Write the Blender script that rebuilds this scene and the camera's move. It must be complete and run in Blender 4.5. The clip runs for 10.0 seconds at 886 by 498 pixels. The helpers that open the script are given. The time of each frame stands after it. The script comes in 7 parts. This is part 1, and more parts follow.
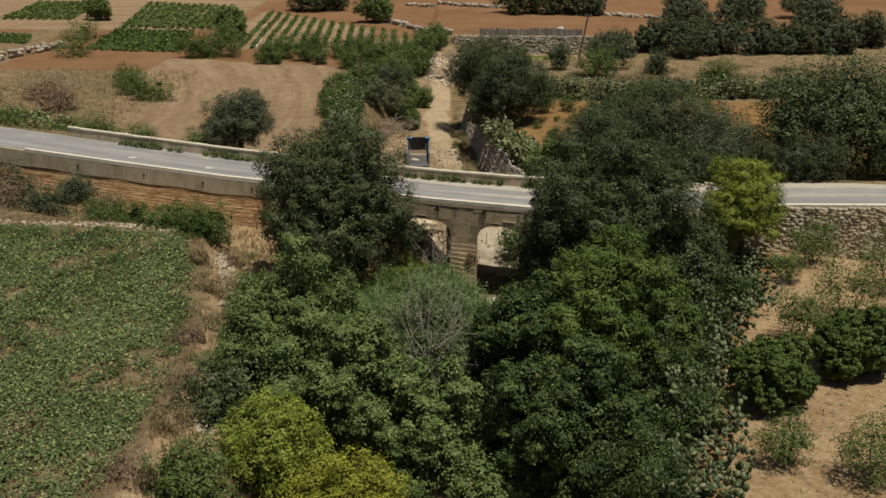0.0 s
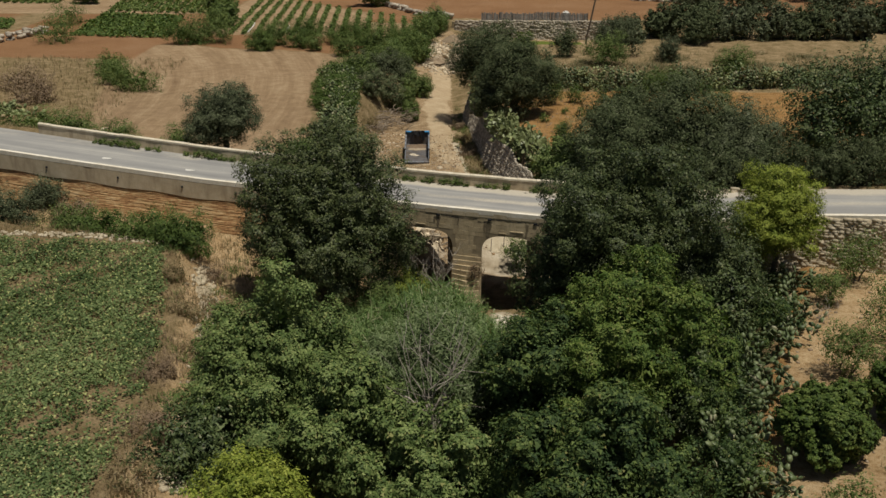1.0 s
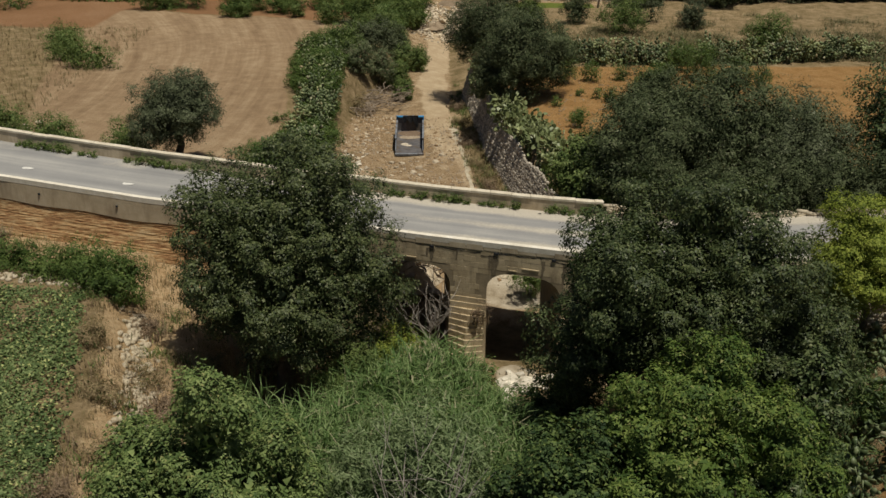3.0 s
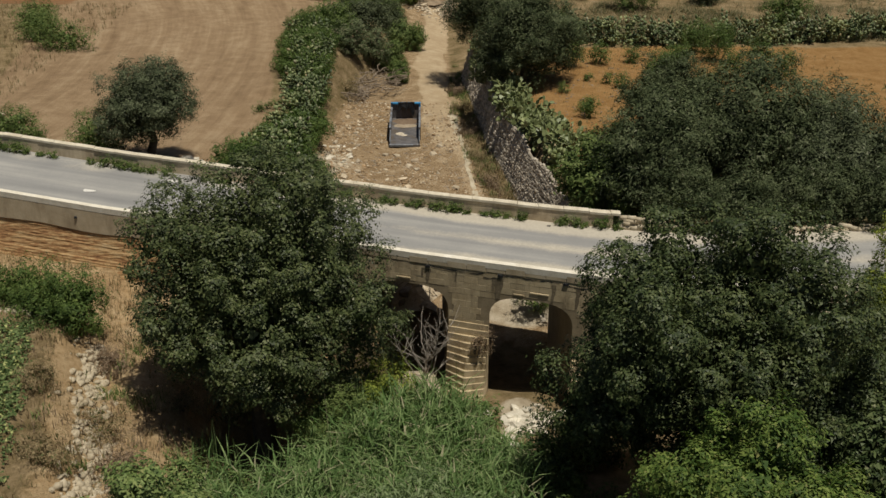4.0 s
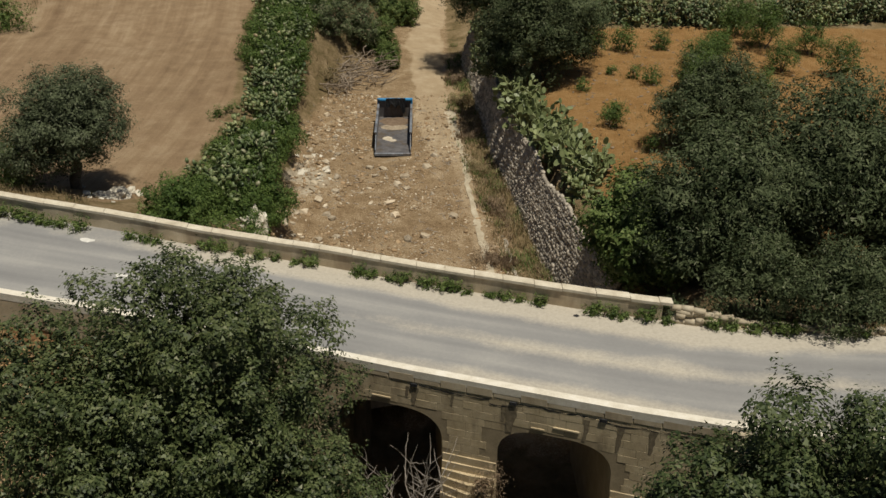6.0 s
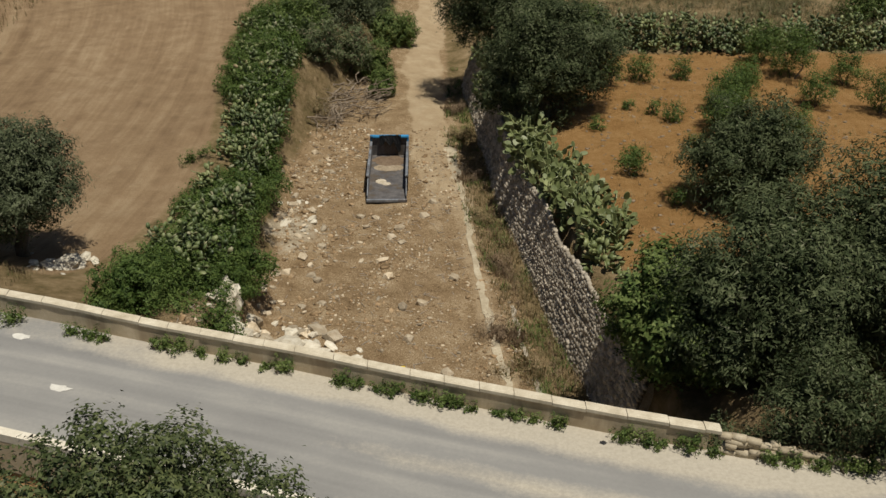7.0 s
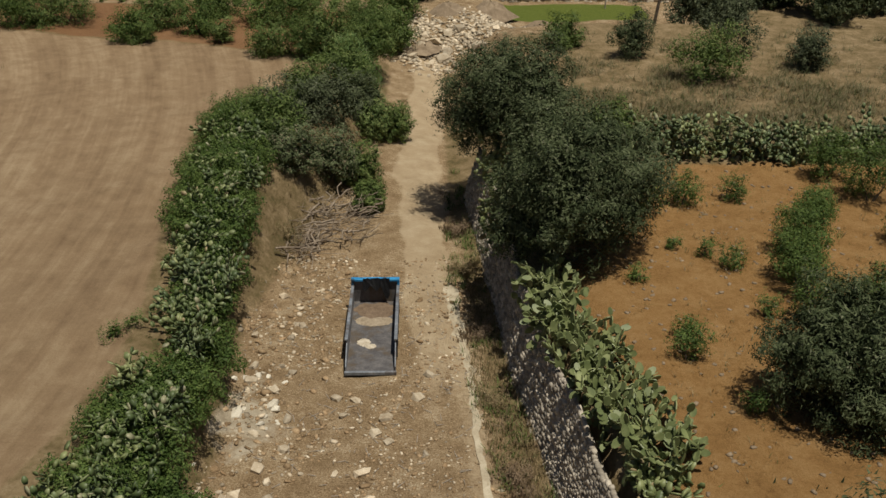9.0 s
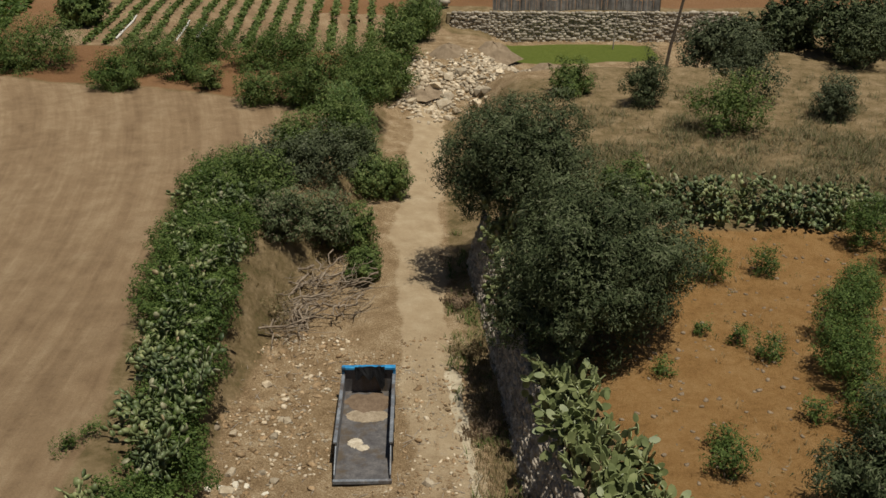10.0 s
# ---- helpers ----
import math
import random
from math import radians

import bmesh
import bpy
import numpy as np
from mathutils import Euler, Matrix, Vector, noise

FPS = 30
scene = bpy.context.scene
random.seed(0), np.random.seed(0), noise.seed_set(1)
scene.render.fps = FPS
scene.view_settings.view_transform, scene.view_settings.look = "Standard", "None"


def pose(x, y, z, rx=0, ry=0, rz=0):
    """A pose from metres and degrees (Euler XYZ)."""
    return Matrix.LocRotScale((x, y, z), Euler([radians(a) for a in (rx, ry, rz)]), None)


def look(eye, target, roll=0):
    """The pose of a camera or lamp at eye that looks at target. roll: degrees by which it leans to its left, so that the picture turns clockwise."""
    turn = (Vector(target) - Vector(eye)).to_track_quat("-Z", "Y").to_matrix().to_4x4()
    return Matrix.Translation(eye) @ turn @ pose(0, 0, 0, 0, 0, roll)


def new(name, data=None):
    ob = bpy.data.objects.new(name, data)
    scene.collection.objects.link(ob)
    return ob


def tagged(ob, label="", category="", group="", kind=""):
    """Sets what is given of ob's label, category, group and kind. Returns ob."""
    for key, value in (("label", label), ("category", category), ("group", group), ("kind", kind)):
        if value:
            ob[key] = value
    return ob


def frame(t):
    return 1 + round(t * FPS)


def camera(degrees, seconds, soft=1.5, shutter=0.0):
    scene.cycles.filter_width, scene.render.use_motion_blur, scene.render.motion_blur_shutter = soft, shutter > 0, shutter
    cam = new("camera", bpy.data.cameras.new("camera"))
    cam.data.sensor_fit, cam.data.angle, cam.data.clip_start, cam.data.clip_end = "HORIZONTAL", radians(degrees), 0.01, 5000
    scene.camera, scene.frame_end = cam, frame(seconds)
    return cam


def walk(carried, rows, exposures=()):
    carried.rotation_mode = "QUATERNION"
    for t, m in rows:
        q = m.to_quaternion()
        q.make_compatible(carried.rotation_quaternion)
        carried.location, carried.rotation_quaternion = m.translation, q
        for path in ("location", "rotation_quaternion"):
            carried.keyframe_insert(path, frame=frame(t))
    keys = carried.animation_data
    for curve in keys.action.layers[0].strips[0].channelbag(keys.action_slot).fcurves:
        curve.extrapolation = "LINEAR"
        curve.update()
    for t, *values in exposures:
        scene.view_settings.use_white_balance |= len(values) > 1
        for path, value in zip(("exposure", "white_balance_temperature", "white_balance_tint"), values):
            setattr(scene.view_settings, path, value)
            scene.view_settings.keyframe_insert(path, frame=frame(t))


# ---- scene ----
cam = camera(47.3, 10.0)
METRES, EYE, TILT, LEAN, TURN = 60.0, 25.0, -24.8, 1.3, 0.0
ROWS = [
    (0.0, 0.0, 0.0, 0.0, -0.16, 5.76, -1.55),
    (0.5, -0.0012, 0.0452, 0.0189, -0.17, 5.22, -1.54),
    (1.0, -0.002, 0.0887, 0.0376, -0.17, 4.72, -1.54),
    (1.5, -0.002, 0.1369, 0.0588, -0.15, 4.13, -1.45),
    (2.0, -0.0011, 0.1813, 0.078, -0.13, 3.52, -1.38),
    (2.5, -0.0003, 0.2283, 0.0993, -0.15, 2.79, -1.36),
    (4.0, 0.0008, 0.3583, 0.1572, -0.21, 0.16, -1.25),
    (4.5, 0.0016, 0.4034, 0.1769, -0.24, -0.82, -1.29),
    (5.0, 0.0026, 0.446, 0.1955, -0.26, -1.72, -1.35),
    (5.5, 0.0031, 0.493, 0.2184, -0.26, -2.66, -1.38),
    (7.0, 0.003, 0.6381, 0.2878, -0.26, -3.32, -1.34),
    (7.5, 0.0025, 0.6897, 0.3131, -0.32, -2.83, -1.4),
    (8.0, 0.0024, 0.7368, 0.3358, -0.36, -2.4, -1.41),
    (8.5, 0.0021, 0.7867, 0.3606, -0.36, -1.96, -1.44),
    (9.0, 0.0012, 0.8293, 0.3813, -0.35, -1.54, -1.35),
    (9.5, 0.0007, 0.8711, 0.4019, -0.32, -0.97, -1.26),
    (10.0, 0.0003, 0.9075, 0.4194, -0.33, -0.14, -1.28),
]
walk(cam, [(t, pose(0, 0, EYE, TILT, LEAN, TURN) @ pose(METRES * x, METRES * y, METRES * z, 90 + pitch, roll, yaw)) for t, x, y, z, yaw, pitch, roll in ROWS])

# ---- daylight: high summer sun almost overhead ----
SUN = Vector((0.19, -0.21, 0.96)).normalized()
world = bpy.data.worlds.new("sky")
scene.world = world
world.use_nodes = True
wn = world.node_tree
sky = wn.nodes.new("ShaderNodeTexSky")
sky.sky_type = "NISHITA"
sky.sun_disc = False
sky.sun_elevation = math.asin(SUN.z)
sky.sun_rotation = math.atan2(SUN.x, SUN.y)
sky.dust_density = 1.5
wn.nodes["Background"].inputs["Strength"].default_value = 0.034
wn.links.new(sky.outputs[0], wn.nodes["Background"].inputs["Color"])
sun_data = bpy.data.lights.new("sun", "SUN")
sun_data.energy = 4.3
sun_data.angle = radians(0.55)
sun_data.color = (1.0, 0.945, 0.82)
sun_lamp = new("sun", sun_data)
sun_lamp.matrix_world = look(SUN * 100, (0, 0, 0))
scene.view_settings.exposure = 0.0

# ---- materials ----
def nodes_of(name):
    m = bpy.data.materials.new(name)
    m.use_nodes = True
    nt = m.node_tree
    return m, nt, nt.nodes["Principled BSDF"]


def world_coords(nt, scale=(1, 1, 1)):
    g = nt.nodes.new("ShaderNodeNewGeometry")
    mp = nt.nodes.new("ShaderNodeMapping")
    mp.inputs["Scale"].default_value = scale
    nt.links.new(g.outputs["Position"], mp.inputs["Vector"])
    return mp.outputs[0]


def noise_node(nt, vec, scale, detail=4.0, rough=0.6):
    n = nt.nodes.new("ShaderNodeTexNoise")
    n.inputs["Scale"].default_value = scale
    n.inputs["Detail"].default_value = detail
    n.inputs["Roughness"].default_value = rough
    nt.links.new(vec, n.inputs["Vector"])
    return n.outputs["Fac"]


def ramp(nt, fac, stops):
    r = nt.nodes.new("ShaderNodeValToRGB")
    el = r.color_ramp.elements
    while len(el) < len(stops):
        el.new(0.5)
    for e, (p, c) in zip(el, stops):
        e.position = p
        e.color = (*c, 1)
    nt.links.new(fac, r.inputs[0])
    return r.outputs[0]


def mixc(nt, fac, a, b, mode="MIX"):
    m = nt.nodes.new("ShaderNodeMix")
    m.data_type = "RGBA"
    m.blend_type = mode
    for sock, v in ((m.inputs["Factor"], fac), (m.inputs["A"], a), (m.inputs["B"], b)):
        if isinstance(v, (int, float)):
            sock.default_value = v
        elif isinstance(v, tuple):
            sock.default_value = (*v, 1)
        else:
            nt.links.new(v, sock)
    return m.outputs["Result"]


def maths(nt, op, a, b=0.5, clamp=False):
    m = nt.nodes.new("ShaderNodeMath")
    m.operation = op
    m.use_clamp = clamp
    for sock, v in zip(m.inputs, (a, b)):
        if isinstance(v, (int, float)):
            sock.default_value = v
        else:
            nt.links.new(v, sock)
    return m.outputs[0]


def bump(nt, bsdf, height, strength, dist):
    b = nt.nodes.new("ShaderNodeBump")
    b.inputs["Strength"].default_value = strength
    b.inputs["Distance"].default_value = dist
    nt.links.new(height, b.inputs["Height"])
    nt.links.new(b.outputs[0], bsdf.inputs["Normal"])


def attr(nt, name):
    a = nt.nodes.new("ShaderNodeAttribute")
    a.attribute_name = name
    return a.outputs["Fac"]


def surface(name, dark, mid, light, scale=3.0, fine=25.0, rough=0.9, relief=0.4, depth=0.02, stain=None, per_piece=0.0, metal=0.0):
    """A weathered surface: three tones on a coarse and a fine grain, stains, relief."""
    m, nt, bs = nodes_of(name)
    v = world_coords(nt)
    a = noise_node(nt, v, scale, 5, 0.65)
    f = noise_node(nt, v, fine, 3, 0.7)
    s = maths(nt, "ADD", maths(nt, "MULTIPLY", a, 0.65), maths(nt, "MULTIPLY", f, 0.35))
    col = ramp(nt, s, [(0.32, dark), (0.5, mid), (0.68, light)])
    if stain:
        st = noise_node(nt, world_coords(nt, (1, 1, 0.22)), scale * 0.6, 4, 0.7)
        k = ramp(nt, st, [(0.5, (0, 0, 0)), (0.64, (1, 1, 1))])
        col = mixc(nt, maths(nt, "MULTIPLY", k, 0.8), col, stain)
    if per_piece:
        oi = nt.nodes.new("ShaderNodeObjectInfo")
        gi = nt.nodes.new("ShaderNodeNewGeometry")
        rnd = maths(nt, "FRACT", maths(nt, "ADD", oi.outputs["Random"], gi.outputs["Random Per Island"]))
        g = maths(nt, "ADD", maths(nt, "MULTIPLY", rnd, 2 * per_piece), 1 - per_piece)
        hsv = nt.nodes.new("ShaderNodeHueSaturation")
        nt.links.new(g, hsv.inputs["Value"])
        nt.links.new(col, hsv.inputs["Color"])
        col = hsv.outputs[0]
    nt.links.new(col, bs.inputs["Base Color"])
    bs.inputs["Roughness"].default_value = rough
    bs.inputs["Metallic"].default_value = metal
    bs.inputs["Specular IOR Level"].default_value = 0.25
    bump(nt, bs, s, relief, depth)
    return m


def foliage(name, dark, mid, light, odd=None, trans=0.2, rough=0.6, patch=1.5, odd_share=0.05, spec=0.16):
    """Leaves: a tone for each leaf, patches of lighter growth, some light let through."""
    m, nt, bs = nodes_of(name)
    g = nt.nodes.new("ShaderNodeNewGeometry")
    n = noise_node(nt, world_coords(nt), patch, 4, 0.65)
    t = maths(nt, "ADD", maths(nt, "MULTIPLY", g.outputs["Random Per Island"], 0.3), maths(nt, "MULTIPLY", n, 0.7))
    col = ramp(nt, t, [(0.34, dark), (0.5, mid), (0.66, light)])
    if odd:
        k = maths(nt, "LESS_THAN", maths(nt, "FRACT", maths(nt, "MULTIPLY", g.outputs["Random Per Island"], 37.7)), odd_share)
        col = mixc(nt, k, col, odd)
    nt.links.new(col, bs.inputs["Base Color"])
    bs.inputs["Roughness"].default_value = rough
    bs.inputs["Specular IOR Level"].default_value = spec
    tr = nt.nodes.new("ShaderNodeBsdfTranslucent")
    nt.links.new(mixc(nt, 1.0, col, (0.9, 1.0, 0.45), "MULTIPLY"), tr.inputs["Color"])
    mx = nt.nodes.new("ShaderNodeMixShader")
    mx.inputs[0].default_value = trans
    out = nt.nodes["Material Output"]
    nt.links.new(bs.outputs[0], mx.inputs[1])
    nt.links.new(tr.outputs[0], mx.inputs[2])
    nt.links.new(mx.outputs[0], out.inputs["Surface"])
    return m


CAROB = foliage("carob_leaf", (0.026, 0.038, 0.013), (0.057, 0.075, 0.026), (0.118, 0.136, 0.054), odd=(0.173, 0.177, 0.098), odd_share=0.03, trans=0.14, rough=0.5, spec=0.2)
CAROB_2 = foliage("carob_leaf_olive", (0.026, 0.043, 0.015), (0.056, 0.082, 0.028), (0.120, 0.148, 0.058), odd=(0.173, 0.177, 0.098), odd_share=0.03, trans=0.14, rough=0.5, spec=0.2)
CAROB_DEEP = foliage("carob_leaf_deep", (0.023, 0.036, 0.013), (0.050, 0.069, 0.024), (0.104, 0.124, 0.048), odd=(0.15, 0.16, 0.08), odd_share=0.02, trans=0.14, rough=0.5, spec=0.2)
ASH = foliage("ash_leaf", (0.050, 0.082, 0.024), (0.112, 0.160, 0.048), (0.215, 0.260, 0.092), odd=(0.215, 0.220, 0.079), odd_share=0.03, trans=0.18)
ASH_DARK = foliage("dark_ash_leaf", (0.023, 0.045, 0.016), (0.056, 0.092, 0.029), (0.142, 0.188, 0.055), odd=(0.188, 0.191, 0.066), odd_share=0.02, trans=0.3, patch=0.6)
ASH_FRESH = foliage("fresh_ash_leaf", (0.034, 0.066, 0.014), (0.086, 0.135, 0.028), (0.178, 0.225, 0.056), odd=(0.215, 0.220, 0.079), odd_share=0.03, trans=0.25, patch=0.8)
WILLOW = foliage("willow_leaf", (0.080, 0.120, 0.048), (0.150, 0.200, 0.088), (0.250, 0.300, 0.155), trans=0.3)
WILLOW_DUSTY = foliage("dusty_shrub_leaf", (0.052, 0.070, 0.030), (0.105, 0.130, 0.060), (0.185, 0.210, 0.110), odd=(0.20, 0.17, 0.11), odd_share=0.12, trans=0.2)
LIME = foliage("yellow_green_leaf", (0.105, 0.145, 0.022), (0.205, 0.250, 0.038), (0.330, 0.360, 0.070), trans=0.28)
YELLOW = foliage("yellowing_leaf", (0.115, 0.135, 0.018), (0.235, 0.250, 0.032), (0.390, 0.385, 0.060), trans=0.28)
OLIVE = foliage("olive_leaf", (0.034, 0.044, 0.022), (0.070, 0.084, 0.043), (0.132, 0.148, 0.085), odd=(0.170, 0.180, 0.119), odd_share=0.04, spec=0.08, trans=0.12)
OLIVE_DARK = foliage("dark_olive_leaf", (0.028, 0.040, 0.017), (0.060, 0.076, 0.034), (0.120, 0.138, 0.070), odd=(0.162, 0.170, 0.105), odd_share=0.03, spec=0.08, trans=0.12, patch=0.8)
SHRUB = foliage("shrub_leaf", (0.045, 0.076, 0.019), (0.100, 0.142, 0.038), (0.185, 0.228, 0.076), trans=0.25)
TOPIARY = foliage("dense_bush_leaf", (0.032, 0.056, 0.012), (0.068, 0.106, 0.022), (0.125, 0.162, 0.040), trans=0.15)
CROP = foliage("crop_leaf", (0.048, 0.080, 0.026), (0.100, 0.145, 0.050), (0.190, 0.235, 0.095), odd=(0.36, 0.38, 0.15), odd_share=0.1, patch=0.22)
REED = foliage("reed_leaf", (0.060, 0.115, 0.032), (0.125, 0.195, 0.066), (0.225, 0.290, 0.120), odd=(0.330, 0.310, 0.19), odd_share=0.06, trans=0.28)
PAD = foliage("cactus_pad_skin", (0.075, 0.10, 0.036), (0.145, 0.172, 0.066), (0.26, 0.28, 0.125), odd=(0.28, 0.22, 0.12), odd_share=0.06, trans=0.02, rough=0.5, patch=1.2, spec=0.4)
BRUSH = foliage("dull_dry_brush", (0.085, 0.075, 0.035), (0.15, 0.125, 0.066), (0.24, 0.20, 0.115), odd=(0.07, 0.085, 0.03), odd_share=0.25, trans=0.15)
# darker copy of the pad skin, with shade worked into its green
PAD_SHADED = foliage("cactus_pad_shaded_green", (0.040, 0.062, 0.022), (0.080, 0.108, 0.042), (0.16, 0.185, 0.09), odd=(0.24, 0.23, 0.14), odd_share=0.07, trans=0.02, rough=0.5, patch=1.2, spec=0.4)
HEDGE = foliage("hedge_leaf", (0.034, 0.062, 0.014), (0.074, 0.116, 0.027), (0.140, 0.188, 0.052), trans=0.25, patch=0.8)
PAD_GREEN = foliage("cactus_pad_green", (0.055, 0.082, 0.028), (0.11, 0.142, 0.055), (0.22, 0.245, 0.115), odd=(0.26, 0.25, 0.15), odd_share=0.08, trans=0.02, rough=0.5, patch=1.2, spec=0.4)
DRY = foliage("dry_grass", (0.15, 0.11, 0.055), (0.25, 0.185, 0.10), (0.37, 0.285, 0.165), odd=(0.085, 0.105, 0.035), odd_share=0.15, trans=0.2)
RUST_GRASS = foliage("reddish_dry_weed", (0.13, 0.092, 0.06), (0.22, 0.155, 0.10), (0.32, 0.235, 0.155), trans=0.15)
TWIG = surface("grey_dead_twig", (0.17, 0.145, 0.12), (0.32, 0.28, 0.235), (0.48, 0.44, 0.385), 4, 30, 0.9)
BARK = surface("bark", (0.05, 0.04, 0.03), (0.11, 0.09, 0.065), (0.19, 0.16, 0.12), 4, 22, 0.95, 0.7, 0.03)
ASHLAR = surface("limestone_ashlar", (0.33, 0.26, 0.155), (0.46, 0.37, 0.235), (0.57, 0.475, 0.315), 1.6, 18, 0.95, 0.4, 0.02, stain=(0.19, 0.15, 0.095), per_piece=0.1)
CORE_AND_VAULT_SHADE = surface("limestone_core_and_vault_shade", (0.2, 0.16, 0.1), (0.28, 0.225, 0.145), (0.36, 0.29, 0.19), 2, 20, 0.95)
CHALK = surface("white_chalky_limestone", (0.38, 0.33, 0.25), (0.55, 0.50, 0.405), (0.68, 0.64, 0.55), 3.5, 18, 0.95, 0.7, 0.05, per_piece=0.2)
SANDY = surface("pale_sandy_crust", (0.27, 0.22, 0.15), (0.39, 0.33, 0.235), (0.52, 0.46, 0.35), 1.5, 16, 0.95, 0.5, 0.03)
CONCRETE = surface("weathered_concrete", (0.37, 0.295, 0.195), (0.48, 0.395, 0.27), (0.58, 0.495, 0.36), 1.3, 24, 0.93, 0.3, 0.015, stain=(0.30, 0.235, 0.155))
KERB = surface("whitewashed_kerb", (0.48, 0.43, 0.34), (0.62, 0.57, 0.47), (0.72, 0.68, 0.6), 2.2, 26, 0.85, 0.3)
CAPSTONE = surface("pale_capstone", (0.38, 0.325, 0.235), (0.53, 0.47, 0.36), (0.66, 0.605, 0.49), 2.2, 26, 0.9, 0.3)
RUBBLE = surface("rubble_limestone", (0.22, 0.185, 0.14), (0.34, 0.295, 0.235), (0.50, 0.45, 0.37), 2.5, 20, 0.95, 0.5, 0.03, per_piece=0.35)
WHITE_STONE = surface("white_limestone", (0.28, 0.215, 0.14), (0.43, 0.355, 0.255), (0.60, 0.525, 0.41), 3, 20, 0.92, 0.5, 0.03, per_piece=0.4)
def strata_material():
    """Thin layers of tan, orange and dark brown stone."""
    m, nt, bs = nodes_of("layered_ochre_stone")
    wide = noise_node(nt, world_coords(nt, (0.4, 0.4, 1.5)), 1.6, 4, 0.65)
    thin = noise_node(nt, world_coords(nt, (1.5, 1.5, 5.0)), 2.0, 5, 0.7)
    fine = noise_node(nt, world_coords(nt), 14, 3, 0.7)
    t = maths(nt, "ADD", maths(nt, "MULTIPLY", wide, 0.45), maths(nt, "ADD", maths(nt, "MULTIPLY", thin, 0.4), maths(nt, "MULTIPLY", fine, 0.15)))
    col = ramp(nt, t, [(0.36, (0.11, 0.052, 0.024)), (0.45, (0.26, 0.135, 0.055)), (0.54, (0.38, 0.245, 0.115)), (0.66, (0.48, 0.37, 0.22))])
    nt.links.new(col, bs.inputs["Base Color"])
    bs.inputs["Roughness"].default_value = 0.95
    bump(nt, bs, t, 0.7, 0.06)
    return m


STRATA = strata_material()
LICHEN = surface("dark_lichen_stain", (0.10, 0.08, 0.055), (0.18, 0.145, 0.095), (0.30, 0.245, 0.16), 6, 25, 0.95)
BRUSHWOOD = surface("brown_cut_branch", (0.12, 0.09, 0.065), (0.24, 0.19, 0.14), (0.38, 0.315, 0.24), 4, 30, 0.9)
WOOD = surface("old_pole_wood", (0.06, 0.045, 0.035), (0.11, 0.085, 0.06), (0.17, 0.135, 0.10), 3, 25, 0.9)
BOARD = surface("grey_weathered_board", (0.10, 0.095, 0.09), (0.19, 0.18, 0.165), (0.30, 0.28, 0.26), 2, 20, 0.9, per_piece=0.3)
BLUE = surface("blue_truck_paint", (0.02, 0.13, 0.30), (0.025, 0.22, 0.47), (0.06, 0.32, 0.58), 4, 30, 0.5, 0.15, 0.005, stain=(0.02, 0.035, 0.05))
STEEL = surface("worn_grey_steel", (0.10, 0.11, 0.125), (0.20, 0.215, 0.24), (0.34, 0.36, 0.39), 3, 22, 0.55, 0.2, 0.01, stain=(0.10, 0.07, 0.05), metal=0.3)
BEDPLATE = surface("scraped_bed_plate", (0.060, 0.056, 0.058), (0.115, 0.108, 0.108), (0.20, 0.185, 0.175), 2.2, 14, 0.6, 0.2, 0.01, stain=(0.10, 0.075, 0.05), metal=0.2)
BLACK = surface("black_rubber", (0.012, 0.012, 0.013), (0.022, 0.022, 0.024), (0.04, 0.04, 0.04), 3, 22, 0.7)
SPILL = surface("pale_plaster_spill", (0.26, 0.21, 0.15), (0.44, 0.38, 0.29), (0.62, 0.56, 0.46), 6, 25, 0.95)
DUST = surface("pale_brown_dust", (0.16, 0.125, 0.085), (0.27, 0.215, 0.15), (0.40, 0.335, 0.25), 5, 25, 0.95)
CLOD = surface("dry_earth_clod", (0.15, 0.095, 0.05), (0.265, 0.18, 0.10), (0.40, 0.30, 0.19), 2, 16, 0.97, 0.5, 0.03, per_piece=0.3)
YELLOW_PLASTIC = surface("yellow_plastic", (0.55, 0.40, 0.03), (0.65, 0.48, 0.04), (0.72, 0.55, 0.06), 3, 20, 0.5)
WHITE_PAINT = surface("worn_white_paint", (0.45, 0.43, 0.39), (0.6, 0.58, 0.53), (0.7, 0.68, 0.63), 4, 28, 0.8)

# ---- plan of the valley ----
def near_edge(x):
    """The camera-side edge of the road."""
    return np.interp(x, [-90, -40, -30, -22.6, -14.6, -12, -4.6, -1.5, 5.5, 7.8, 18.9, 24, 90], [92, 71.6, 68.3, 65.9, 63.8, 63.2, 61.13, 60.13, 57.87, 57.13, 54.7, 53.0, 27])


def far_edge(x):
    return near_edge(x) + np.interp(x, [-22, -10, 0, 10], [5.0, 5.1, 5.6, 5.6])


def parapet_line(x):
    return far_edge(x) + np.interp(x, [-28, -20, -13, -8, 0, 6], [0.95, 0.85, 0.75, 0.5, 0.08, 0.05])


def road_z(x):
    return np.interp(x, [-90, -40, -30, -22, -15, -8, -1, 5, 10, 14, 19, 24, 40, 90], [10.5, 9.0, 8.6, 8.25, 7.85, 7.6, 7.5, 7.55, 7.75, 8.15, 8.8, 9.3, 10.2, 11])


def ease(a, b, v):
    t = np.clip((v - a) / (b - a), 0, 1)
    return t * t * (3 - 2 * t)


def crop_edge(y):
    return np.interp(y, [10, 31, 40, 50, 55, 62], [-12.8, -12.0, -11.6, -13.2, -14.8, -16])


def orchard_edge(y):
    return np.interp(y, [10, 31, 42, 52, 58], [6.5, 9.6, 13.2, 17.6, 20])


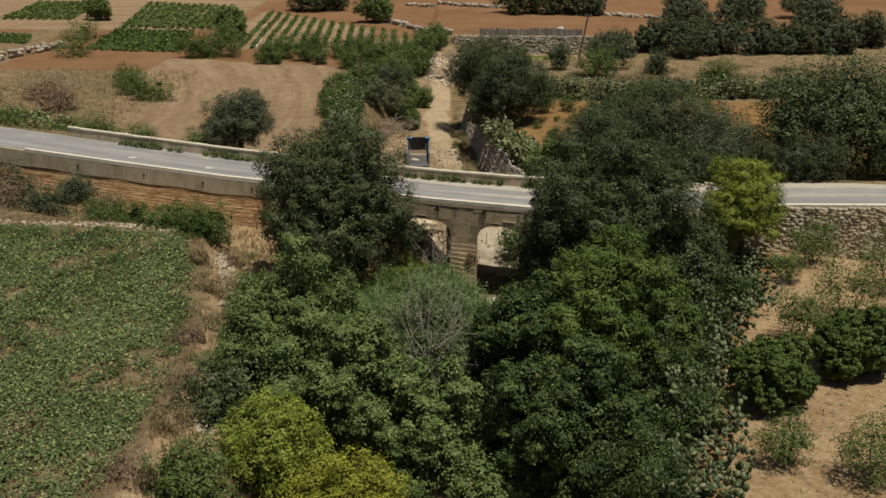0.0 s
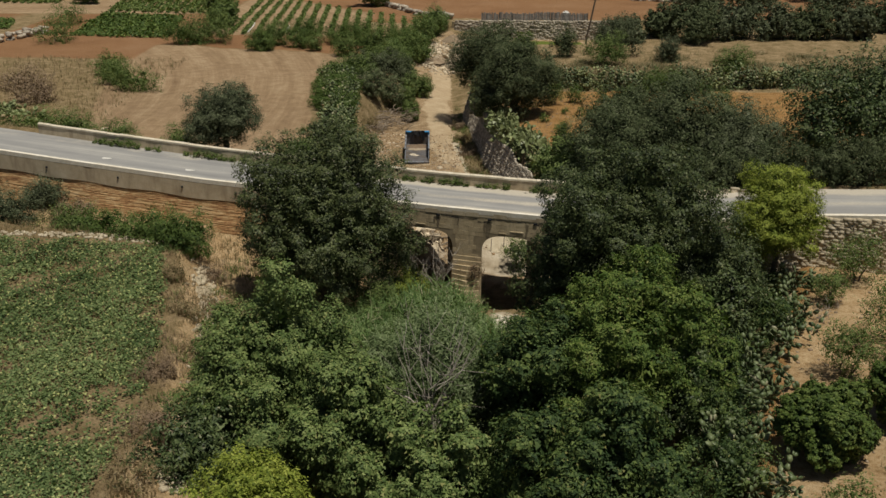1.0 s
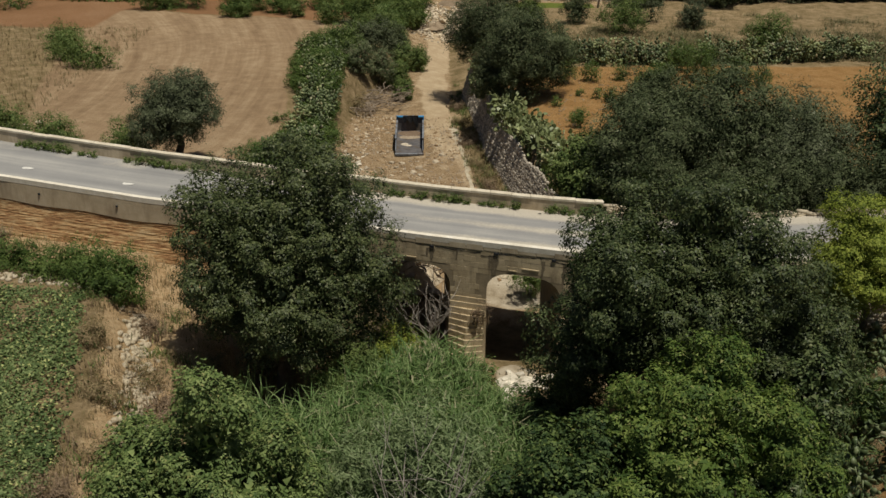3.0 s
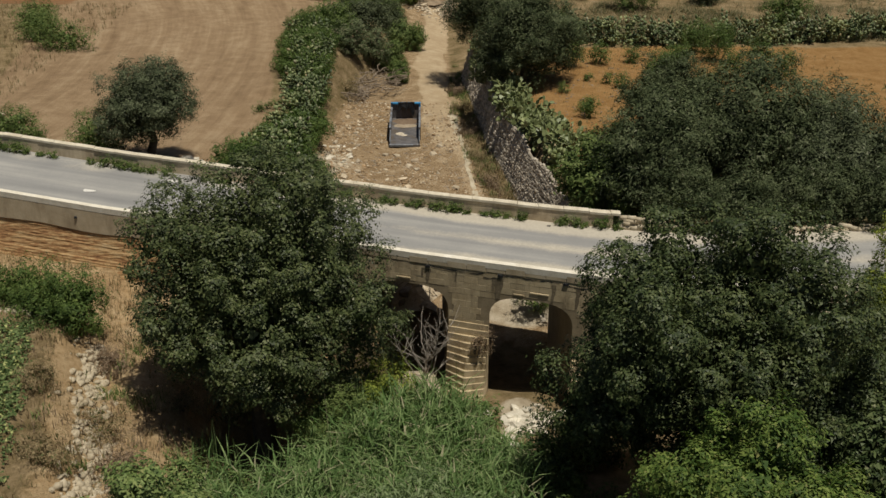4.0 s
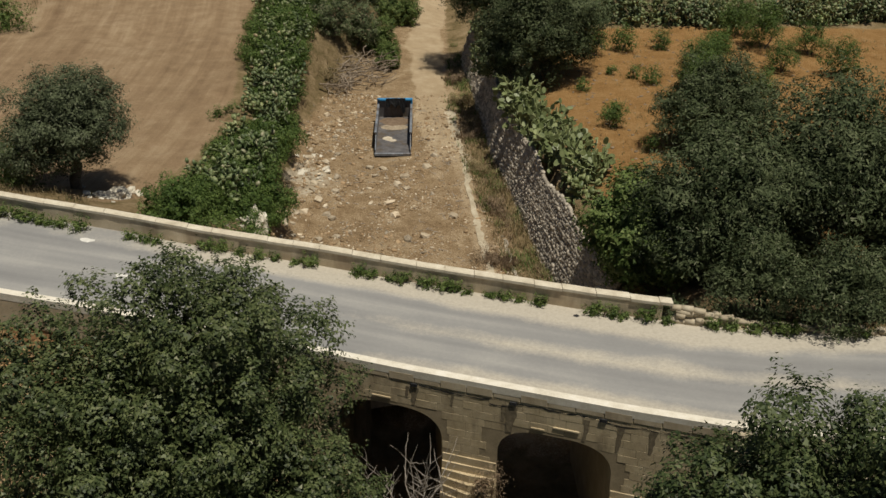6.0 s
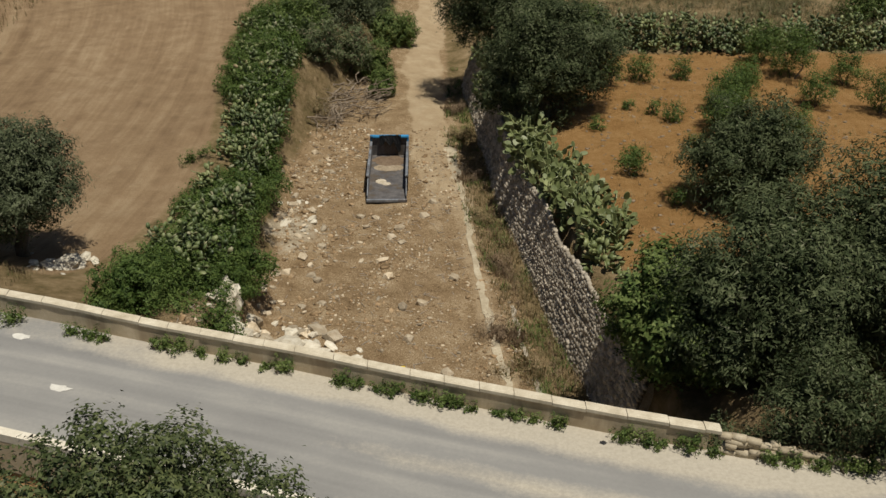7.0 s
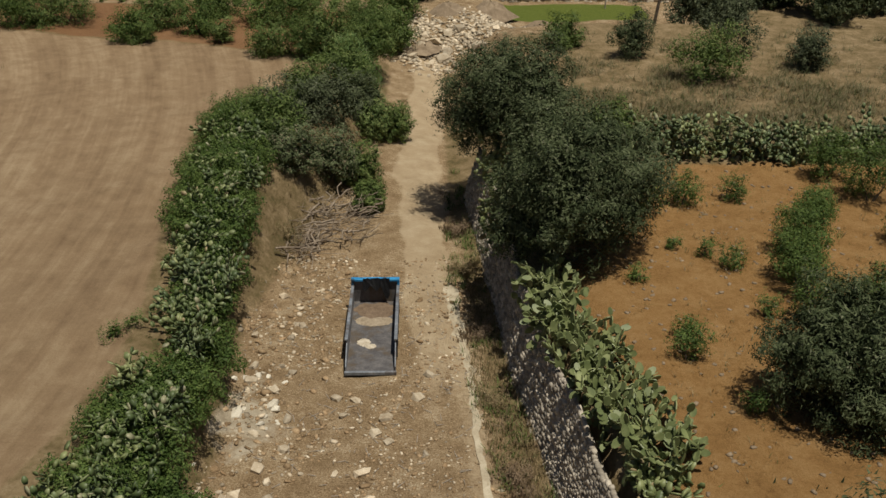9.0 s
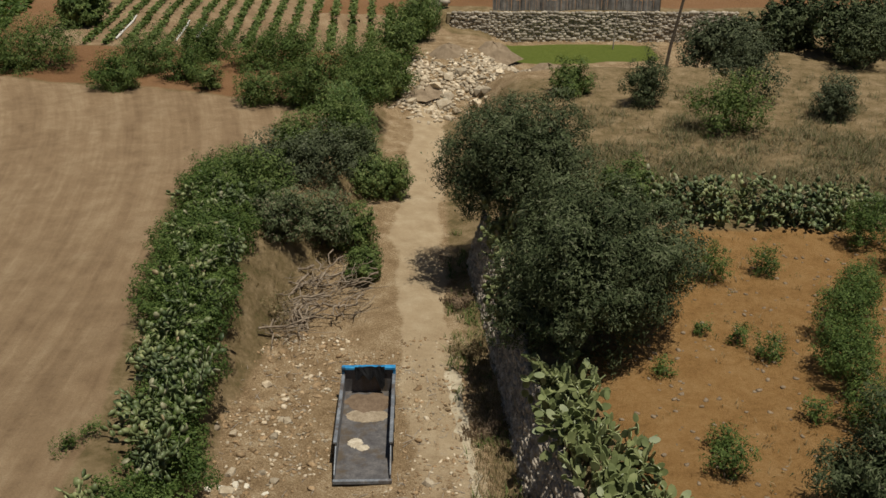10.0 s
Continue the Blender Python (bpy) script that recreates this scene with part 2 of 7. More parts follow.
def bank_foot(y):
    """West foot of the gully beyond the bridge."""
    return np.interp(y, [66, 77, 84, 93, 97, 102, 112, 120, 134, 145], [-8.6, -8.5, -7.7, -8.4, -7.8, -6.8, -4.6, -3.8, -4.2, -5])


def field_edge(y):
    return np.interp(y, [66, 73, 78, 81, 88, 94, 98, 105.6, 110, 114, 118, 124, 134], [-15.5, -15, -13, -12.1, -11.5, -12.3, -13.1, -13.9, -14.4, -12.2, -10.4, -10.5, -9])


def wall_line(y):
    """Face of the dry-stone retaining wall along the east side of the gully."""
    return np.interp(y, [66, 72, 76, 80, 85, 90, 95, 102, 108, 134], [7.2, 6.1, 5.2, 4.5, 3.8, 3.05, 2.6, 2.0, 1.4, 0.8])


def fbm(x, y, s, seed=0.0):
    v = np.zeros_like(x, dtype=float)
    a, f = 1.0, 1.0 / s
    for k in range(4):
        p = seed + 1.7 * k
        v += a * (np.sin(x * f * 1.3 + y * f * 0.7 + p) * np.cos(y * f * 1.1 - x * f * 0.5 + 2.3 * p) + 0.5 * np.sin((x - y) * f * 2.1 + 3 * p))
        a *= 0.5
        f *= 2.1
    return v


def ground_z(x, y):
    x = np.asarray(x, dtype=float)
    y = np.asarray(y, dtype=float)
    n, p, r = near_edge(x), parapet_line(x), road_z(x)
    # camera side of the road
    ce, oe = crop_edge(y), orchard_edge(y)
    crop = 5.5 + 0.035 * (y - 40)
    s = np.full_like(x + y, 1.7)
    s = np.where(x < ce + 8, 1.7 + (4.5 - 1.7) * (1 - ease(ce + 3, ce + 8, x)), s)
    s = np.where(x < ce + 3, 4.5 + (crop - 4.5) * (1 - ease(ce + 0.2, ce + 2.2, x)), s)
    s = np.where(x > oe - 4.5, 1.7 + 4.4 * ease(oe - 4.5, oe - 0.3, x), s)
    s = np.where(x < -3.4, np.maximum(s, 1.7 + 3.3 * ease(-3.4, -9, x) - np.maximum(0, n - y) * 0.42), s)
    s = np.where((x < -9), np.minimum(s, np.maximum(5.1 + 0.02 * (-x - 9), s - 9 * ease(6, 2.5, n - y))), s)
    s = np.where(x > 6.2, np.maximum(s, 1.7 + 3.6 * ease(6.2, 12, x) - np.maximum(0, n - y) * 0.5), s)
    s = s + np.where(y < n, 1.25 * np.exp(-(((x + 2.0) / 1.5) ** 2 + ((y - 57.6) / 1.3) ** 2)), 0)
    # far side
    bf, fe, wl = bank_foot(y), field_edge(y), wall_line(y)
    floor = 1.95 + 0.10 * ease(96, 112, y) - 0.35 * np.exp(-((x - wl + 1.2) / 0.9) ** 2) + 0.25 * ease(bf + 3, bf, x)
    west = 5.2 + 0.006 * np.maximum(0, -x - 12)
    f = floor + (west - floor) * ease(bf, np.maximum(fe, bf - 2.9), x)
    step = np.where(y < 107, ease(wl + 0.3, wl + 1.1, x), ease(wl, wl + 5, x))
    f = np.where(x > wl - 0.5, floor + (4.75 - floor) * step + 0.5 * ease(wl + 0.7, wl + 4, x), f)
    end = ease(131, 142, y) * ease(-14, -6, x) * (1 - ease(6, 12, x))
    f = f + (4.6 - f) * end
    basin = ease(134, 142, y) * ease(2, 6, x) * (1 - ease(20, 27, x))
    f = f + (3.3 - f) * basin
    terrace = np.where(x > -3, 6.0, 5.45)
    k = ease(150.6, 151.6, y)
    f = f + (terrace - f) * k
    fill = r - 0.25 - np.maximum(0, y - p - 0.6) * 0.36
    f = np.where((x < -8.6), np.maximum(f, fill), f)
    f = np.where((x < -7.4) & (x >= -8.6), f + (np.maximum(f, fill) - f) * ease(-7.4, -8.6, x), f)
    f = f - 0.75 * ease(69.0, 65.5, y) * ease(-3.0, 1.0, x) * (1 - ease(5.5, 7.0, x))
    f = np.where(x > wl + 0.7, np.maximum(f, fill * ease(wl, wl + 2.5, x)), f)
    # under the road
    deck = (x < -2.7) | (x > 6.2)
    mid = np.where(deck, r - 0.5, 1.7 - 0.7 * ease(58.6, 61.0, y))
    z = np.where(y < n + 0.3, s, np.where(y > p + 0.25, f, mid))
    rough = 0.05 * fbm(x, y, 1.1) + 0.10 * fbm(x, y, 4.0, 2.0)
    on_road = (y > n - 0.8) & (y < p + 0.4) & deck
    return z + np.where(on_road, 0.0, rough * np.where(np.hypot(x, y - 90) > 130, 0.4, 0.8))


def gz(x, y):
    return float(ground_z(np.array([x]), np.array([y]))[0])


def spread(parts):
    """Grid lines from (start, step) pairs; the last start closes the list."""
    out = []
    for (a, st), (b, _) in zip(parts, parts[1:]):
        out += list(np.arange(a, b - 1e-6, st))
    return np.array(out + [parts[-1][0]])


def mesh_from(name, verts, faces, material, smooth=False):
    me = bpy.data.meshes.new(name)
    me.from_pydata(verts, [], faces)
    me.materials.append(material)
    if smooth:
        me.polygons.foreach_set("use_smooth", [True] * len(me.polygons))
    me.update()
    return me


def quads_mesh(name, v, material, per=4):
    """A mesh from an (n * per, 3) array: every run of per vertices is one face."""
    v = np.ascontiguousarray(v, dtype=np.float32).reshape(-1, 3)
    n = len(v) // per
    me = bpy.data.meshes.new(name)
    me.vertices.add(n * per)
    me.vertices.foreach_set("co", v.ravel())
    me.loops.add(n * per)
    me.loops.foreach_set("vertex_index", np.arange(n * per, dtype=np.int32))
    me.polygons.add(n)
    me.polygons.foreach_set("loop_start", np.arange(0, n * per, per, dtype=np.int32))
    me.materials.append(material)
    me.update(calc_edges=True)
    return me


def ground_material():
    m, nt, bs = nodes_of("ground_soil")
    v = world_coords(nt)
    big = noise_node(nt, v, 0.12, 5, 0.6)
    med = noise_node(nt, v, 0.9, 5, 0.65)
    fine = noise_node(nt, v, 4.2, 7, 0.82)
    grit = noise_node(nt, v, 15.0, 4, 0.8)
    base = ramp(nt, maths(nt, "ADD", maths(nt, "MULTIPLY", med, 0.6), maths(nt, "MULTIPLY", fine, 0.4)),
                [(0.32, (0.08, 0.074, 0.028)), (0.45, (0.17, 0.125, 0.062)), (0.56, (0.26, 0.19, 0.105)), (0.7, (0.36, 0.28, 0.175))])
    # stubble: long arcs left by the plough
    sep = nt.nodes.new("ShaderNodeSeparateXYZ")
    nt.links.new(v, sep.inputs[0])
    dx = maths(nt, "ADD", sep.outputs[0], 56.0)
    dy = maths(nt, "ADD", sep.outputs[1], -92.0)
    rad = maths(nt, "SQRT", maths(nt, "ADD", maths(nt, "MULTIPLY", dx, dx), maths(nt, "MULTIPLY", maths(nt, "MULTIPLY", dy, dy), 0.35)))
    com = nt.nodes.new("ShaderNodeCombineXYZ")
    nt.links.new(rad, com.inputs[0])
    nt.links.new(maths(nt, "MULTIPLY", sep.outputs[1], 0.05), com.inputs[1])
    arcs = noise_node(nt, com.outputs[0], 0.9, 3, 0.6)
    arcs_fine = noise_node(nt, com.outputs[0], 4.5, 2, 0.6)
    stub_f = maths(nt, "ADD", maths(nt, "MULTIPLY", arcs, 0.36), maths(nt, "ADD", maths(nt, "MULTIPLY", arcs_fine, 0.12), maths(nt, "ADD", maths(nt, "MULTIPLY", med, 0.3), maths(nt, "MULTIPLY", grit, 0.22))))
    stub = ramp(nt, stub_f, [(0.37, (0.185, 0.121, 0.069)), (0.5, (0.280, 0.193, 0.113)), (0.62, (0.375, 0.277, 0.172))])
    soil = ramp(nt, maths(nt, "ADD", maths(nt, "MULTIPLY", med, 0.36), maths(nt, "ADD", maths(nt, "MULTIPLY", fine, 0.34), maths(nt, "MULTIPLY", grit, 0.3))),
                [(0.36, (0.15, 0.080, 0.028)), (0.48, (0.265, 0.148, 0.055)), (0.6, (0.335, 0.205, 0.088)), (0.7, (0.43, 0.30, 0.16))])
    red = ramp(nt, maths(nt, "ADD", maths(nt, "MULTIPLY", big, 0.5), maths(nt, "MULTIPLY", fine, 0.5)),
               [(0.35, (0.17, 0.088, 0.042)), (0.5, (0.225, 0.122, 0.06)), (0.65, (0.27, 0.162, 0.09))])
    gravel = ramp(nt, maths(nt, "ADD", maths(nt, "MULTIPLY", med, 0.38), maths(nt, "MULTIPLY", grit, 0.62)),
                  [(0.36, (0.125, 0.080, 0.042)), (0.46, (0.240, 0.163, 0.090)), (0.54, (0.335, 0.243, 0.143)), (0.63, (0.52, 0.42, 0.29))])
    track = ramp(nt, maths(nt, "ADD", maths(nt, "MULTIPLY", med, 0.6), maths(nt, "MULTIPLY", grit, 0.4)),
                 [(0.3, (0.31, 0.225, 0.135)), (0.5, (0.42, 0.32, 0.203)), (0.7, (0.53, 0.43, 0.295))])
    earth = ramp(nt, maths(nt, "ADD", maths(nt, "MULTIPLY", med, 0.5), maths(nt, "MULTIPLY", fine, 0.5)), [(0.34, (0.225, 0.145, 0.070)), (0.46, (0.375, 0.258, 0.138)), (0.58, (0.48, 0.352, 0.205)), (0.68, (0.57, 0.455, 0.305))])
    pale = ramp(nt, med, [(0.3, (0.3, 0.24, 0.16)), (0.5, (0.45, 0.38, 0.28)), (0.7, (0.56, 0.49, 0.38))])
    lawn = ramp(nt, fine, [(0.3, (0.07, 0.095, 0.016)), (0.6, (0.125, 0.15, 0.032))])
    col = base
    for name, c in (("stubble", stub), ("orange_soil", soil), ("red_soil", red), ("gravel", gravel), ("dry_earth", earth), ("track", track), ("pale_rock", pale), ("lawn", lawn)):
        k = maths(nt, "ADD", attr(nt, name), maths(nt, "MULTIPLY", maths(nt, "SUBTRACT", fine, 0.5), 0.9))
        k = maths(nt, "MULTIPLY", maths(nt, "SUBTRACT", k, 0.35), 3.3, True)
        col = mixc(nt, k, col, c)
    nt.links.new(col, bs.inputs["Base Color"])
    bs.inputs["Roughness"].default_value = 0.97
    bs.inputs["Specular IOR Level"].default_value = 0.1
    h = maths(nt, "ADD", maths(nt, "MULTIPLY", fine, 0.6), maths(nt, "MULTIPLY", grit, 0.4))
    bump(nt, bs, h, 0.9, 0.22)
    return m


def build_ground():
    xs = spread([(-2500, 300), (-400, 60), (-100, 8), (-60, 1.5), (-34, 0.8), (-17, 0.45), (10, 0.7), (34, 1.5), (60, 8), (100, 60), (400, 300), (2500, 0)])
    ys = spread([(-1500, 300), (-300, 60), (-60, 12), (0, 2), (22, 0.7), (50, 0.35), (76, 0.55), (112, 0.8), (140, 0.5), (154, 1.5), (220, 12), (400, 100), (1000, 400), (4200, 0)])
    X, Y = np.meshgrid(xs, ys)
    Zg = ground_z(X, Y)
    nx, ny = len(xs), len(ys)
    v = np.stack([X, Y, Zg], -1).reshape(-1, 3)
    i = np.arange(nx * ny).reshape(ny, nx)
    f = np.stack([i[:-1, :-1], i[:-1, 1:], i[1:, 1:], i[1:, :-1]], -1).reshape(-1, 4)
    me = bpy.data.meshes.new("ground")
    me.vertices.add(len(v))
    me.vertices.foreach_set("co", v.astype(np.float32).ravel())
    me.loops.add(f.size)
    me.loops.foreach_set("vertex_index", f.astype(np.int32).ravel())
    me.polygons.add(len(f))
    me.polygons.foreach_set("loop_start", np.arange(0, f.size, 4, dtype=np.int32))
    me.polygons.foreach_set("use_smooth", np.ones(len(f), dtype=bool))
    me.materials.append(ground_material())
    me.update(calc_edges=True)
    x, y = X.ravel(), Y.ravel()
    p = parapet_line(x)
    fe, bf, wl = field_edge(y), bank_foot(y), wall_line(y)
    north = y > p
    n_edge = near_edge(x)
    top = np.interp(x, [-40, -30, -20, -10], [134, 131, 129, 125.5])
    vines = np.maximum(ease(140.5, 142, y) * ease(1, -1, y - 155 + (x + 4.2) * 1.17) * ease(-35, -34, x), ease(162, 163.5, y) * ease(-37, -38, x))
    west = np.interp(y, [78, 96, 123, 137], [-26, -32, -37, -36])
    zones = {
        "stubble": north * ease(fe + 0.2, fe - 0.6, x) * ease(west - 1.5, west, x) * ease(top + 1, top - 1, y) * ease(p + 4, p + 6, y) + 0.36 * ease(7, 10, x) * ease(110, 116, y) * ease(142, 139, y) * (x < 70) + 0.8 * vines,
        "orange_soil": np.maximum(north * ease(wl + 1.5, wl + 3, x) * ease(106, 103.5, y) * (x < 45) * np.where(x > 7, ease(p + 7, p + 11, y), 1), (~north) * (y < 62) * ease(orchard_edge(y) - 1.2, orchard_edge(y) - 0.2, x) * 1.0),
        "red_soil": np.maximum.reduce([
            (x > -56) * (x < -34) * ease(121, 123, y) * ease(140, 138, y) * ease(west + 0.5, west - 0.5, x),
            ease(top - 0.5, top + 1, y) * (x < -8) * (x > -60) * (y < 260) * 0.9 * (1 - vines),
            (x >= -12) * (y > 153) * 0.95, (x < -60) * (y > 95) * 0.8 * (1 - vines),
            (x > 20) * ease(138, 140, y) * (y < 150) * 0.35]) * (y < 2000),
        "gravel": np.maximum.reduce([
            north * ease(bf - 1.0, bf + 0.3, x) * ease(wl - 0.6, wl - 1.8, x) * (y < 140),
            (x > -7) * (x < 9) * ease(130, 134, y) * (y < 149),
            (x > 4) * (x < 24) * ease(137, 140, y) * (y < 151) * 0.8]),
        "dry_earth": np.maximum((~north) * ease(crop_edge(y) - 0.3, crop_edge(y) + 0.8, x) * ease(-7.5, -9.5, x) * (y > 26), (~north) * ease(n_edge - 5.5, n_edge - 3.5, y) * (x < -5) * (x > -40)) * 0.75 + (~north) * (y < 60) * ease(orchard_edge(y) - 0.8, orchard_edge(y) + 0.2, x) * 0.62,
        "track": north * (y < 136) * np.maximum(ease(1.6, 0.9, np.abs(x - np.interp(y, [88, 96, 101, 112, 122, 132], [0.2, -0.7, -1.0, -1.75, -1.35, -1.3]) + 0.22 * fbm(x, y, 2.0, 3.0))) * (0.75 + 0.45 * ease(92, 99, y)) * ease(82, 93, y) * 1.2 * (0.8 - 0.25 * np.cos((x - np.interp(y, [88, 96, 101, 112, 122, 132], [0.2, -0.7, -1.0, -1.75, -1.35, -1.3])) * 5.2)),
                                              0.6 * ease(0.9, 0.3, np.abs(x - np.interp(y, [66, 74, 79, 85.5, 90, 96], [3.0, 2.4, 1.8, 1.15, 1.1, 0.3]))) * ease(99, 96, y)),
        "pale_rock": np.maximum.reduce([ease(1.4, 0.7, np.hypot((x - 3.6) / 2.4, (y - 68.0) / 2.2)), ease(1.6, 0.6, np.hypot((x - 3.0) / 0.95, (y - 57.2) / 1.15) + 0.25 * fbm(x, y, 0.7, 1.0)), 0.85 * ease(1.4, 0.5, np.hypot((x + 6.6) / 2.4, (y - 74.6) / 1.3) + 0.3 * fbm(x, y, 0.8, 2.0)), 0.7 * ease(1.4, 0.5, np.hypot((x + 7.4) / 1.2, (y - 86.0) / 2.6) + 0.3 * fbm(x, y, 0.8, 2.0)), 0.9 * ease(1.5, 0.7, np.hypot((x - 0.1) / 1.2, (y - 36.0) / 0.7))]),
        "lawn": ease(4.5, 5.5, x) * ease(18.6, 17.6, x) * ease(143.0, 144.0, y - 0.12 * np.abs(x - 9)) * ease(150.5, 149.6, y),
    }
    for name, w in zones.items():
        a = me.attributes.new(name, "FLOAT", "POINT")
        a.data.foreach_set("value", np.clip(w, 0, 1).astype(np.float32))
    return tagged(new("ground", me), "dry valley ground of stubble, orange soil and gravel", "ground", kind="structure")


build_ground()

# ---- helpers for things and parts ----
def part(name, me, parent, label="", m=None):
    """A mesh object under a thing or a part."""
    ob = new(name, me)
    ob.parent = parent
    if m is not None:
        ob.matrix_basis = m
    if label:
        ob["label"] = label
    return ob


def thing(name, x, y, z, label, category, group="", kind=""):
    e = new(name)
    e.empty_display_size = 0.2
    e.matrix_basis = Matrix.Translation((x, y, z))
    return tagged(e, label, category, group, kind)


def bm_mesh(name, bm, material, bevel=0.0, smooth=False):
    if bevel:
        bmesh.ops.bevel(bm, geom=list(bm.edges), offset=bevel, segments=1, affect="EDGES", profile=0.5)
    bmesh.ops.recalc_face_normals(bm, faces=bm.faces)
    me = bpy.data.meshes.new(name)
    bm.to_mesh(me)
    bm.free()
    me.materials.append(material)
    if smooth:
        me.polygons.foreach_set("use_smooth", [True] * len(me.polygons))
    return me


def box_into(bm, x0, x1, y0, y1, z0, z1, m=None):
    vs = [bm.verts.new(m @ Vector(c) if m else c) for c in ((x0, y0, z0), (x1, y0, z0), (x1, y1, z0), (x0, y1, z0), (x0, y0, z1), (x1, y0, z1), (x1, y1, z1), (x0, y1, z1))]
    for f in ((0, 3, 2, 1), (4, 5, 6, 7), (0, 1, 5, 4), (1, 2, 6, 5), (2, 3, 7, 6), (3, 0, 4, 7)):
        bm.faces.new([vs[k] for k in f])


def box_mesh(name, size, material, bevel=0.01):
    bm = bmesh.new()
    sx, sy, sz = size
    box_into(bm, -sx / 2, sx / 2, -sy / 2, sy / 2, 0, sz)
    return bm_mesh(name, bm, material, bevel)


def sweep(name, xs, section, material):
    """A profile swept along x: section(x) gives the ring of (y, z) points."""
    rings = [[(x, y, z) for y, z in section(x)] for x in xs]
    k = len(rings[0])
    v = [p for r in rings for p in r]
    f = [(i * k + j, i * k + (j + 1) % k, (i + 1) * k + (j + 1) % k, (i + 1) * k + j) for i in range(len(rings) - 1) for j in range(k)]
    f += [tuple(range(k)), tuple(range((len(rings) - 1) * k, len(rings) * k))[::-1]]
    bm = bmesh.new()
    vs = [bm.verts.new(p) for p in v]
    for q in f:
        bm.faces.new([vs[a] for a in q])
    return bm_mesh(name, bm, material)


# ---- the road ----
def road_material():
    m, nt, bs = nodes_of("worn_asphalt")
    v = world_coords(nt)
    sep = nt.nodes.new("ShaderNodeSeparateXYZ")
    nt.links.new(v, sep.inputs[0])
    across = attr(nt, "across")
    com = nt.nodes.new("ShaderNodeCombineXYZ")
    nt.links.new(maths(nt, "MULTIPLY", sep.outputs[0], 0.06), com.inputs[0])
    nt.links.new(across, com.inputs[1])
    bands = noise_node(nt, com.outputs[0], 1.15, 3, 0.5)
    med = noise_node(nt, v, 0.5, 4, 0.6)
    fine = noise_node(nt, v, 9, 4, 0.75)
    t = maths(nt, "ADD", maths(nt, "MULTIPLY", bands, 0.65), maths(nt, "ADD", maths(nt, "MULTIPLY", med, 0.2), maths(nt, "MULTIPLY", fine, 0.15)))
    col = ramp(nt, t, [(0.36, (0.185, 0.181, 0.175)), (0.5, (0.235, 0.229, 0.218)), (0.62, (0.31, 0.298, 0.273))])
    # grit washed against the edges and over the bridge
    d = maths(nt, "ADD", attr(nt, "grit"), maths(nt, "MULTIPLY", maths(nt, "SUBTRACT", med, 0.5), 0.75))
    d = maths(nt, "ADD", d, maths(nt, "MULTIPLY", maths(nt, "SUBTRACT", fine, 0.5), 0.22))
    k = maths(nt, "MULTIPLY", maths(nt, "SUBTRACT", d, 0.32), 2.6, True)
    col = mixc(nt, maths(nt, "MULTIPLY", k, 0.85), col, ramp(nt, fine, [(0.3, (0.37, 0.328, 0.258)), (0.7, (0.49, 0.44, 0.355))]))
    nt.links.new(col, bs.inputs["Base Color"])
    bs.inputs["Roughness"].default_value = 0.85
    bump(nt, bs, fine, 0.25, 0.01)
    return m


def build_road():
    xs = np.concatenate([np.arange(-88, -34, 3.0), np.arange(-34, 34, 0.7), np.arange(34, 89, 3.0)])
    cross = np.linspace(0, 1, 15)
    v, ac, gr = [], [], []
    for x in xs:
        n, p, f, r = near_edge(x), parapet_line(x), far_edge(x), road_z(x)
        y1 = p + 0.12
        for c in cross:
            y = n + 0.2 + (y1 - n - 0.2) * c
            v.append((x, y, r - 0.045 * (y - n - 0.2)))
            ac.append((y - n) * 0.9)
            edge = ease(f - 1.5 - 0.5 * ease(-3, 2, x), f - 0.2, y) * 1.05 * np.interp(x, [-30, -12, -4, 8, 14], [0.3, 0.4, 0.9, 1.15, 0.9])
            side = 0.75 * ease(n + 1.3, n + 0.3, y) * np.interp(x, [-16, -2, 3, 9], [0.25, 0.6, 1.0, 0.8])
            bridge = 0.28 * np.exp(-((x - 3.5) / 6.0) ** 2)
            streak = 0.62 * np.exp(-((y - n - 2.65) / 0.52) ** 2) * np.interp(x, [-9, -2, 3, 12], [0.0, 0.5, 1.0, 0.9])
            gr.append(float(min(1.2, max(edge, side, streak) + 0.5 * bridge)))
    k = len(cross)
    faces = [(i * k + j, (i + 1) * k + j, (i + 1) * k + j + 1, i * k + j + 1) for i in range(len(xs) - 1) for j in range(k - 1)]
    me = mesh_from("road", v, faces, road_material(), True)
    for name, w in (("across", ac), ("grit", gr)):
        a = me.attributes.new(name, "FLOAT", "POINT")
        a.data.foreach_set("value", np.array(w, dtype=np.float32))
    tagged(new("road", me), "worn grey asphalt country road with grit along its edges", "road", kind="structure")
    xs_k = np.concatenate([np.arange(-29.5, 30, 0.7)])
    tagged(new("kerb", sweep("kerb", xs_k, lambda x: [(near_edge(x) - 0.026, road_z(x) - 0.16), (near_edge(x) - 0.026, road_z(x) + 0.09), (near_edge(x) + 0.26, road_z(x) + 0.09), (near_edge(x) + 0.29, road_z(x) - 0.1)], KERB)),
           "low whitewashed concrete kerb along the open road edge", "kerb", kind="structure")


def blob_patch(name, material, rx, ry, seed, h=0.006):
    rng = random.Random(seed)
    bm = bmesh.new()
    ring = []
    for k in range(16):
        a = k * math.tau / 16
        q = 0.75 + 0.5 * rng.random()
        ring.append(bm.verts.new((rx * q * math.cos(a), ry * q * math.sin(a), 0)))
    c = bm.verts.new((0, 0, h))
    for k in range(16):
        bm.faces.new((c, ring[k], ring[(k + 1) % 16]))
    return bm_mesh(name, bm, material)


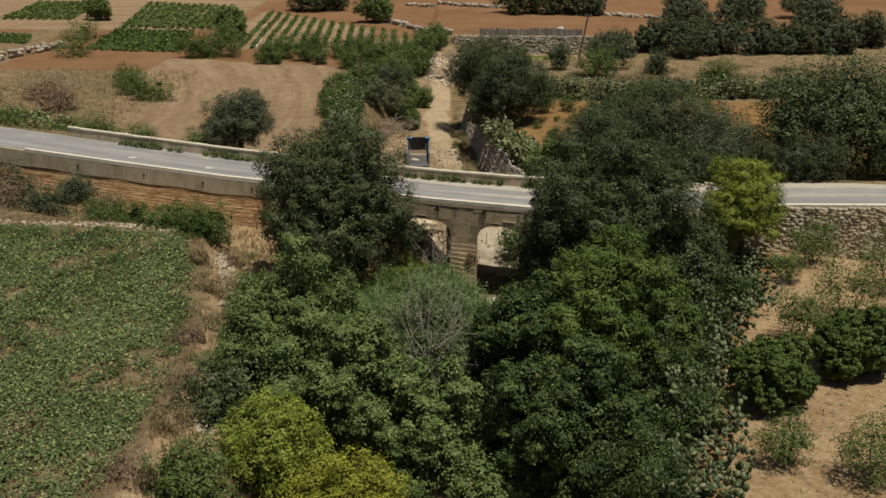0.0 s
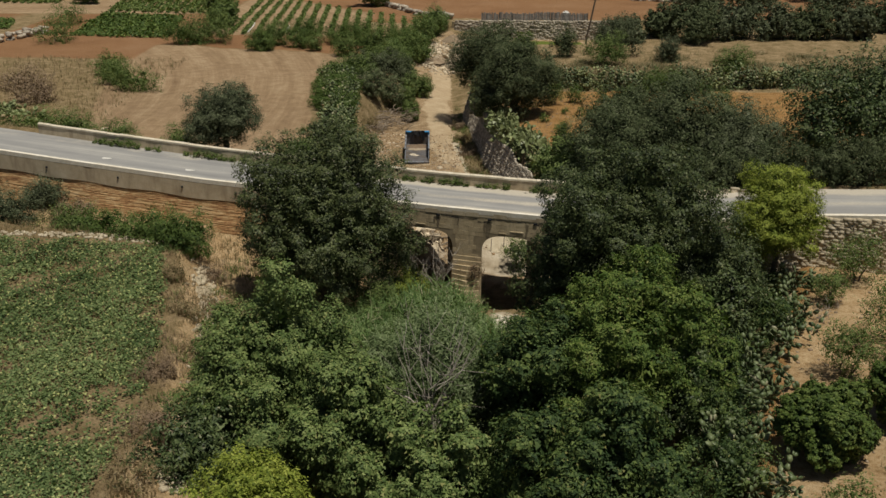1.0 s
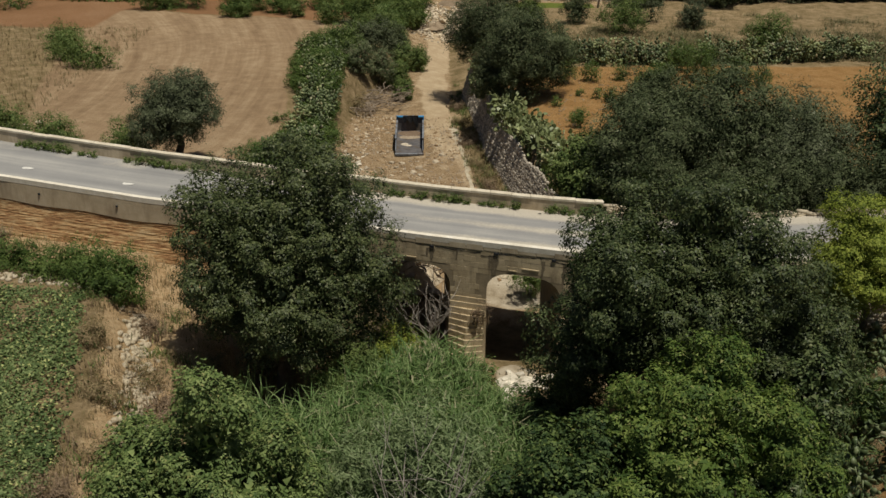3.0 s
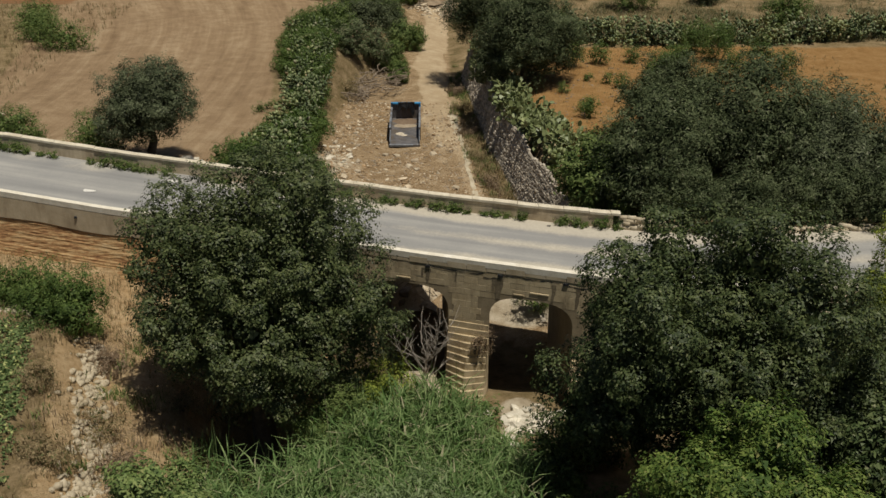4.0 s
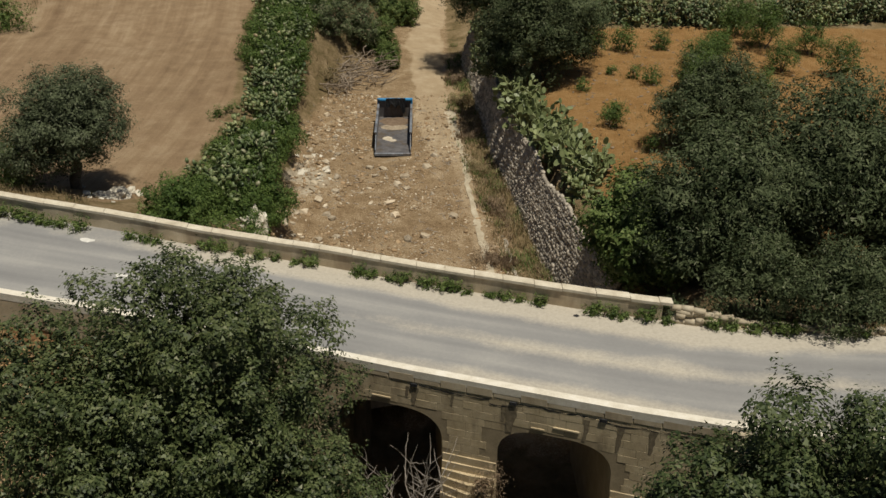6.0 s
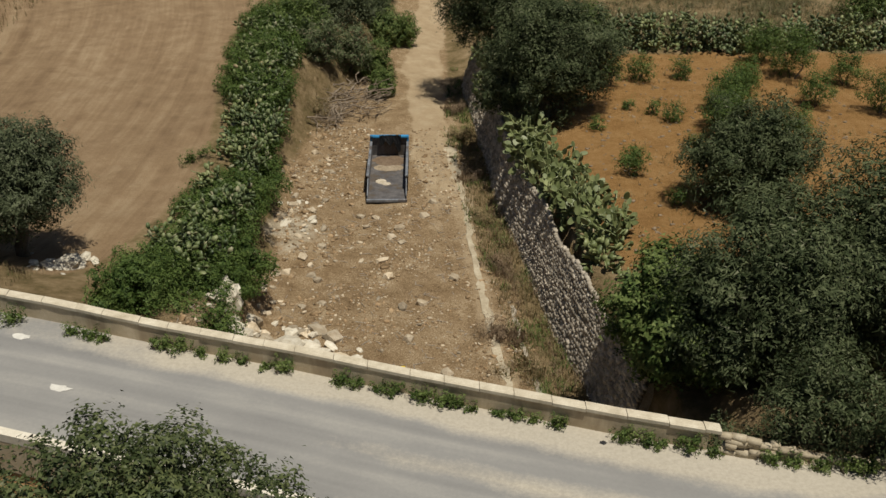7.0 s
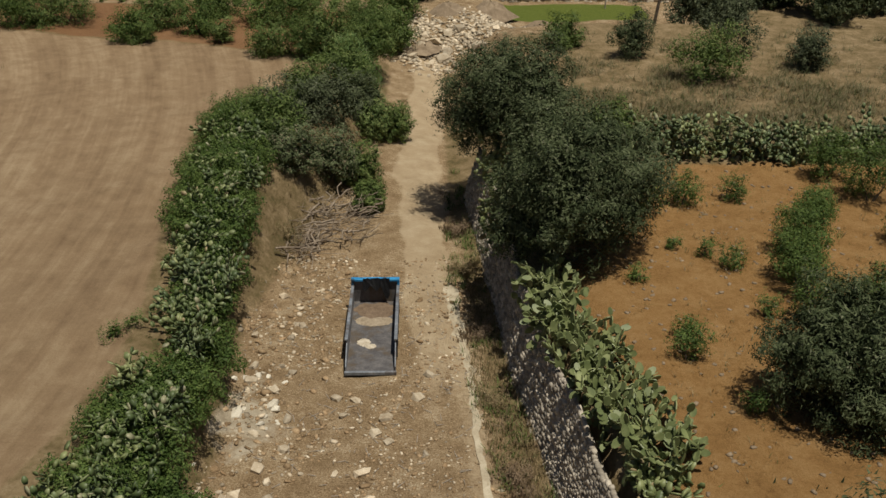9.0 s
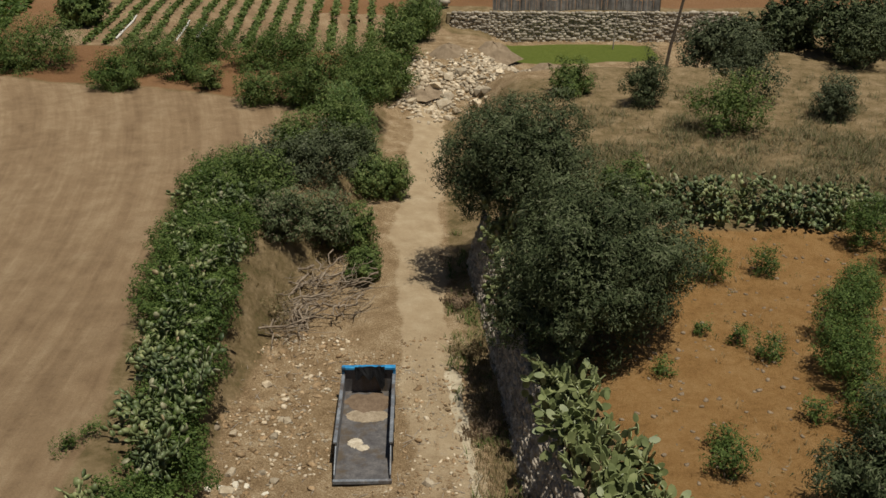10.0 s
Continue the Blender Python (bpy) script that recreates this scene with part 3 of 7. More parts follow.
def build_road_marks():
    def on_road(x, y):
        return road_z(x) - 0.045 * (y - near_edge(x) - 0.2) + 0.006
    for i, (x, y) in enumerate(((-22.0, 67.7), (-16.4, 66.2), (-13.0, 68.1), (-10.9, 65.4))):
        ob = new("road_mark", blob_patch("road_mark", WHITE_PAINT, 0.42, 0.16, 5 + i))
        ob.matrix_basis = pose(x, y, on_road(x, y), -2, 0, -15)
        tagged(ob, "small worn white paint mark on the asphalt", "road marking", "paint marks on the road")
    ob = new("road_mark", blob_patch("road_stud", BLACK, 0.09, 0.09, 15))
    ob.matrix_basis = pose(4.34, 63.4, on_road(4.34, 63.4), 0, 0, 0)
    tagged(ob, "small dark round spot on the pale road edge", "road marking")


build_road()
build_road_marks()

# ---- far parapet ----
def build_parapet():
    def body(x0, x1):
        return sweep("parapet_body", np.arange(x0, x1 + 0.01, 0.5), lambda x: [(parapet_line(x), road_z(x) - 0.6), (parapet_line(x), road_z(x) + 0.34), (parapet_line(x) + 0.28, road_z(x) + 0.34), (parapet_line(x) + 0.28, road_z(x) - 0.9)], CONCRETE)

    par = thing("parapet", 0, 0, 0, "low limestone parapet wall with a pale weathered cap", "wall", kind="structure")
    part("body", body(-28.5, 7.3), par)
    rng = random.Random(8)
    x = -28.5
    while x < 7.2:
        ln = min(rng.uniform(0.85, 1.25), 7.3 - x)
        a, b = x + 0.008, x + ln - 0.008
        bm = bmesh.new()
        dz, dy = rng.uniform(-0.012, 0.012), rng.uniform(-0.015, 0.015)
        q = []
        for xx in (a, b):
            y, z = parapet_line(xx) + dy, road_z(xx) + 0.343 + dz
            q.append([(xx, y - 0.035, z), (xx, y - 0.035, z + 0.10), (xx, y + 0.02, z + 0.125), (xx, y + 0.29, z + 0.12), (xx, y + 0.31, z)])
        vs = [[bm.verts.new(p) for p in r] for r in q]
        for j in range(5):
            bm.faces.new((vs[0][j], vs[0][(j + 1) % 5], vs[1][(j + 1) % 5], vs[1][j]))
        bm.faces.new(vs[0])
        bm.faces.new(vs[1][::-1])
        part("capstone", bm_mesh("capstone", bm, CAPSTONE), par)
        x += ln

    low = thing("wall_rubble_low", 0, 0, 0, "low broken rubble edging along the road", "wall", kind="structure")
    line = lambda q: ((q, float(parapet_line(q)) + 0.1), (-0.3, -0.95))
    st = wall_stones(line, lambda q: road_z(q) - 0.5, lambda q: road_z(q) + np.interp(q, [7, 8.6, 9.6], [0.3, 0.12, -0.12]), (7.4, 20), 0.34, random.Random(3), 0.10, 0.25)
    part("stonework", joined("stonework", PALE_PROTOS, st, SANDY), low)["kind"] = "stuff"



# ---- the bridge: two arches, a cutwater pier, block courses ----
U0 = Vector((-0.8, 59.9, 0))
UD = Vector((0.951, -0.307, 0)).normalized()
UN = Vector((UD.y, -UD.x, 0))  # out of the face, towards the open side
BRIDGE = Matrix((( UD.x, -UN.x, 0, U0.x), (UD.y, -UN.y, 0, U0.y), (0, 0, 1, 0), (0, 0, 0, 1)))  # u along, v inwards, z up
ARCHES = ((-2.5, 0.86), (2.58, 5.95))
SPRING, CROWN = 5.25, 6.22


def arch_z(u):
    """Underside of the bridge at u, or None in solid masonry."""
    for a, b in ARCHES:
        if a < u < b:
            t = abs((u - (a + b) / 2) / ((b - a) / 2))
            return SPRING + (CROWN - SPRING) * (1 - t ** 3.2) ** (1 / 2.2)
    return None


def bridge_top(u):
    return float(road_z(U0.x + UD.x * u)) - 0.05


def build_bridge():
    br = thing("bridge", 0, 0, 0, "old limestone road bridge with two rounded arches", "bridge", kind="structure")
    us = [-4.0, -3.2]
    for a, b in ARCHES:
        us += [a, a + 0.004] + [a + (b - a) * (0.5 - 0.5 * math.cos(math.pi * k / 24)) for k in range(1, 24)] + [b - 0.004, b]
    us = sorted(us + [8, 9.0])
    bm = bmesh.new()
    depth = 5.62
    FLOOR = 0.9

    def low(u):
        z = arch_z(u)
        return FLOOR if z is None else z
    cols = []
    for u in us:
        lo, hi = low(u), bridge_top(u) - 0.4
        # the vaults run askew under the road
        cols.append([bm.verts.new(BRIDGE @ Vector((u - (0.378 * w if u < 8.5 else 0), w, z))) for w in (0.0, depth) for z in (lo, hi)])
    for a, b in zip(cols, cols[1:]):
        bm.faces.new((a[0], b[0], b[1], a[1]))
        bm.faces.new((a[2], a[3], b[3], b[2]))
        bm.faces.new((a[0], a[2], b[2], b[0]))
        bm.faces.new((a[1], b[1], b[3], a[3]))
    # the darker core colour paints extra shade into the vaults under the arches
    part("body", bm_mesh("bridge_body", bm, CORE_AND_VAULT_SHADE), br)
    # block courses on the open face
    rng = random.Random(21)
    course = 0.268
    shared = {}
    z = 1.5
    row = 0
    while z < 7.2:
        u = -4.6 - (0.3 if row % 2 else 0) - rng.random() * 0.15
        while u < 8.6:
            ln = rng.choice((0.5, 0.58, 0.66))
            mid = [u + ln * t for t in (0.02, 0.25, 0.5, 0.75, 0.98)]
            open_below = [arch_z(q) for q in mid]
            ok = all(q is None or z > q + 0.01 for q in open_below) and z + course < bridge_top(u) - 0.02
            if ok:
                key = (ln, rng.randrange(3))
                if key not in shared:
                    b2 = bmesh.new()
                    box_into(b2, 0.006, ln - 0.006, -0.004 - 0.002 * key[1], 0.05, 0.004, course - 0.004)
                    shared[key] = bm_mesh("block", b2, ASHLAR, 0.004)
                part("block", shared[key], br, m=BRIDGE @ Matrix.Translation((u, rng.uniform(-0.0015, 0.0015), z)))
            u += ln
        z += course
        row += 1
    # cutwater: courses stepping in, pale ledge on each
    p0, p1 = ARCHES[0][1] + 0.02, ARCHES[1][0] - 0.02
    cw = thing("cutwater", 0, 0, 0, "pointed stepped pier nose of pale limestone courses", "bridge pier", kind="structure")
    tip = p0 + (p1 - p0) * 0.53

    def stepped(name, owner, ring, za, zb):
        b2 = bmesh.new()
        lo = [b2.verts.new(BRIDGE @ Vector((u, w, za))) for u, w in ring]
        hi = [b2.verts.new(BRIDGE @ Vector((u, w, zb))) for u, w in ring]
        b2.faces.new(lo[::-1])
        b2.faces.new(hi)
        k = len(ring)
        for j in range(k):
            b2.faces.new((lo[j], lo[(j + 1) % k], hi[(j + 1) % k], hi[j]))
        part(name, bm_mesh(name, b2, ASHLAR, 0.008), owner)
    top_z = 4.82
    for k in range(15):
        s_out = 0.03 + 0.05 * k
        nose = 0.02 + 0.055 * max(0, k - 1)
        jit = rng.uniform(-0.012, 0.012)
        stepped("course", cw, [(p0, 0.03), (p0, -s_out), (tip, -s_out - nose + jit), (p1, -s_out), (p1, 0.03)], top_z - course * (k + 1) + 0.003, top_z - course * k)
    # stepped footing of the east abutment
    ab = thing("abutment", 0, 0, 0, "stepped limestone foot of the bridge abutment", "bridge pier", kind="structure")
    for k in range(13):
        stepped("course", ab, [(ARCHES[1][1] + 0.02, 0.03), (ARCHES[1][1] + 0.02, -0.03 - 0.05 * k), (8.8, -0.03 - 0.05 * k), (8.8, 0.03)], top_z - 0.1 - course * (k + 1) + 0.003, top_z - 0.1 - course * k)
    # displaced pale stones over the crowns
    for u, z, ln in ((4.2, 6.52, 0.75), (-1.35, 6.42, 0.6), (3.55, 6.36, 0.4)):
        b2 = bmesh.new()
        box_into(b2, 0, ln, -0.035, 0.02, 0, 0.06, BRIDGE @ Matrix.Translation((u, 0, z)))
        part("ledge", bm_mesh("ledge", b2, ASHLAR, 0.008), br)
    # concrete string under the road and its drain spouts
    xs = np.arange(-4, 9.0, 0.8)
    b2 = bmesh.new()
    for u in xs:
        g = 0.012 if rng.random() < 0.8 else 0.03
        box_into(b2, g, 0.8 - g, -0.016 - rng.uniform(0, 0.008), 0.05, bridge_top(u) - 0.25 - rng.uniform(0, 0.03), bridge_top(u) - 0.02 + 0.01, BRIDGE @ Matrix.Translation((u, 0, 0)))
    part("string_course", bm_mesh("string_course", b2, CONCRETE, 0.012), br)
    for u in (0.0, 3.0, 5.6):
        b2 = bmesh.new()
        box_into(b2, -0.1, 0.1, -0.045, 0.0, bridge_top(u) - 0.42, bridge_top(u) - 0.30, BRIDGE @ Matrix.Translation((u, 0, 0)))
        part("drain_hole", bm_mesh("drain_hole", b2, BLACK, 0.01), br, "dark drain opening under the road edge")
    # dark runs of damp below the drains and the open joint under the string course
    for i, (u, w, h) in enumerate(((0.02, 0.13, 0.62), (-0.2, 0.08, 0.4), (2.95, 0.2, 0.95), (2.75, 0.1, 0.6), (5.15, 0.1, 0.75), (6.1, 0.11, 0.9), (7.0, 0.12, 0.8), (1.2, 0.05, 0.4))):
        rs = random.Random(70 + i)
        b2 = bmesh.new()
        z1 = bridge_top(u) - 0.46
        left = [b2.verts.new(BRIDGE @ Vector((u - w * (1 - 0.55 * t / 6) * rs.uniform(0.6, 1.2) - 0.05 * t / 6, -0.012, z1 - h * t / 6))) for t in range(7)]
        right = [b2.verts.new(BRIDGE @ Vector((u + w * (1 - 0.55 * t / 6) * rs.uniform(0.6, 1.2) - 0.05 * t / 6, -0.012, z1 - h * t / 6))) for t in range(7)]
        for t in range(6):
            b2.faces.new((left[t], left[t + 1], right[t + 1], right[t]))
        part("damp_stain", bm_mesh("damp_stain", b2, LICHEN), br, "dark damp run on the stone")
    rs = random.Random(77)
    for u0, u1, dz in ((0.15, 2.3, 0.36), (2.3, 3.0, 0.5), (3.1, 5.4, 0.37), (5.5, 8.0, 0.42)):
        b2 = bmesh.new()
        n = int((u1 - u0) / 0.12)
        row = []
        zj = 0.0
        for k in range(n + 1):
            u = u0 + (u1 - u0) * k / n
            zj = 0.8 * zj + rs.uniform(-0.025, 0.025)
            z = bridge_top(u) - dz + zj
            t = rs.uniform(0.008, 0.028)
            row.append((b2.verts.new(BRIDGE @ Vector((u, -0.014, z - t))), b2.verts.new(BRIDGE @ Vector((u, -0.014, z + t)))))
        for a, b in zip(row, row[1:]):
            b2.faces.new((a[0], b[0], b[1], a[1]))
        part("open_joint", bm_mesh("open_joint", b2, BLACK), br, "dark open crack below the road edge")
    return br


build_bridge()

# ---- rubble walls ----
def stone_proto(name, material, seed, rough=0.3, square=0.75):
    rng = random.Random(seed)
    bm = bmesh.new()
    bmesh.ops.create_icosphere(bm, subdivisions=1, radius=1.0)
    for v in bm.verts:
        v.co *= 1 + rough * (rng.random() - 0.5)
        v.co = Vector([math.copysign(abs(c) ** square, c) for c in v.co])
    return bm_mesh(name, bm, material)


STONE_PROTOS = [stone_proto("stone", RUBBLE, s, 0.4, 0.6) for s in range(6)]
WHITE_PROTOS = [stone_proto("stone_white", WHITE_STONE, s + 20, 0.9, 0.62) for s in range(6)]
CHALK_PROTOS = [stone_proto("stone_chalk", CHALK, s + 80, 0.7, 0.7) for s in range(4)]
PALE_PROTOS = [stone_proto("stone_pale", SANDY, s + 60, 0.22, 0.22) for s in range(4)]


def joined(name, protos, mats, material):
    """Many transformed copies of the prototypes in one mesh."""
    vs, fs, base = [], [], 0
    arr = []
    for me in protos:
        co = np.empty(len(me.vertices) * 3, dtype=np.float32)
        me.vertices.foreach_get("co", co)
        arr.append((co.reshape(-1, 3), np.array([list(p.vertices) for p in me.polygons])))
    for i, m in enumerate(mats):
        co, f = arr[i % len(arr)]
        mm = np.array(m)
        vs.append(co @ mm[:3, :3].T + mm[:3, 3])
        fs.append(f + base)
        base += len(co)
    v, f = np.concatenate(vs), np.concatenate(fs)
    k = f.shape[1]
    me = bpy.data.meshes.new(name)
    me.vertices.add(len(v))
    me.vertices.foreach_set("co", v.astype(np.float32).ravel())
    me.loops.add(f.size)
    me.loops.foreach_set("vertex_index", f.astype(np.int32).ravel())
    me.polygons.add(len(f))
    me.polygons.foreach_set("loop_start", np.arange(0, f.size, k, dtype=np.int32))
    me.materials.append(material)
    me.update(calc_edges=True)
    return me


def wall_stones(line, lo, hi, along, step, rng, h=0.2, jut=0.1, batter=0.0):
    """Poses of stones in rough courses on a face; line(s) gives the place and the outward normal."""
    out = []
    ends = (along[0], (along[0] + along[1]) / 2, along[1])
    z, z_end = min(lo(s) for s in ends), max(hi(s) for s in ends)
    z0 = z
    while z < z_end:
        hh = rng.uniform(0.7, 1.3) * h
        s = along[0] - rng.random() * step
        while s < along[1]:
            w = rng.uniform(0.55, 1.5) * step
            m = s + w / 2
            if along[0] <= m <= along[1] and lo(m) - 0.1 <= z <= hi(m):
                p, nrm = line(m)
                q = rng.uniform(-0.3, 0.5) * jut - batter * (z - z0)
                ang = math.degrees(math.atan2(nrm[1], nrm[0]))
                k = rng.uniform(0.9, 1.2)
                out.append(Matrix.Translation((p[0] + nrm[0] * q, p[1] + nrm[1] * q, z + hh / 2 + rng.uniform(-0.25, 0.25) * h)) @ pose(0, 0, 0, rng.uniform(-9, 9), rng.uniform(-9, 9), ang + rng.uniform(-10, 10)) @ Matrix.Diagonal((0.10, w * 0.62, hh * 0.76 * k, 1)))
            s += w
        z += hh * 0.95
    return out


def slab_along(name, pts_bottom_top, thick, material, lean=0.0):
    """A thick wall core: pts are (x, y, z0, z1, nx, ny), the normal pointing out of the face."""
    bm = bmesh.new()
    rings = []
    for x, y, z0, z1, nx, ny in pts_bottom_top:
        rings.append([bm.verts.new(p) for p in ((x, y, z0), (x - nx * (thick + lean), y - ny * (thick + lean), z0), (x - nx * (thick + lean), y - ny * (thick + lean), z1), (x - nx * lean, y - ny * lean, z1))])
    for a, b in zip(rings, rings[1:]):
        for j in range(4):
            bm.faces.new((a[j], b[j], b[(j + 1) % 4], a[(j + 1) % 4]))
    bm.faces.new(rings[0])
    bm.faces.new(rings[-1][::-1])
    return bm_mesh(name, bm, material)


def gully_line(s):
    x = float(wall_line(s)) - 0.35
    dx = float(wall_line(s + 0.5) - wall_line(s - 0.5))
    n = Vector((-1, dx, 0)).normalized()
    return (x, s), (n.x, n.y)


def build_gully_wall():
    w = thing("wall_gully", 0, 0, 0, "leaning dry-stone retaining wall of grey limestone rubble", "wall", kind="structure")
    pts = []
    for s in np.arange(70, 108.1, 1.0):
        (x, y), (nx, ny) = gully_line(s)
        pts.append((x + nx * 0.03, y + ny * 0.03, 1.0, 4.28 + 0.15 * math.sin(s), nx, ny))
    part("core", slab_along("core", pts, 0.2, RUBBLE, 0.95), w)
    rng = random.Random(4)
    near = wall_stones(gully_line, lambda s: 1.5, lambda s: 4.7 + 0.15 * math.sin(s), (78.5, 84.2), 0.24, rng, 0.14, 0.06, 0.27)
    rest = wall_stones(gully_line, lambda s: 1.5, lambda s: 4.7 + 0.15 * math.sin(s), (70, 78.5), 0.24, rng, 0.14, 0.06, 0.27) + wall_stones(gully_line, lambda s: 1.5, lambda s: 4.7 + 0.15 * math.sin(s), (84.2, 108), 0.26, rng, 0.15, 0.10, 0.27)
    rest += near[300:]
    for i, m in enumerate(near[:300]):
        part("stone", STONE_PROTOS[i % 6], w, m=m)
    ob = part("stonework", joined("stonework", STONE_PROTOS, rest, RUBBLE), w)
    ob["kind"] = "stuff"


def road_line_near(s):
    d = float(near_edge(s + 0.4) - near_edge(s - 0.4)) / 0.8
    n = Vector((d, -1, 0)).normalized()
    return (s, float(near_edge(s)) - 0.02), (n.x, n.y)


def strata_face(name, pts, material):
    """A weathered face of thin uneven layers along the given line."""
    rng = random.Random(41)
    rows = 56
    out = [rng.uniform(-0.014, 0.022) for _ in range(rows)]
    bm = bmesh.new()
    grid = []
    fine = []
    for a, b in zip(pts, pts[1:]):
        for k in range(4):
            fine.append(tuple(p + (q - p) * k / 4 for p, q in zip(a, b)))
    for i, (x, y, z0, z1, nx, ny) in enumerate(fine):
        col = []
        for k in range(rows):
            t = k / (rows - 1)
            d = out[k] * (0.8 + 0.3 * math.sin(i * 0.05 + k * 0.7)) + rng.uniform(-0.012, 0.012) + 0.02 * math.sin(i * 0.37 + t * 5) + 1.15 * (1 - t) ** 1.3
            dz = rng.uniform(-0.006, 0.006)
            col.append(bm.verts.new((x + nx * d, y + ny * d, z0 + (z1 - z0) * t + dz)))
        col.append(bm.verts.new((x - nx * 0.5, y - ny * 0.5, z1 + 0.02)))
        col.append(bm.verts.new((x - nx * 0.5, y - ny * 0.5, z0)))
        grid.append(col)
    n = rows + 2
    for a, b in zip(grid, grid[1:]):
        for k in range(n):
            bm.faces.new((a[k], b[k], b[(k + 1) % n], a[(k + 1) % n]))
    bm.faces.new(grid[0][::-1])
    bm.faces.new(grid[-1])
    return bm_mesh(name, bm, material)


def build_road_walls():
    # concrete over iron-stained masonry, west of the bridge
    w = thing("wall_road_west", 0, 0, 0, "roadside retaining wall, grey concrete over rusty brown stone", "wall", kind="structure")
    top, low = [], []
    for s in np.arange(-33, -4.2, 1.0):
        (x, y), (nx, ny) = road_line_near(s)
        z = float(road_z(s))
        top.append((x, y, z - 1.15 + 0.05 * math.sin(s * 1.3), z - 0.05, nx, ny))
        low.append((x - nx * 0.08, y - ny * 0.08, z - 4.4, z - 1.0, nx, ny))
    part("concrete_band", slab_along("concrete_band", top, 0.5, CONCRETE), w)
    part("masonry", strata_face("masonry", low, STRATA), w, "rusty brown layered stone and earth")
    rng = random.Random(14)
    for s in (-25.4, -20.5, -16.3, -12.9):
        (x, y), (nx, ny) = road_line_near(s)
        part("weep_hole", box_mesh("weep_hole", (0.12, 0.06, 0.11), BLACK), w, "dark round weep hole", Matrix.Translation((x + nx * 0.02, y + ny * 0.02, road_z(s) - 0.62)))
    # coursed rubble east of the bridge
    e = thing("wall_road_east", 0, 0, 0, "pale coursed rubble wall carrying the road", "wall", kind="structure")
    pts = []
    for s in np.arange(7.6, 33, 1.0):
        (x, y), (nx, ny) = road_line_near(s)
        pts.append((x, y, 3.5, float(road_z(s)) - 0.06, nx, ny))
    part("core", slab_along("core", pts, 0.45, SANDY), e)
    st = wall_stones(road_line_near, lambda s: road_z(s) - 3.6, lambda s: road_z(s) - 0.15, (7.8, 32), 0.27, rng, 0.125, 0.04)
    part("stonework", joined("stonework", PALE_PROTOS, st, SANDY), e)["kind"] = "stuff"
    # terrace wall under the far fence
    t = thing("wall_terrace", 0, 0, 0, "far rubble terrace wall below the fence", "wall", kind="structure")
    line = lambda s: ((s, 150.7), (0, -1))
    st = wall_stones(line, lambda s: 3.0, lambda s: 6.0, (0.5, 26), 0.42, rng, 0.2, 0.12)
    part("core", slab_along("core", [(s, 150.8, 2.6, 5.95, 0, -1) for s in np.arange(0, 27, 1.0)], 0.6, CORE_AND_VAULT_SHADE), t)
    part("stonework", joined("stonework", STONE_PROTOS, st, RUBBLE), t)["kind"] = "stuff"


build_parapet()
build_road_walls()

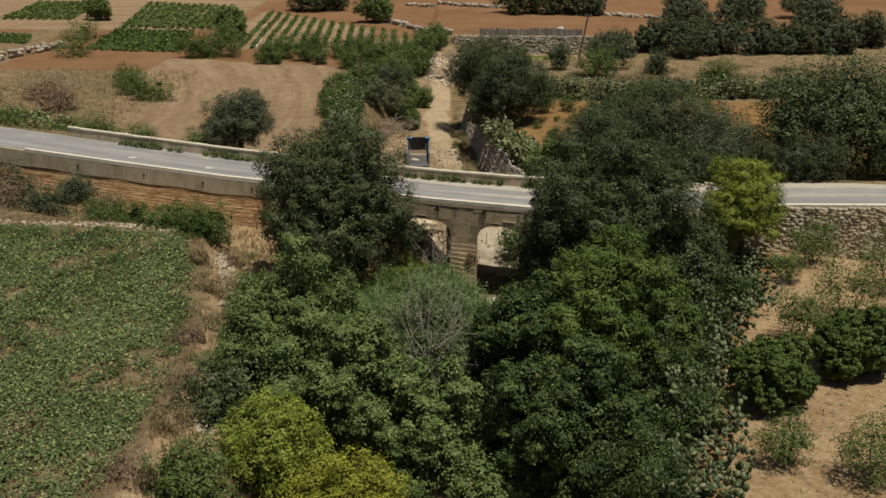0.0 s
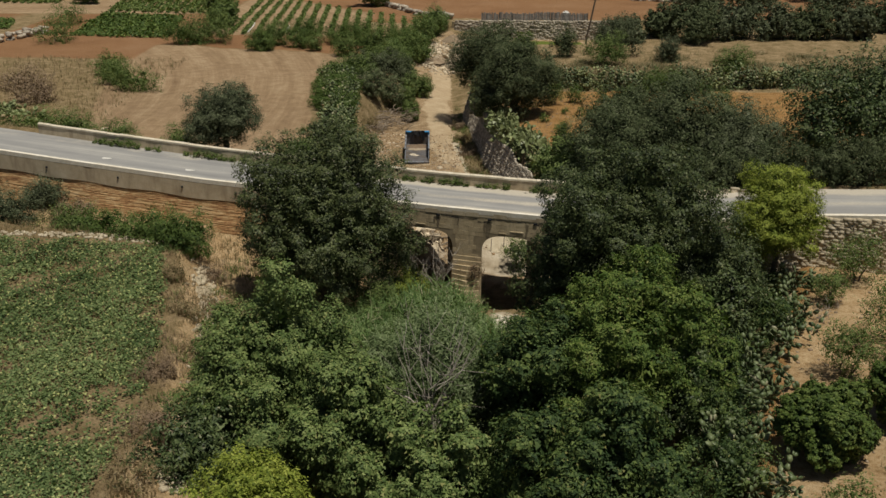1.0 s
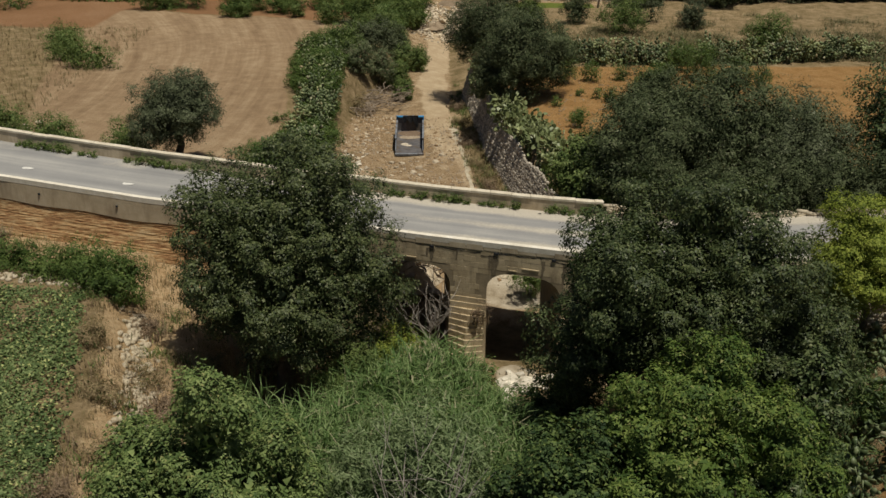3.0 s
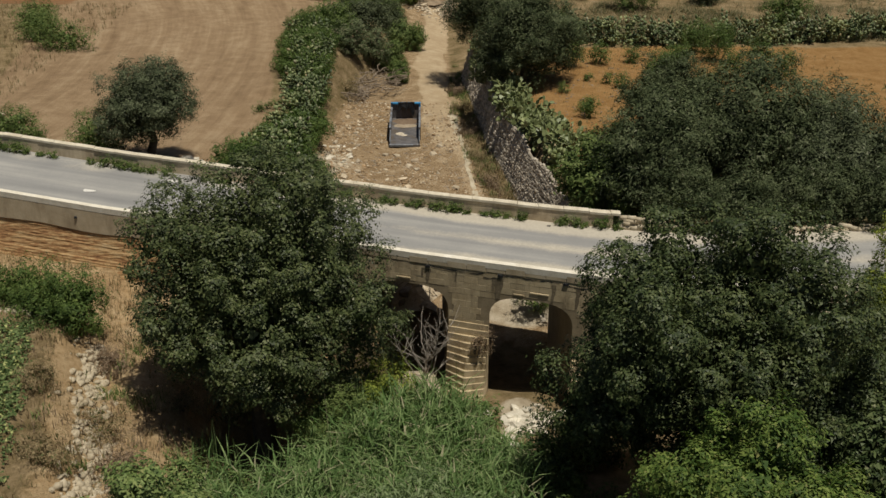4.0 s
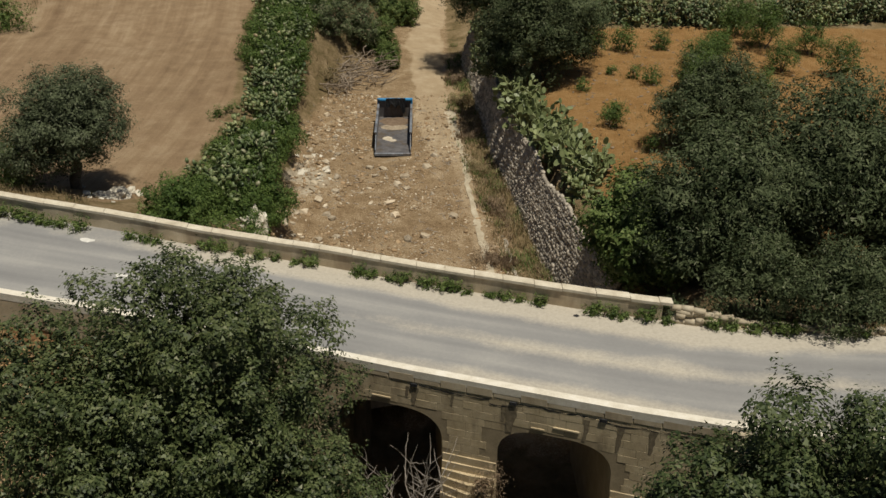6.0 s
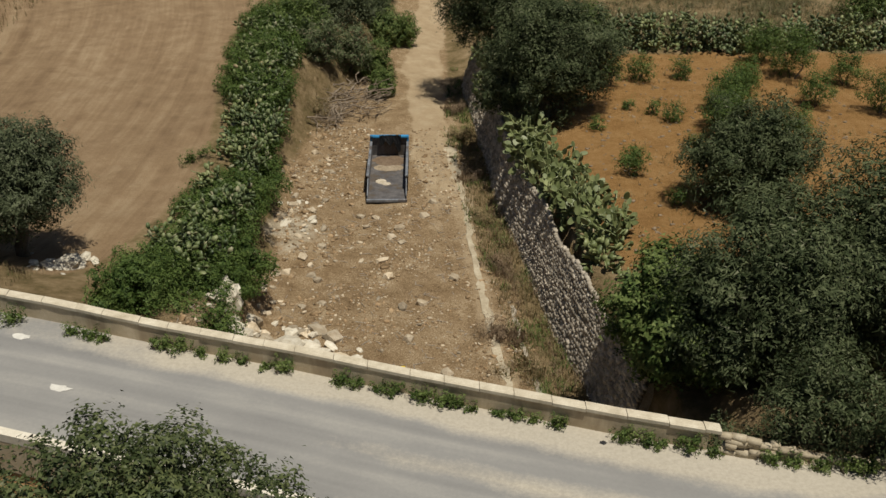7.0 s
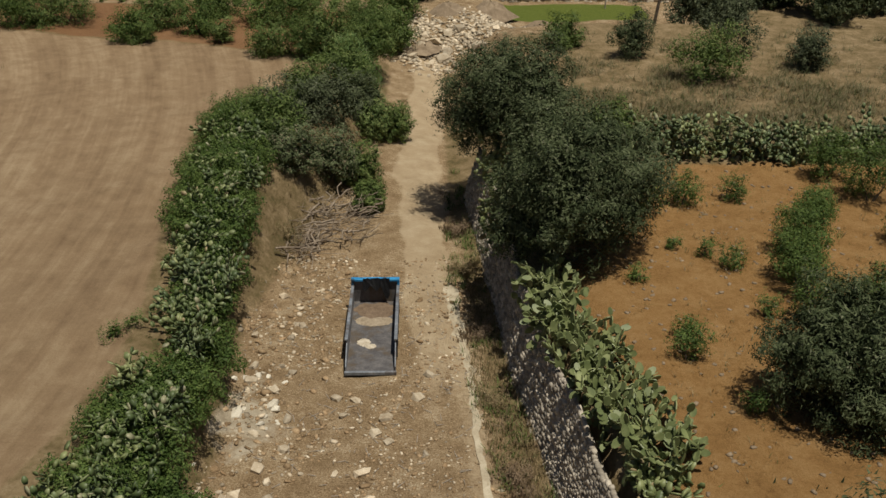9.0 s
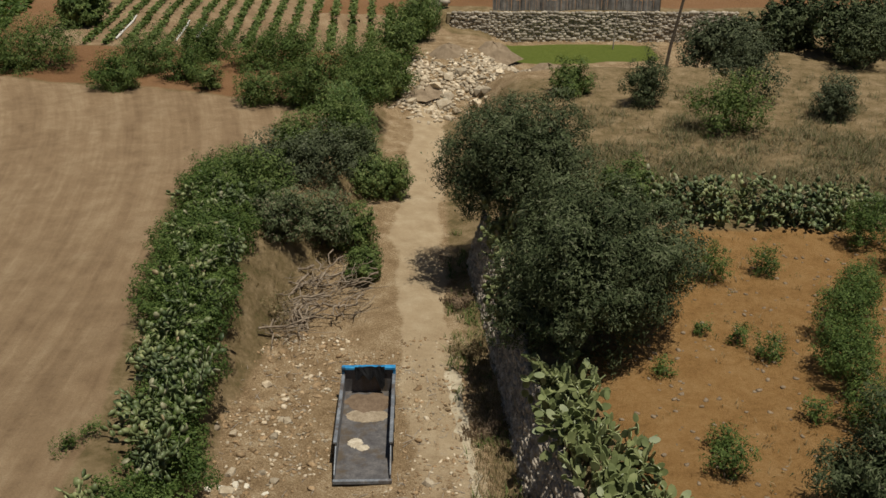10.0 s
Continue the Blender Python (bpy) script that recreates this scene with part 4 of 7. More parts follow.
# ---- the tipper body left on the gully floor ----
def build_tipper():
    L, W = 5.7, 2.06
    z0 = 1.98
    t = thing("tipper_body", -3.05, 89.35, z0, "abandoned steel tipper truck body, blue headboard, scraped dark floor", "truck body")
    t.matrix_basis = pose(-3.0, 89.35, z0, 1.2, 0, 1.3)

    def add(name, boxes, mat, label="", bevel=0.012):
        bm = bmesh.new()
        for b in boxes:
            box_into(bm, *b)
        return part(name, bm_mesh(name, bm, mat, bevel), t, label)
    add("floor_plate", [(-W / 2, W / 2, 0, L, 0.16, 0.22)], BEDPLATE, "dark scraped steel floor")
    add("chassis_beam", [(-0.55, -0.40, 0.1, L - 0.1, 0.0, 0.16)], BLACK)
    add("chassis_beam", [(0.40, 0.55, 0.1, L - 0.1, 0.0, 0.16)], BLACK)
    for sx in (-1, 1):
        a, b = sorted((sx * W / 2, sx * (W / 2 - 0.05)))
        side = add("side_wall", [(a, b, 1.15, L, 0.2, 1.02)], STEEL, "grey steel side with ribs")
        bm = bmesh.new()
        r0, r1 = sorted((sx * (W / 2 + 0.06), sx * (W / 2 - 0.08)))
        box_into(bm, r0, r1, 1.1, L + 0.02, 1.0, 1.1)
        part("top_rail", bm_mesh("top_rail", bm, STEEL, 0.015), side)
        for y in (1.2, 2.1, 3.0, 3.9, 4.8):
            bm = bmesh.new()
            r0, r1 = sorted((sx * W / 2, sx * (W / 2 + 0.055)))
            box_into(bm, r0, r1, y, y + 0.09, 0.1, 1.0)
            part("rib", bm_mesh("rib", bm, BLACK, 0.01), side)
        # low flap at the tail
        bm = bmesh.new()
        v = [bm.verts.new(p) for p in ((a, 0.05, 0.2), (b, 0.05, 0.2), (b, 1.13, 0.2), (a, 1.13, 0.2), (a, 0.05, 0.42), (b, 0.05, 0.42), (b, 1.13, 0.9), (a, 1.13, 0.9))]
        for f in ((0, 3, 2, 1), (4, 5, 6, 7), (0, 1, 5, 4), (1, 2, 6, 5), (2, 3, 7, 6), (3, 0, 4, 7)):
            bm.faces.new([v[k] for k in f])
        part("tail_flap", bm_mesh("tail_flap", bm, STEEL, 0.01), t, "battered lower tail end of the side")
    add("headboard", [(-W / 2, W / 2, L - 0.06, L, 0.2, 1.3)], BEDPLATE, "dark inside of the headboard")
    add("headboard_rim", [(-W / 2 - 0.06, W / 2 + 0.06, L - 0.16, L + 0.06, 1.3, 1.42), (-W / 2 - 0.06, -W / 2 + 0.05, L - 0.14, L + 0.05, 0.95, 1.3), (W / 2 - 0.05, W / 2 + 0.06, L - 0.14, L + 0.05, 0.95, 1.3)], BLUE, "bright blue painted rim", 0.02)
    add("headboard_back", [(-W / 2, W / 2, L + 0.004, L + 0.05, 0.2, 1.29)], BLUE, "blue painted outside of the headboard")
    add("tail_sill", [(-W / 2 - 0.03, W / 2 + 0.03, -0.06, 0.06, 0.08, 0.235)], STEEL, "rusty steel tail sill")
    # rolled dark sheet hanging over the headboard
    rng = random.Random(3)
    bm = bmesh.new()
    rows = []
    for i in range(13):
        x = -0.55 + 1.2 * i / 12
        rows.append([bm.verts.new((x, L - 0.20 + 0.05 * rng.random() - 0.05 * j, 1.46 + 0.03 * rng.random() - (0.16 + 0.05 * math.sin(i * 1.3)) * j * (1.6 if i > 8 else 0.9))) for j in range(4)])
    for a, b in zip(rows, rows[1:]):
        for j in range(3):
            bm.faces.new((a[j], a[j + 1], b[j + 1], b[j]))
    bmesh.ops.solidify(bm, geom=list(bm.faces), thickness=0.02)
    part("sheet", bm_mesh("sheet", bm, BLACK), t, "dark crumpled sheet over the blue rim")
    return t


def heap(name, label, category, rx, ry, h, material, m, seed, n=18, rag=0.5):
    """A low uneven mound."""
    rng = random.Random(seed)
    bm = bmesh.new()
    rings = []
    for k in range(5):
        q = k / 4
        rings.append([bm.verts.new((rx * q * (1 + rag * (rng.random() - 0.5) * (q > 0.5)) * math.cos(a), ry * q * (1 + rag * (rng.random() - 0.5) * (q > 0.5)) * math.sin(a), h * (1 - q * q) * (0.75 + 0.5 * rng.random()) if k < 4 else -0.01)) for a in [j * math.tau / n for j in range(n)]])
    for a, b in zip(rings, rings[1:]):
        for j in range(n):
            bm.faces.new((a[j], b[j], b[(j + 1) % n], a[(j + 1) % n]))
    bmesh.ops.remove_doubles(bm, verts=bm.verts, dist=1e-4)
    ob = new(name, bm_mesh(name, bm, material, smooth=True))
    ob.matrix_basis = m
    return tagged(ob, label, category)


TIPPER = build_tipper()
BED = TIPPER.matrix_basis
heap("plaster_spill", "pale plaster rubble spilt on the steel floor", "debris", 0.30, 0.34, 0.04, SPILL, BED @ pose(-0.38, 2.2, 0.222), 5, 44, 0.4)
heap("plaster_spill", "pale plaster crumbs spilt on the steel floor", "debris", 0.26, 0.2, 0.03, SPILL, BED @ pose(-0.08, 1.9, 0.222), 8, 40, 0.5)
heap("sand_drift", "thin drift of pale sand against the headboard", "sand", 0.96, 0.5, 0.02, DUST, BED @ pose(0.0, 3.95, 0.222), 6, 60, 0.16)
heap("sand_drift", "brown soil drift below the headboard", "sand", 0.95, 0.7, 0.12, surface("brown_soil", (0.09, 0.06, 0.04), (0.15, 0.105, 0.07), (0.22, 0.16, 0.11), 4, 25, 0.95), BED @ pose(0.0, 4.85, 0.222), 7)

# ---- plants ----
def unit(v):
    return v / np.maximum(np.linalg.norm(v, axis=-1, keepdims=True), 1e-9)


def leaf_tris(c, nrm, length, width, rng, droop=0.0):
    """Pointed leaves at c with the given normals: an (n*3, 3) array."""
    n = len(c)
    r = rng.normal(size=(n, 3))
    a = unit(np.cross(nrm, r))
    a[:, 2] -= droop
    a = unit(a)
    b = unit(np.cross(nrm, a))
    ln = (length * rng.uniform(0.65, 1.35, n))[:, None]
    wd = (width * rng.uniform(0.7, 1.3, n))[:, None]
    return np.stack([c - a * ln * 0.45 + b * wd * 0.6, c - a * ln * 0.45 - b * wd * 0.6, c + a * ln * 0.6], 1).reshape(-1, 3)


def lobes_of(R, n, rng, lump=0.4):
    """Uneven bulges of a crown reaching to the ellipsoid with half axes R: centres, radii, ways outwards."""
    R = np.array(R)
    cen, rad, way = [np.zeros(3)], [R * 0.5], [np.array([0.0, 0.0, 0.3])]
    for k in range(n):
        s = 1 - 1.7 * (k + 0.5) / n
        a = k * 2.399963 + rng.uniform(-0.45, 0.45)
        d = np.array([math.cos(a) * math.sqrt(1 - s * s), math.sin(a) * math.sqrt(1 - s * s), s])
        q = lump * rng.uniform(0.5, 1.3)
        reach = rng.uniform(0.66, 1.12) if k else 1.02
        cen.append(d * R * (reach - q))
        rad.append(R * q * 0.4 + R.mean() * q * 0.62)
        way.append(d)
    return np.array(cen), np.array(rad), np.array(way)


def crown_leaves(R, n_leaf, length, width, rng, n_lobes=12, clump=0.36, lump=0.4, up=0.5, droop=0.0, spiky=0.3, core=0.16, deep=0.2, gap=0.62):
    """A crown of big bulges, each set with separate tufts of leaves, over a darker inner mass."""
    cen, rad, way = lobes_of(R, n_lobes, rng, lump)
    puff = clump * 1.5
    area = np.mean(rad, 1) ** 2
    area[0] *= 0.5
    m = int(min(2600, max(150, n_leaf / 9)))
    pick = rng.choice(len(cen), m, p=area / area.sum())
    d = unit(rng.normal(size=(m, 3)) + way[pick] * 0.55 + np.array([0, 0, 0.15]))
    pos = cen[pick] + d * rad[pick] * (1.05 - deep * rng.uniform(0, 1, m) ** 1.3 + spiky * rng.exponential(0.09, m))[:, None]
    size = puff * rng.uniform(0.62, 1.4, m)
    inside = np.min(np.linalg.norm((pos[:, None] - cen[None]) / rad[None], axis=2), 1)
    ok = inside > 0.98 - deep
    kept = np.zeros(m, bool)
    for i in np.nonzero(ok)[0]:
        k = np.nonzero(kept)[0]
        if len(k) == 0 or np.all(np.linalg.norm(pos[k] - pos[i], axis=1) > (size[k] + size[i]) * gap):
            kept[i] = True
    pos, d, size = pos[kept], d[kept], size[kept]
    n = len(pos)
    ax = unit(d + np.array([0, 0, up]) + rng.normal(size=(n, 3)) * 0.2)
    share = size ** 2
    cnt = np.maximum(6, (n_leaf * (1 - core) * share / share.sum()).astype(int))
    k = np.repeat(np.arange(n), cnt)
    g = unit(rng.normal(size=(len(k), 3)) + ax[k] * 1.0)
    along = (g * ax[k]).sum(1, keepdims=True)
    r = np.where(rng.random(len(k)) < 0.22, rng.uniform(0.4, 0.9, len(k)), rng.uniform(0.82, 1.04, len(k))) + spiky * rng.exponential(0.16, len(k))
    lump3 = 1 + 0.28 * np.sin(g[:, 0] * 5 + k * 1.7) * np.sin(g[:, 1] * 5 + k * 2.3) + 0.18 * np.sin(g[:, 2] * 8 + k)
    p = pos[k] + (g + ax[k] * along * 0.25) * (size[k] * r * lump3)[:, None]
    nrm = unit(g * 0.8 + ax[k] * 0.2 + np.array([0, 0, 0.25]) + rng.normal(size=(len(k), 3)) * 0.3)
    out = leaf_tris(p, nrm, length, width, rng, droop)
    nc = int(n_leaf * core)
    ci = rng.choice(len(cen), nc, p=area / area.sum())
    cd = unit(rng.normal(size=(nc, 3)))
    cp = cen[ci] + cd * rad[ci] * rng.uniform(0.4, 0.86, nc)[:, None]
    inner = leaf_tris(cp, unit(cd + rng.normal(size=(nc, 3)) * 0.4), length * 2.1, width * 2.3, rng)
    return np.concatenate([out, inner])


def tube(pts, radii, sides=6):
    """Vertices and faces of a tapered limb through pts."""
    v, f = [], []
    for i, (p, r) in enumerate(zip(pts, radii)):
        d = (Vector(pts[min(i + 1, len(pts) - 1)]) - Vector(pts[max(i - 1, 0)])).normalized()
        e = d.orthogonal().normalized()
        g = d.cross(e)
        for k in range(sides):
            a = k * math.tau / sides
            v.append(tuple(Vector(p) + (e * math.cos(a) + g * math.sin(a)) * r))
    n = len(pts)
    for i in range(n - 1):
        for k in range(sides):
            f.append((i * sides + k, i * sides + (k + 1) % sides, (i + 1) * sides + (k + 1) % sides, (i + 1) * sides + k))
    return v, f


def limb_mesh(name, lines, material, sides=6):
    v, f = [], []
    for pts, radii in lines:
        a, b = tube(pts, radii, sides)
        f += [tuple(i + len(v) for i in q) for q in b]
        v += a
    return mesh_from(name, v, f, material, True)


def wander(a, b, n, amp, rng):
    a, b = Vector(a), Vector(b)
    out = []
    for i in range(n + 1):
        t = i / n
        p = a.lerp(b, t)
        if 0 < i < n:
            p += Vector((rng.uniform(-1, 1), rng.uniform(-1, 1), rng.uniform(-0.5, 0.5))) * amp
        out.append(p)
    return out


def tree(name, label, category, x, y, base, top, R, leaf, n_leaf, ln, wd, seed, group="", cx=0.0, cy=0.0, trunk_r=0.22, **kw):
    """Trunk, limbs and a crown of leaf clumps; R: half axes of the crown, whose top is at height top."""
    rng = np.random.default_rng(seed)
    pr = random.Random(seed)
    t = thing(name, x, y, base, label, category, group)
    zc = top - base - R[2]
    hub = max(0.3, zc - R[2] * 0.35)
    pts = wander((0, 0, -0.3), (cx * 0.6, cy * 0.6, hub), 5, 0.12, pr)
    part("trunk", limb_mesh("trunk", [(pts, [trunk_r * (1.25 - 0.6 * i / 5) for i in range(6)])], BARK, 8), t)
    for k in range(5):
        a = k * math.tau / 5 + pr.uniform(-0.4, 0.4)
        e = Vector((cx + R[0] * 0.62 * math.cos(a), cy + R[1] * 0.62 * math.sin(a), zc + R[2] * pr.uniform(0.0, 0.5)))
        q = wander(pts[-1 - k % 2], e, 5, 0.25, pr)
        part("limb", limb_mesh("limb", [(q, [trunk_r * 0.55 * (1 - 0.8 * i / 5) for i in range(6)])], BARK, 5), t)
    v = crown_leaves(R, n_leaf, ln, wd, rng, **kw) + np.array([cx, cy, zc])
    v[:, 2] = np.maximum(v[:, 2], -0.05)
    part("crown", quads_mesh("crown", v, leaf, 3), t)
    return t


def bush(name, label, category, x, y, R, leaf, n_leaf, ln, wd, seed, group="", sink=0.25, z=None, **kw):
    """A shrub: leaf clumps down to the ground on a few stems."""
    rng = np.random.default_rng(seed)
    pr = random.Random(seed)
    z = gz(x, y) if z is None else z
    b = thing(name, x, y, z, label, category, group)
    zc = R[2] * (1 - 2 * sink * 0.5)
    kw.setdefault("n_lobes", 9)
    kw.setdefault("lump", 0.42)
    kw.setdefault("clump", 0.27)
    v = crown_leaves(R, n_leaf, ln * 0.72, wd * 0.55, rng, **kw) + np.array([0, 0, zc])
    v[:, 2] = np.where(v[:, 2] < -0.25, rng.uniform(-0.1, 0.5, len(v)), v[:, 2])
    part("foliage", quads_mesh("foliage", v, leaf, 3), b)
    for k in range(3):
        a = pr.random() * math.tau
        q = wander((0.1 * math.cos(a), 0.1 * math.sin(a), -0.2), (R[0] * 0.5 * math.cos(a), R[1] * 0.5 * math.sin(a), zc), 4, 0.1, pr)
        part("stem", limb_mesh("stem", [(q, [0.05, 0.045, 0.035, 0.025, 0.012])], BARK, 5), b)
    return b


# large trees on the camera side of the road
tree("carob_tree", "large dark carob tree with a dense rounded crown beside the bridge", "tree", -6.8, 55.1, 1.9, 13.2, (5.0, 4.6, 5.2), CAROB, 150000, 0.094, 0.06, 1, up=1.0, trunk_r=0.4, n_lobes=24, lump=0.36, deep=0.4, gap=0.74, core=0.12)
tree("carob_tree", "tall dark carob tree with a broad dense crown by the road", "tree", 7.95, 49.95, 2.2, 13.7, (4.6, 3.8, 5.2), CAROB_DEEP, 150000, 0.097, 0.06, 2, trunk_r=0.4, n_lobes=24, lump=0.36, deep=0.4, gap=0.74, core=0.12)
tree("carob_tree", "lower dark carob tree behind the prickly pears", "tree", 11.9, 49.6, 3.4, 9.8, (2.5, 2.4, 3.0), CAROB_DEEP, 34000, 0.105, 0.066, 9, trunk_r=0.25, n_lobes=14, lump=0.4, deep=0.3)
tree("ash_tree", "fresh green broadleaf tree among the gully thicket", "tree", -7.1, 41.6, 1.8, 10.75, (3.4, 3.6, 4.8), ASH, 100000, 0.108, 0.066, 3, n_lobes=26, lump=0.34, deep=0.5, clump=0.44, gap=0.82, core=0.1)
tree("ash_tree", "bright green feathery tree crowding the gully", "tree", 6.95, 42.7, 1.8, 11.0, (3.0, 3.1, 4.8), ASH_FRESH, 92000, 0.112, 0.056, 4, n_lobes=26, lump=0.34, deep=0.5, clump=0.44, gap=0.82, core=0.1)
tree("ash_tree", "dark green broadleaf tree low in the gully thicket", "tree", 4.8, 35.3, 1.8, 9.0, (3.1, 2.7, 3.6), ASH_DARK, 50000, 0.135, 0.085, 5, n_lobes=18, lump=0.36, deep=0.46, gap=0.8, core=0.1)
tree("ash_tree", "dark green leafy tree between reeds and carob", "tree", 3.5, 41.6, 1.8, 9.2, (2.3, 2.4, 3.6), ASH_DARK, 38000, 0.125, 0.078, 10, n_lobes=18, lump=0.36, deep=0.46, gap=0.8, core=0.1)
tree("ash_tree", "low bright green tree beside the prickly pears", "tree", 9.6, 42.8, 2.6, 8.9, (1.9, 2.0, 2.9), ASH_FRESH, 30000, 0.12, 0.064, 11, n_lobes=16, lump=0.36, deep=0.46, gap=0.8, core=0.1)
tree("ash_tree", "green leafy young tree in the gully thicket", "tree", -0.8, 37.2, 1.8, 6.6, (3.6, 2.4, 3.0), ASH, 48000, 0.135, 0.085, 6, n_lobes=18, lump=0.36, deep=0.46, gap=0.8, core=0.1)
tree("ash_tree", "slender green tree beside the willow", "tree", -4.2, 39.2, 1.8, 8.2, (2.0, 2.1, 3.2), ASH, 32000, 0.125, 0.078, 12, n_lobes=16, lump=0.36, deep=0.46, gap=0.8, core=0.1)
tree("willow_tree", "thin pale willow with sparse narrow leaves", "tree", -1.2, 43.6, 1.8, 7.8, (2.9, 2.6, 3.0), WILLOW, 36000, 0.24, 0.04, 7, n_lobes=14, lump=0.4, droop=0.5, spiky=1.1, deep=0.4)
tree("lime_tree", "round yellow-green tree below the road wall", "tree", 16.0, 53.2, 5.4, 11.3, (2.0, 1.8, 2.1), LIME, 60000, 0.085, 0.045, 8, trunk_r=0.16, n_lobes=20, lump=0.36, deep=0.16)
for i, (x, y, R, n) in enumerate(((-6.6, 33.8, (2.0, 1.7, 2.15), 15000), (-4.0, 31.8, (2.7, 1.7, 1.8), 15000), (-9.3, 31.2, (1.6, 1.6, 1.6), 7000))):
    bush("yellow_bush", "yellow-green bush at the edge of the thicket", "bush", x, y, R, (LIME, YELLOW, SHRUB)[i], int(n * 1.5), 0.16, 0.1, 60 + i, "yellowing bushes", z=(3.4, 2.6, 3.9)[i])
for i, (x, y, z, R, n, mat) in enumerate((
        (1.6, 34.8, 1.7, (2.0, 1.8, 1.6), 9000, ASH), (-9.2, 37.8, 3.2, (2.0, 2.2, 2.2), 9000, CAROB_2), (-9.4, 43.4, 3.0, (2.0, 2.2, 2.2), 9000, ASH),
        (1.8, 44.5, 1.7, (2.2, 2.2, 2.4), 9000, ASH), (9.2, 42.0, 3.6, (1.9, 1.9, 2.2), 8000, CAROB_2), (11.6, 47.5, 4.0, (2.2, 2.2, 2.6), 10000, CAROB_2),
        (3.6, 49.8, 1.7, (1.6, 1.4, 1.5), 6000, SHRUB), (4.9, 54.4, 1.8, (1.2, 1.1, 1.3), 5000, ASH_DARK), (1.2, 55.4, 1.7, (0.8, 0.9, 0.8), 3000, SHRUB), (3.4, 53.4, 1.7, (1.1, 1.0, 0.9), 4000, ASH_DARK), (-7.5, 48.5, 2.4, (1.9, 1.6, 1.7), 7000, SHRUB), (7.0, 33.5, 2.6, (1.8, 1.6, 2.0), 7000, CAROB_2), (1.5, 40.5, 1.7, (2.2, 2.0, 2.1), 8000, CAROB))):
    bush("thicket_bush", "leafy green bush filling the gully thicket", "bush", x, y, R, mat, int(n * 1.0), 0.19, 0.125, 80 + i, "thicket bushes", z=z)

bush("bank_bush", "yellow-green weedy bush on rubble before the arch", "bush", -3.0, 55.0, (1.7, 1.3, 1.3), LIME, 14000, 0.12, 0.06, 97, z=2.9, spiky=0.9)
bush("bank_bush", "green leafy bush on rubble before the arch", "bush", -4.2, 53.2, (1.7, 1.4, 1.4), SHRUB, 14000, 0.12, 0.06, 98, z=2.9, spiky=0.9)
bush("wall_weed", "dark dead weed rooted in the pier's stepped nose", "weed", 1.2, 58.75, (0.34, 0.2, 0.42), RUST_GRASS, 900, 0.12, 0.03, 99, z=3.9, spiky=1.5, n_lobes=5)

# beyond the road
OLIVES = (
    (10.4, 69.0, 5.0, 11.2, (3.4, 3.0, 3.4)), (14.0, 69.8, 5.2, 13.2, (4.0, 3.5, 4.2)), (18.8, 74.2, 5.2, 10.1, (3.4, 3.0, 3.1)),
    (18.6, 67.4, 5.6, 10.4, (3.2, 2.8, 3.0)), (26.6, 69.4, 6.0, 14.6, (5.2, 4.4, 4.7)), (34.0, 71.5, 6.0, 15.0, (5.0, 4.4, 5.0)), (8.2, 70.8, 4.9, 8.4, (2.2, 2.2, 2.1)))
for i, (x, y, b, top, R) in enumerate(OLIVES):
    tree("olive_tree", "dense grey-green olive tree at the orchard's edge", "tree", x, y, b, top, R, (OLIVE_DARK, OLIVE_DARK, OLIVE, OLIVE, CAROB_2, CAROB_2, SHRUB)[i], 33000 if i < 4 else 36000, 0.19 if i < 4 else 0.17, 0.052 if i < 4 else 0.095, 100 + i, "olive trees east of the gully", trunk_r=0.25, n_lobes=20, lump=0.36, spiky=0.9, clump=0.42, deep=0.34)
tree("olive_tree", "dense olive tree standing in the orange orchard", "tree", 13.2, 82.4, 5.1, 9.9, (2.7, 2.4, 2.5), OLIVE_DARK, 34000, 0.17, 0.044, 120, trunk_r=0.22, n_lobes=16, lump=0.36, spiky=0.7, deep=0.34)
tree("olive_tree", "broad olive tree leaning over the gully wall and track", "tree", 5.4, 93.8, 4.9, 11.55, (3.75, 3.1, 3.4), OLIVE_DARK, 52000, 0.18, 0.048, 111, trunk_r=0.28, n_lobes=20, lump=0.36, spiky=0.8, deep=0.34)
tree("olive_tree", "olive tree shading the dirt track", "tree", 3.9, 105.6, 4.2, 11.4, (3.8, 3.3, 3.4), OLIVE_DARK, 42000, 0.18, 0.05, 112, trunk_r=0.25, n_lobes=20, lump=0.36, spiky=0.8, deep=0.34)
tree("olive_tree", "round olive tree at the edge of the stubble field", "tree", -16.4, 76.8, 5.2, 10.95, (2.75, 2.3, 2.25), OLIVE, 38000, 0.15, 0.044, 113, trunk_r=0.25, n_lobes=15, lump=0.42, spiky=0.7, deep=0.36)
bush("gully_shrub", "dusty green shrub on the pale ground behind the arch", "bush", 4.2, 66.5, (0.9, 0.7, 0.95), SHRUB, 4000, 0.13, 0.06, 117, z=1.7, spiky=0.8)
bush("olive_bush", "low olive scrub beside the field tree", "bush", -19.6, 77.0, (1.9, 1.6, 1.3), SHRUB, 7000, 0.14, 0.07, 114)

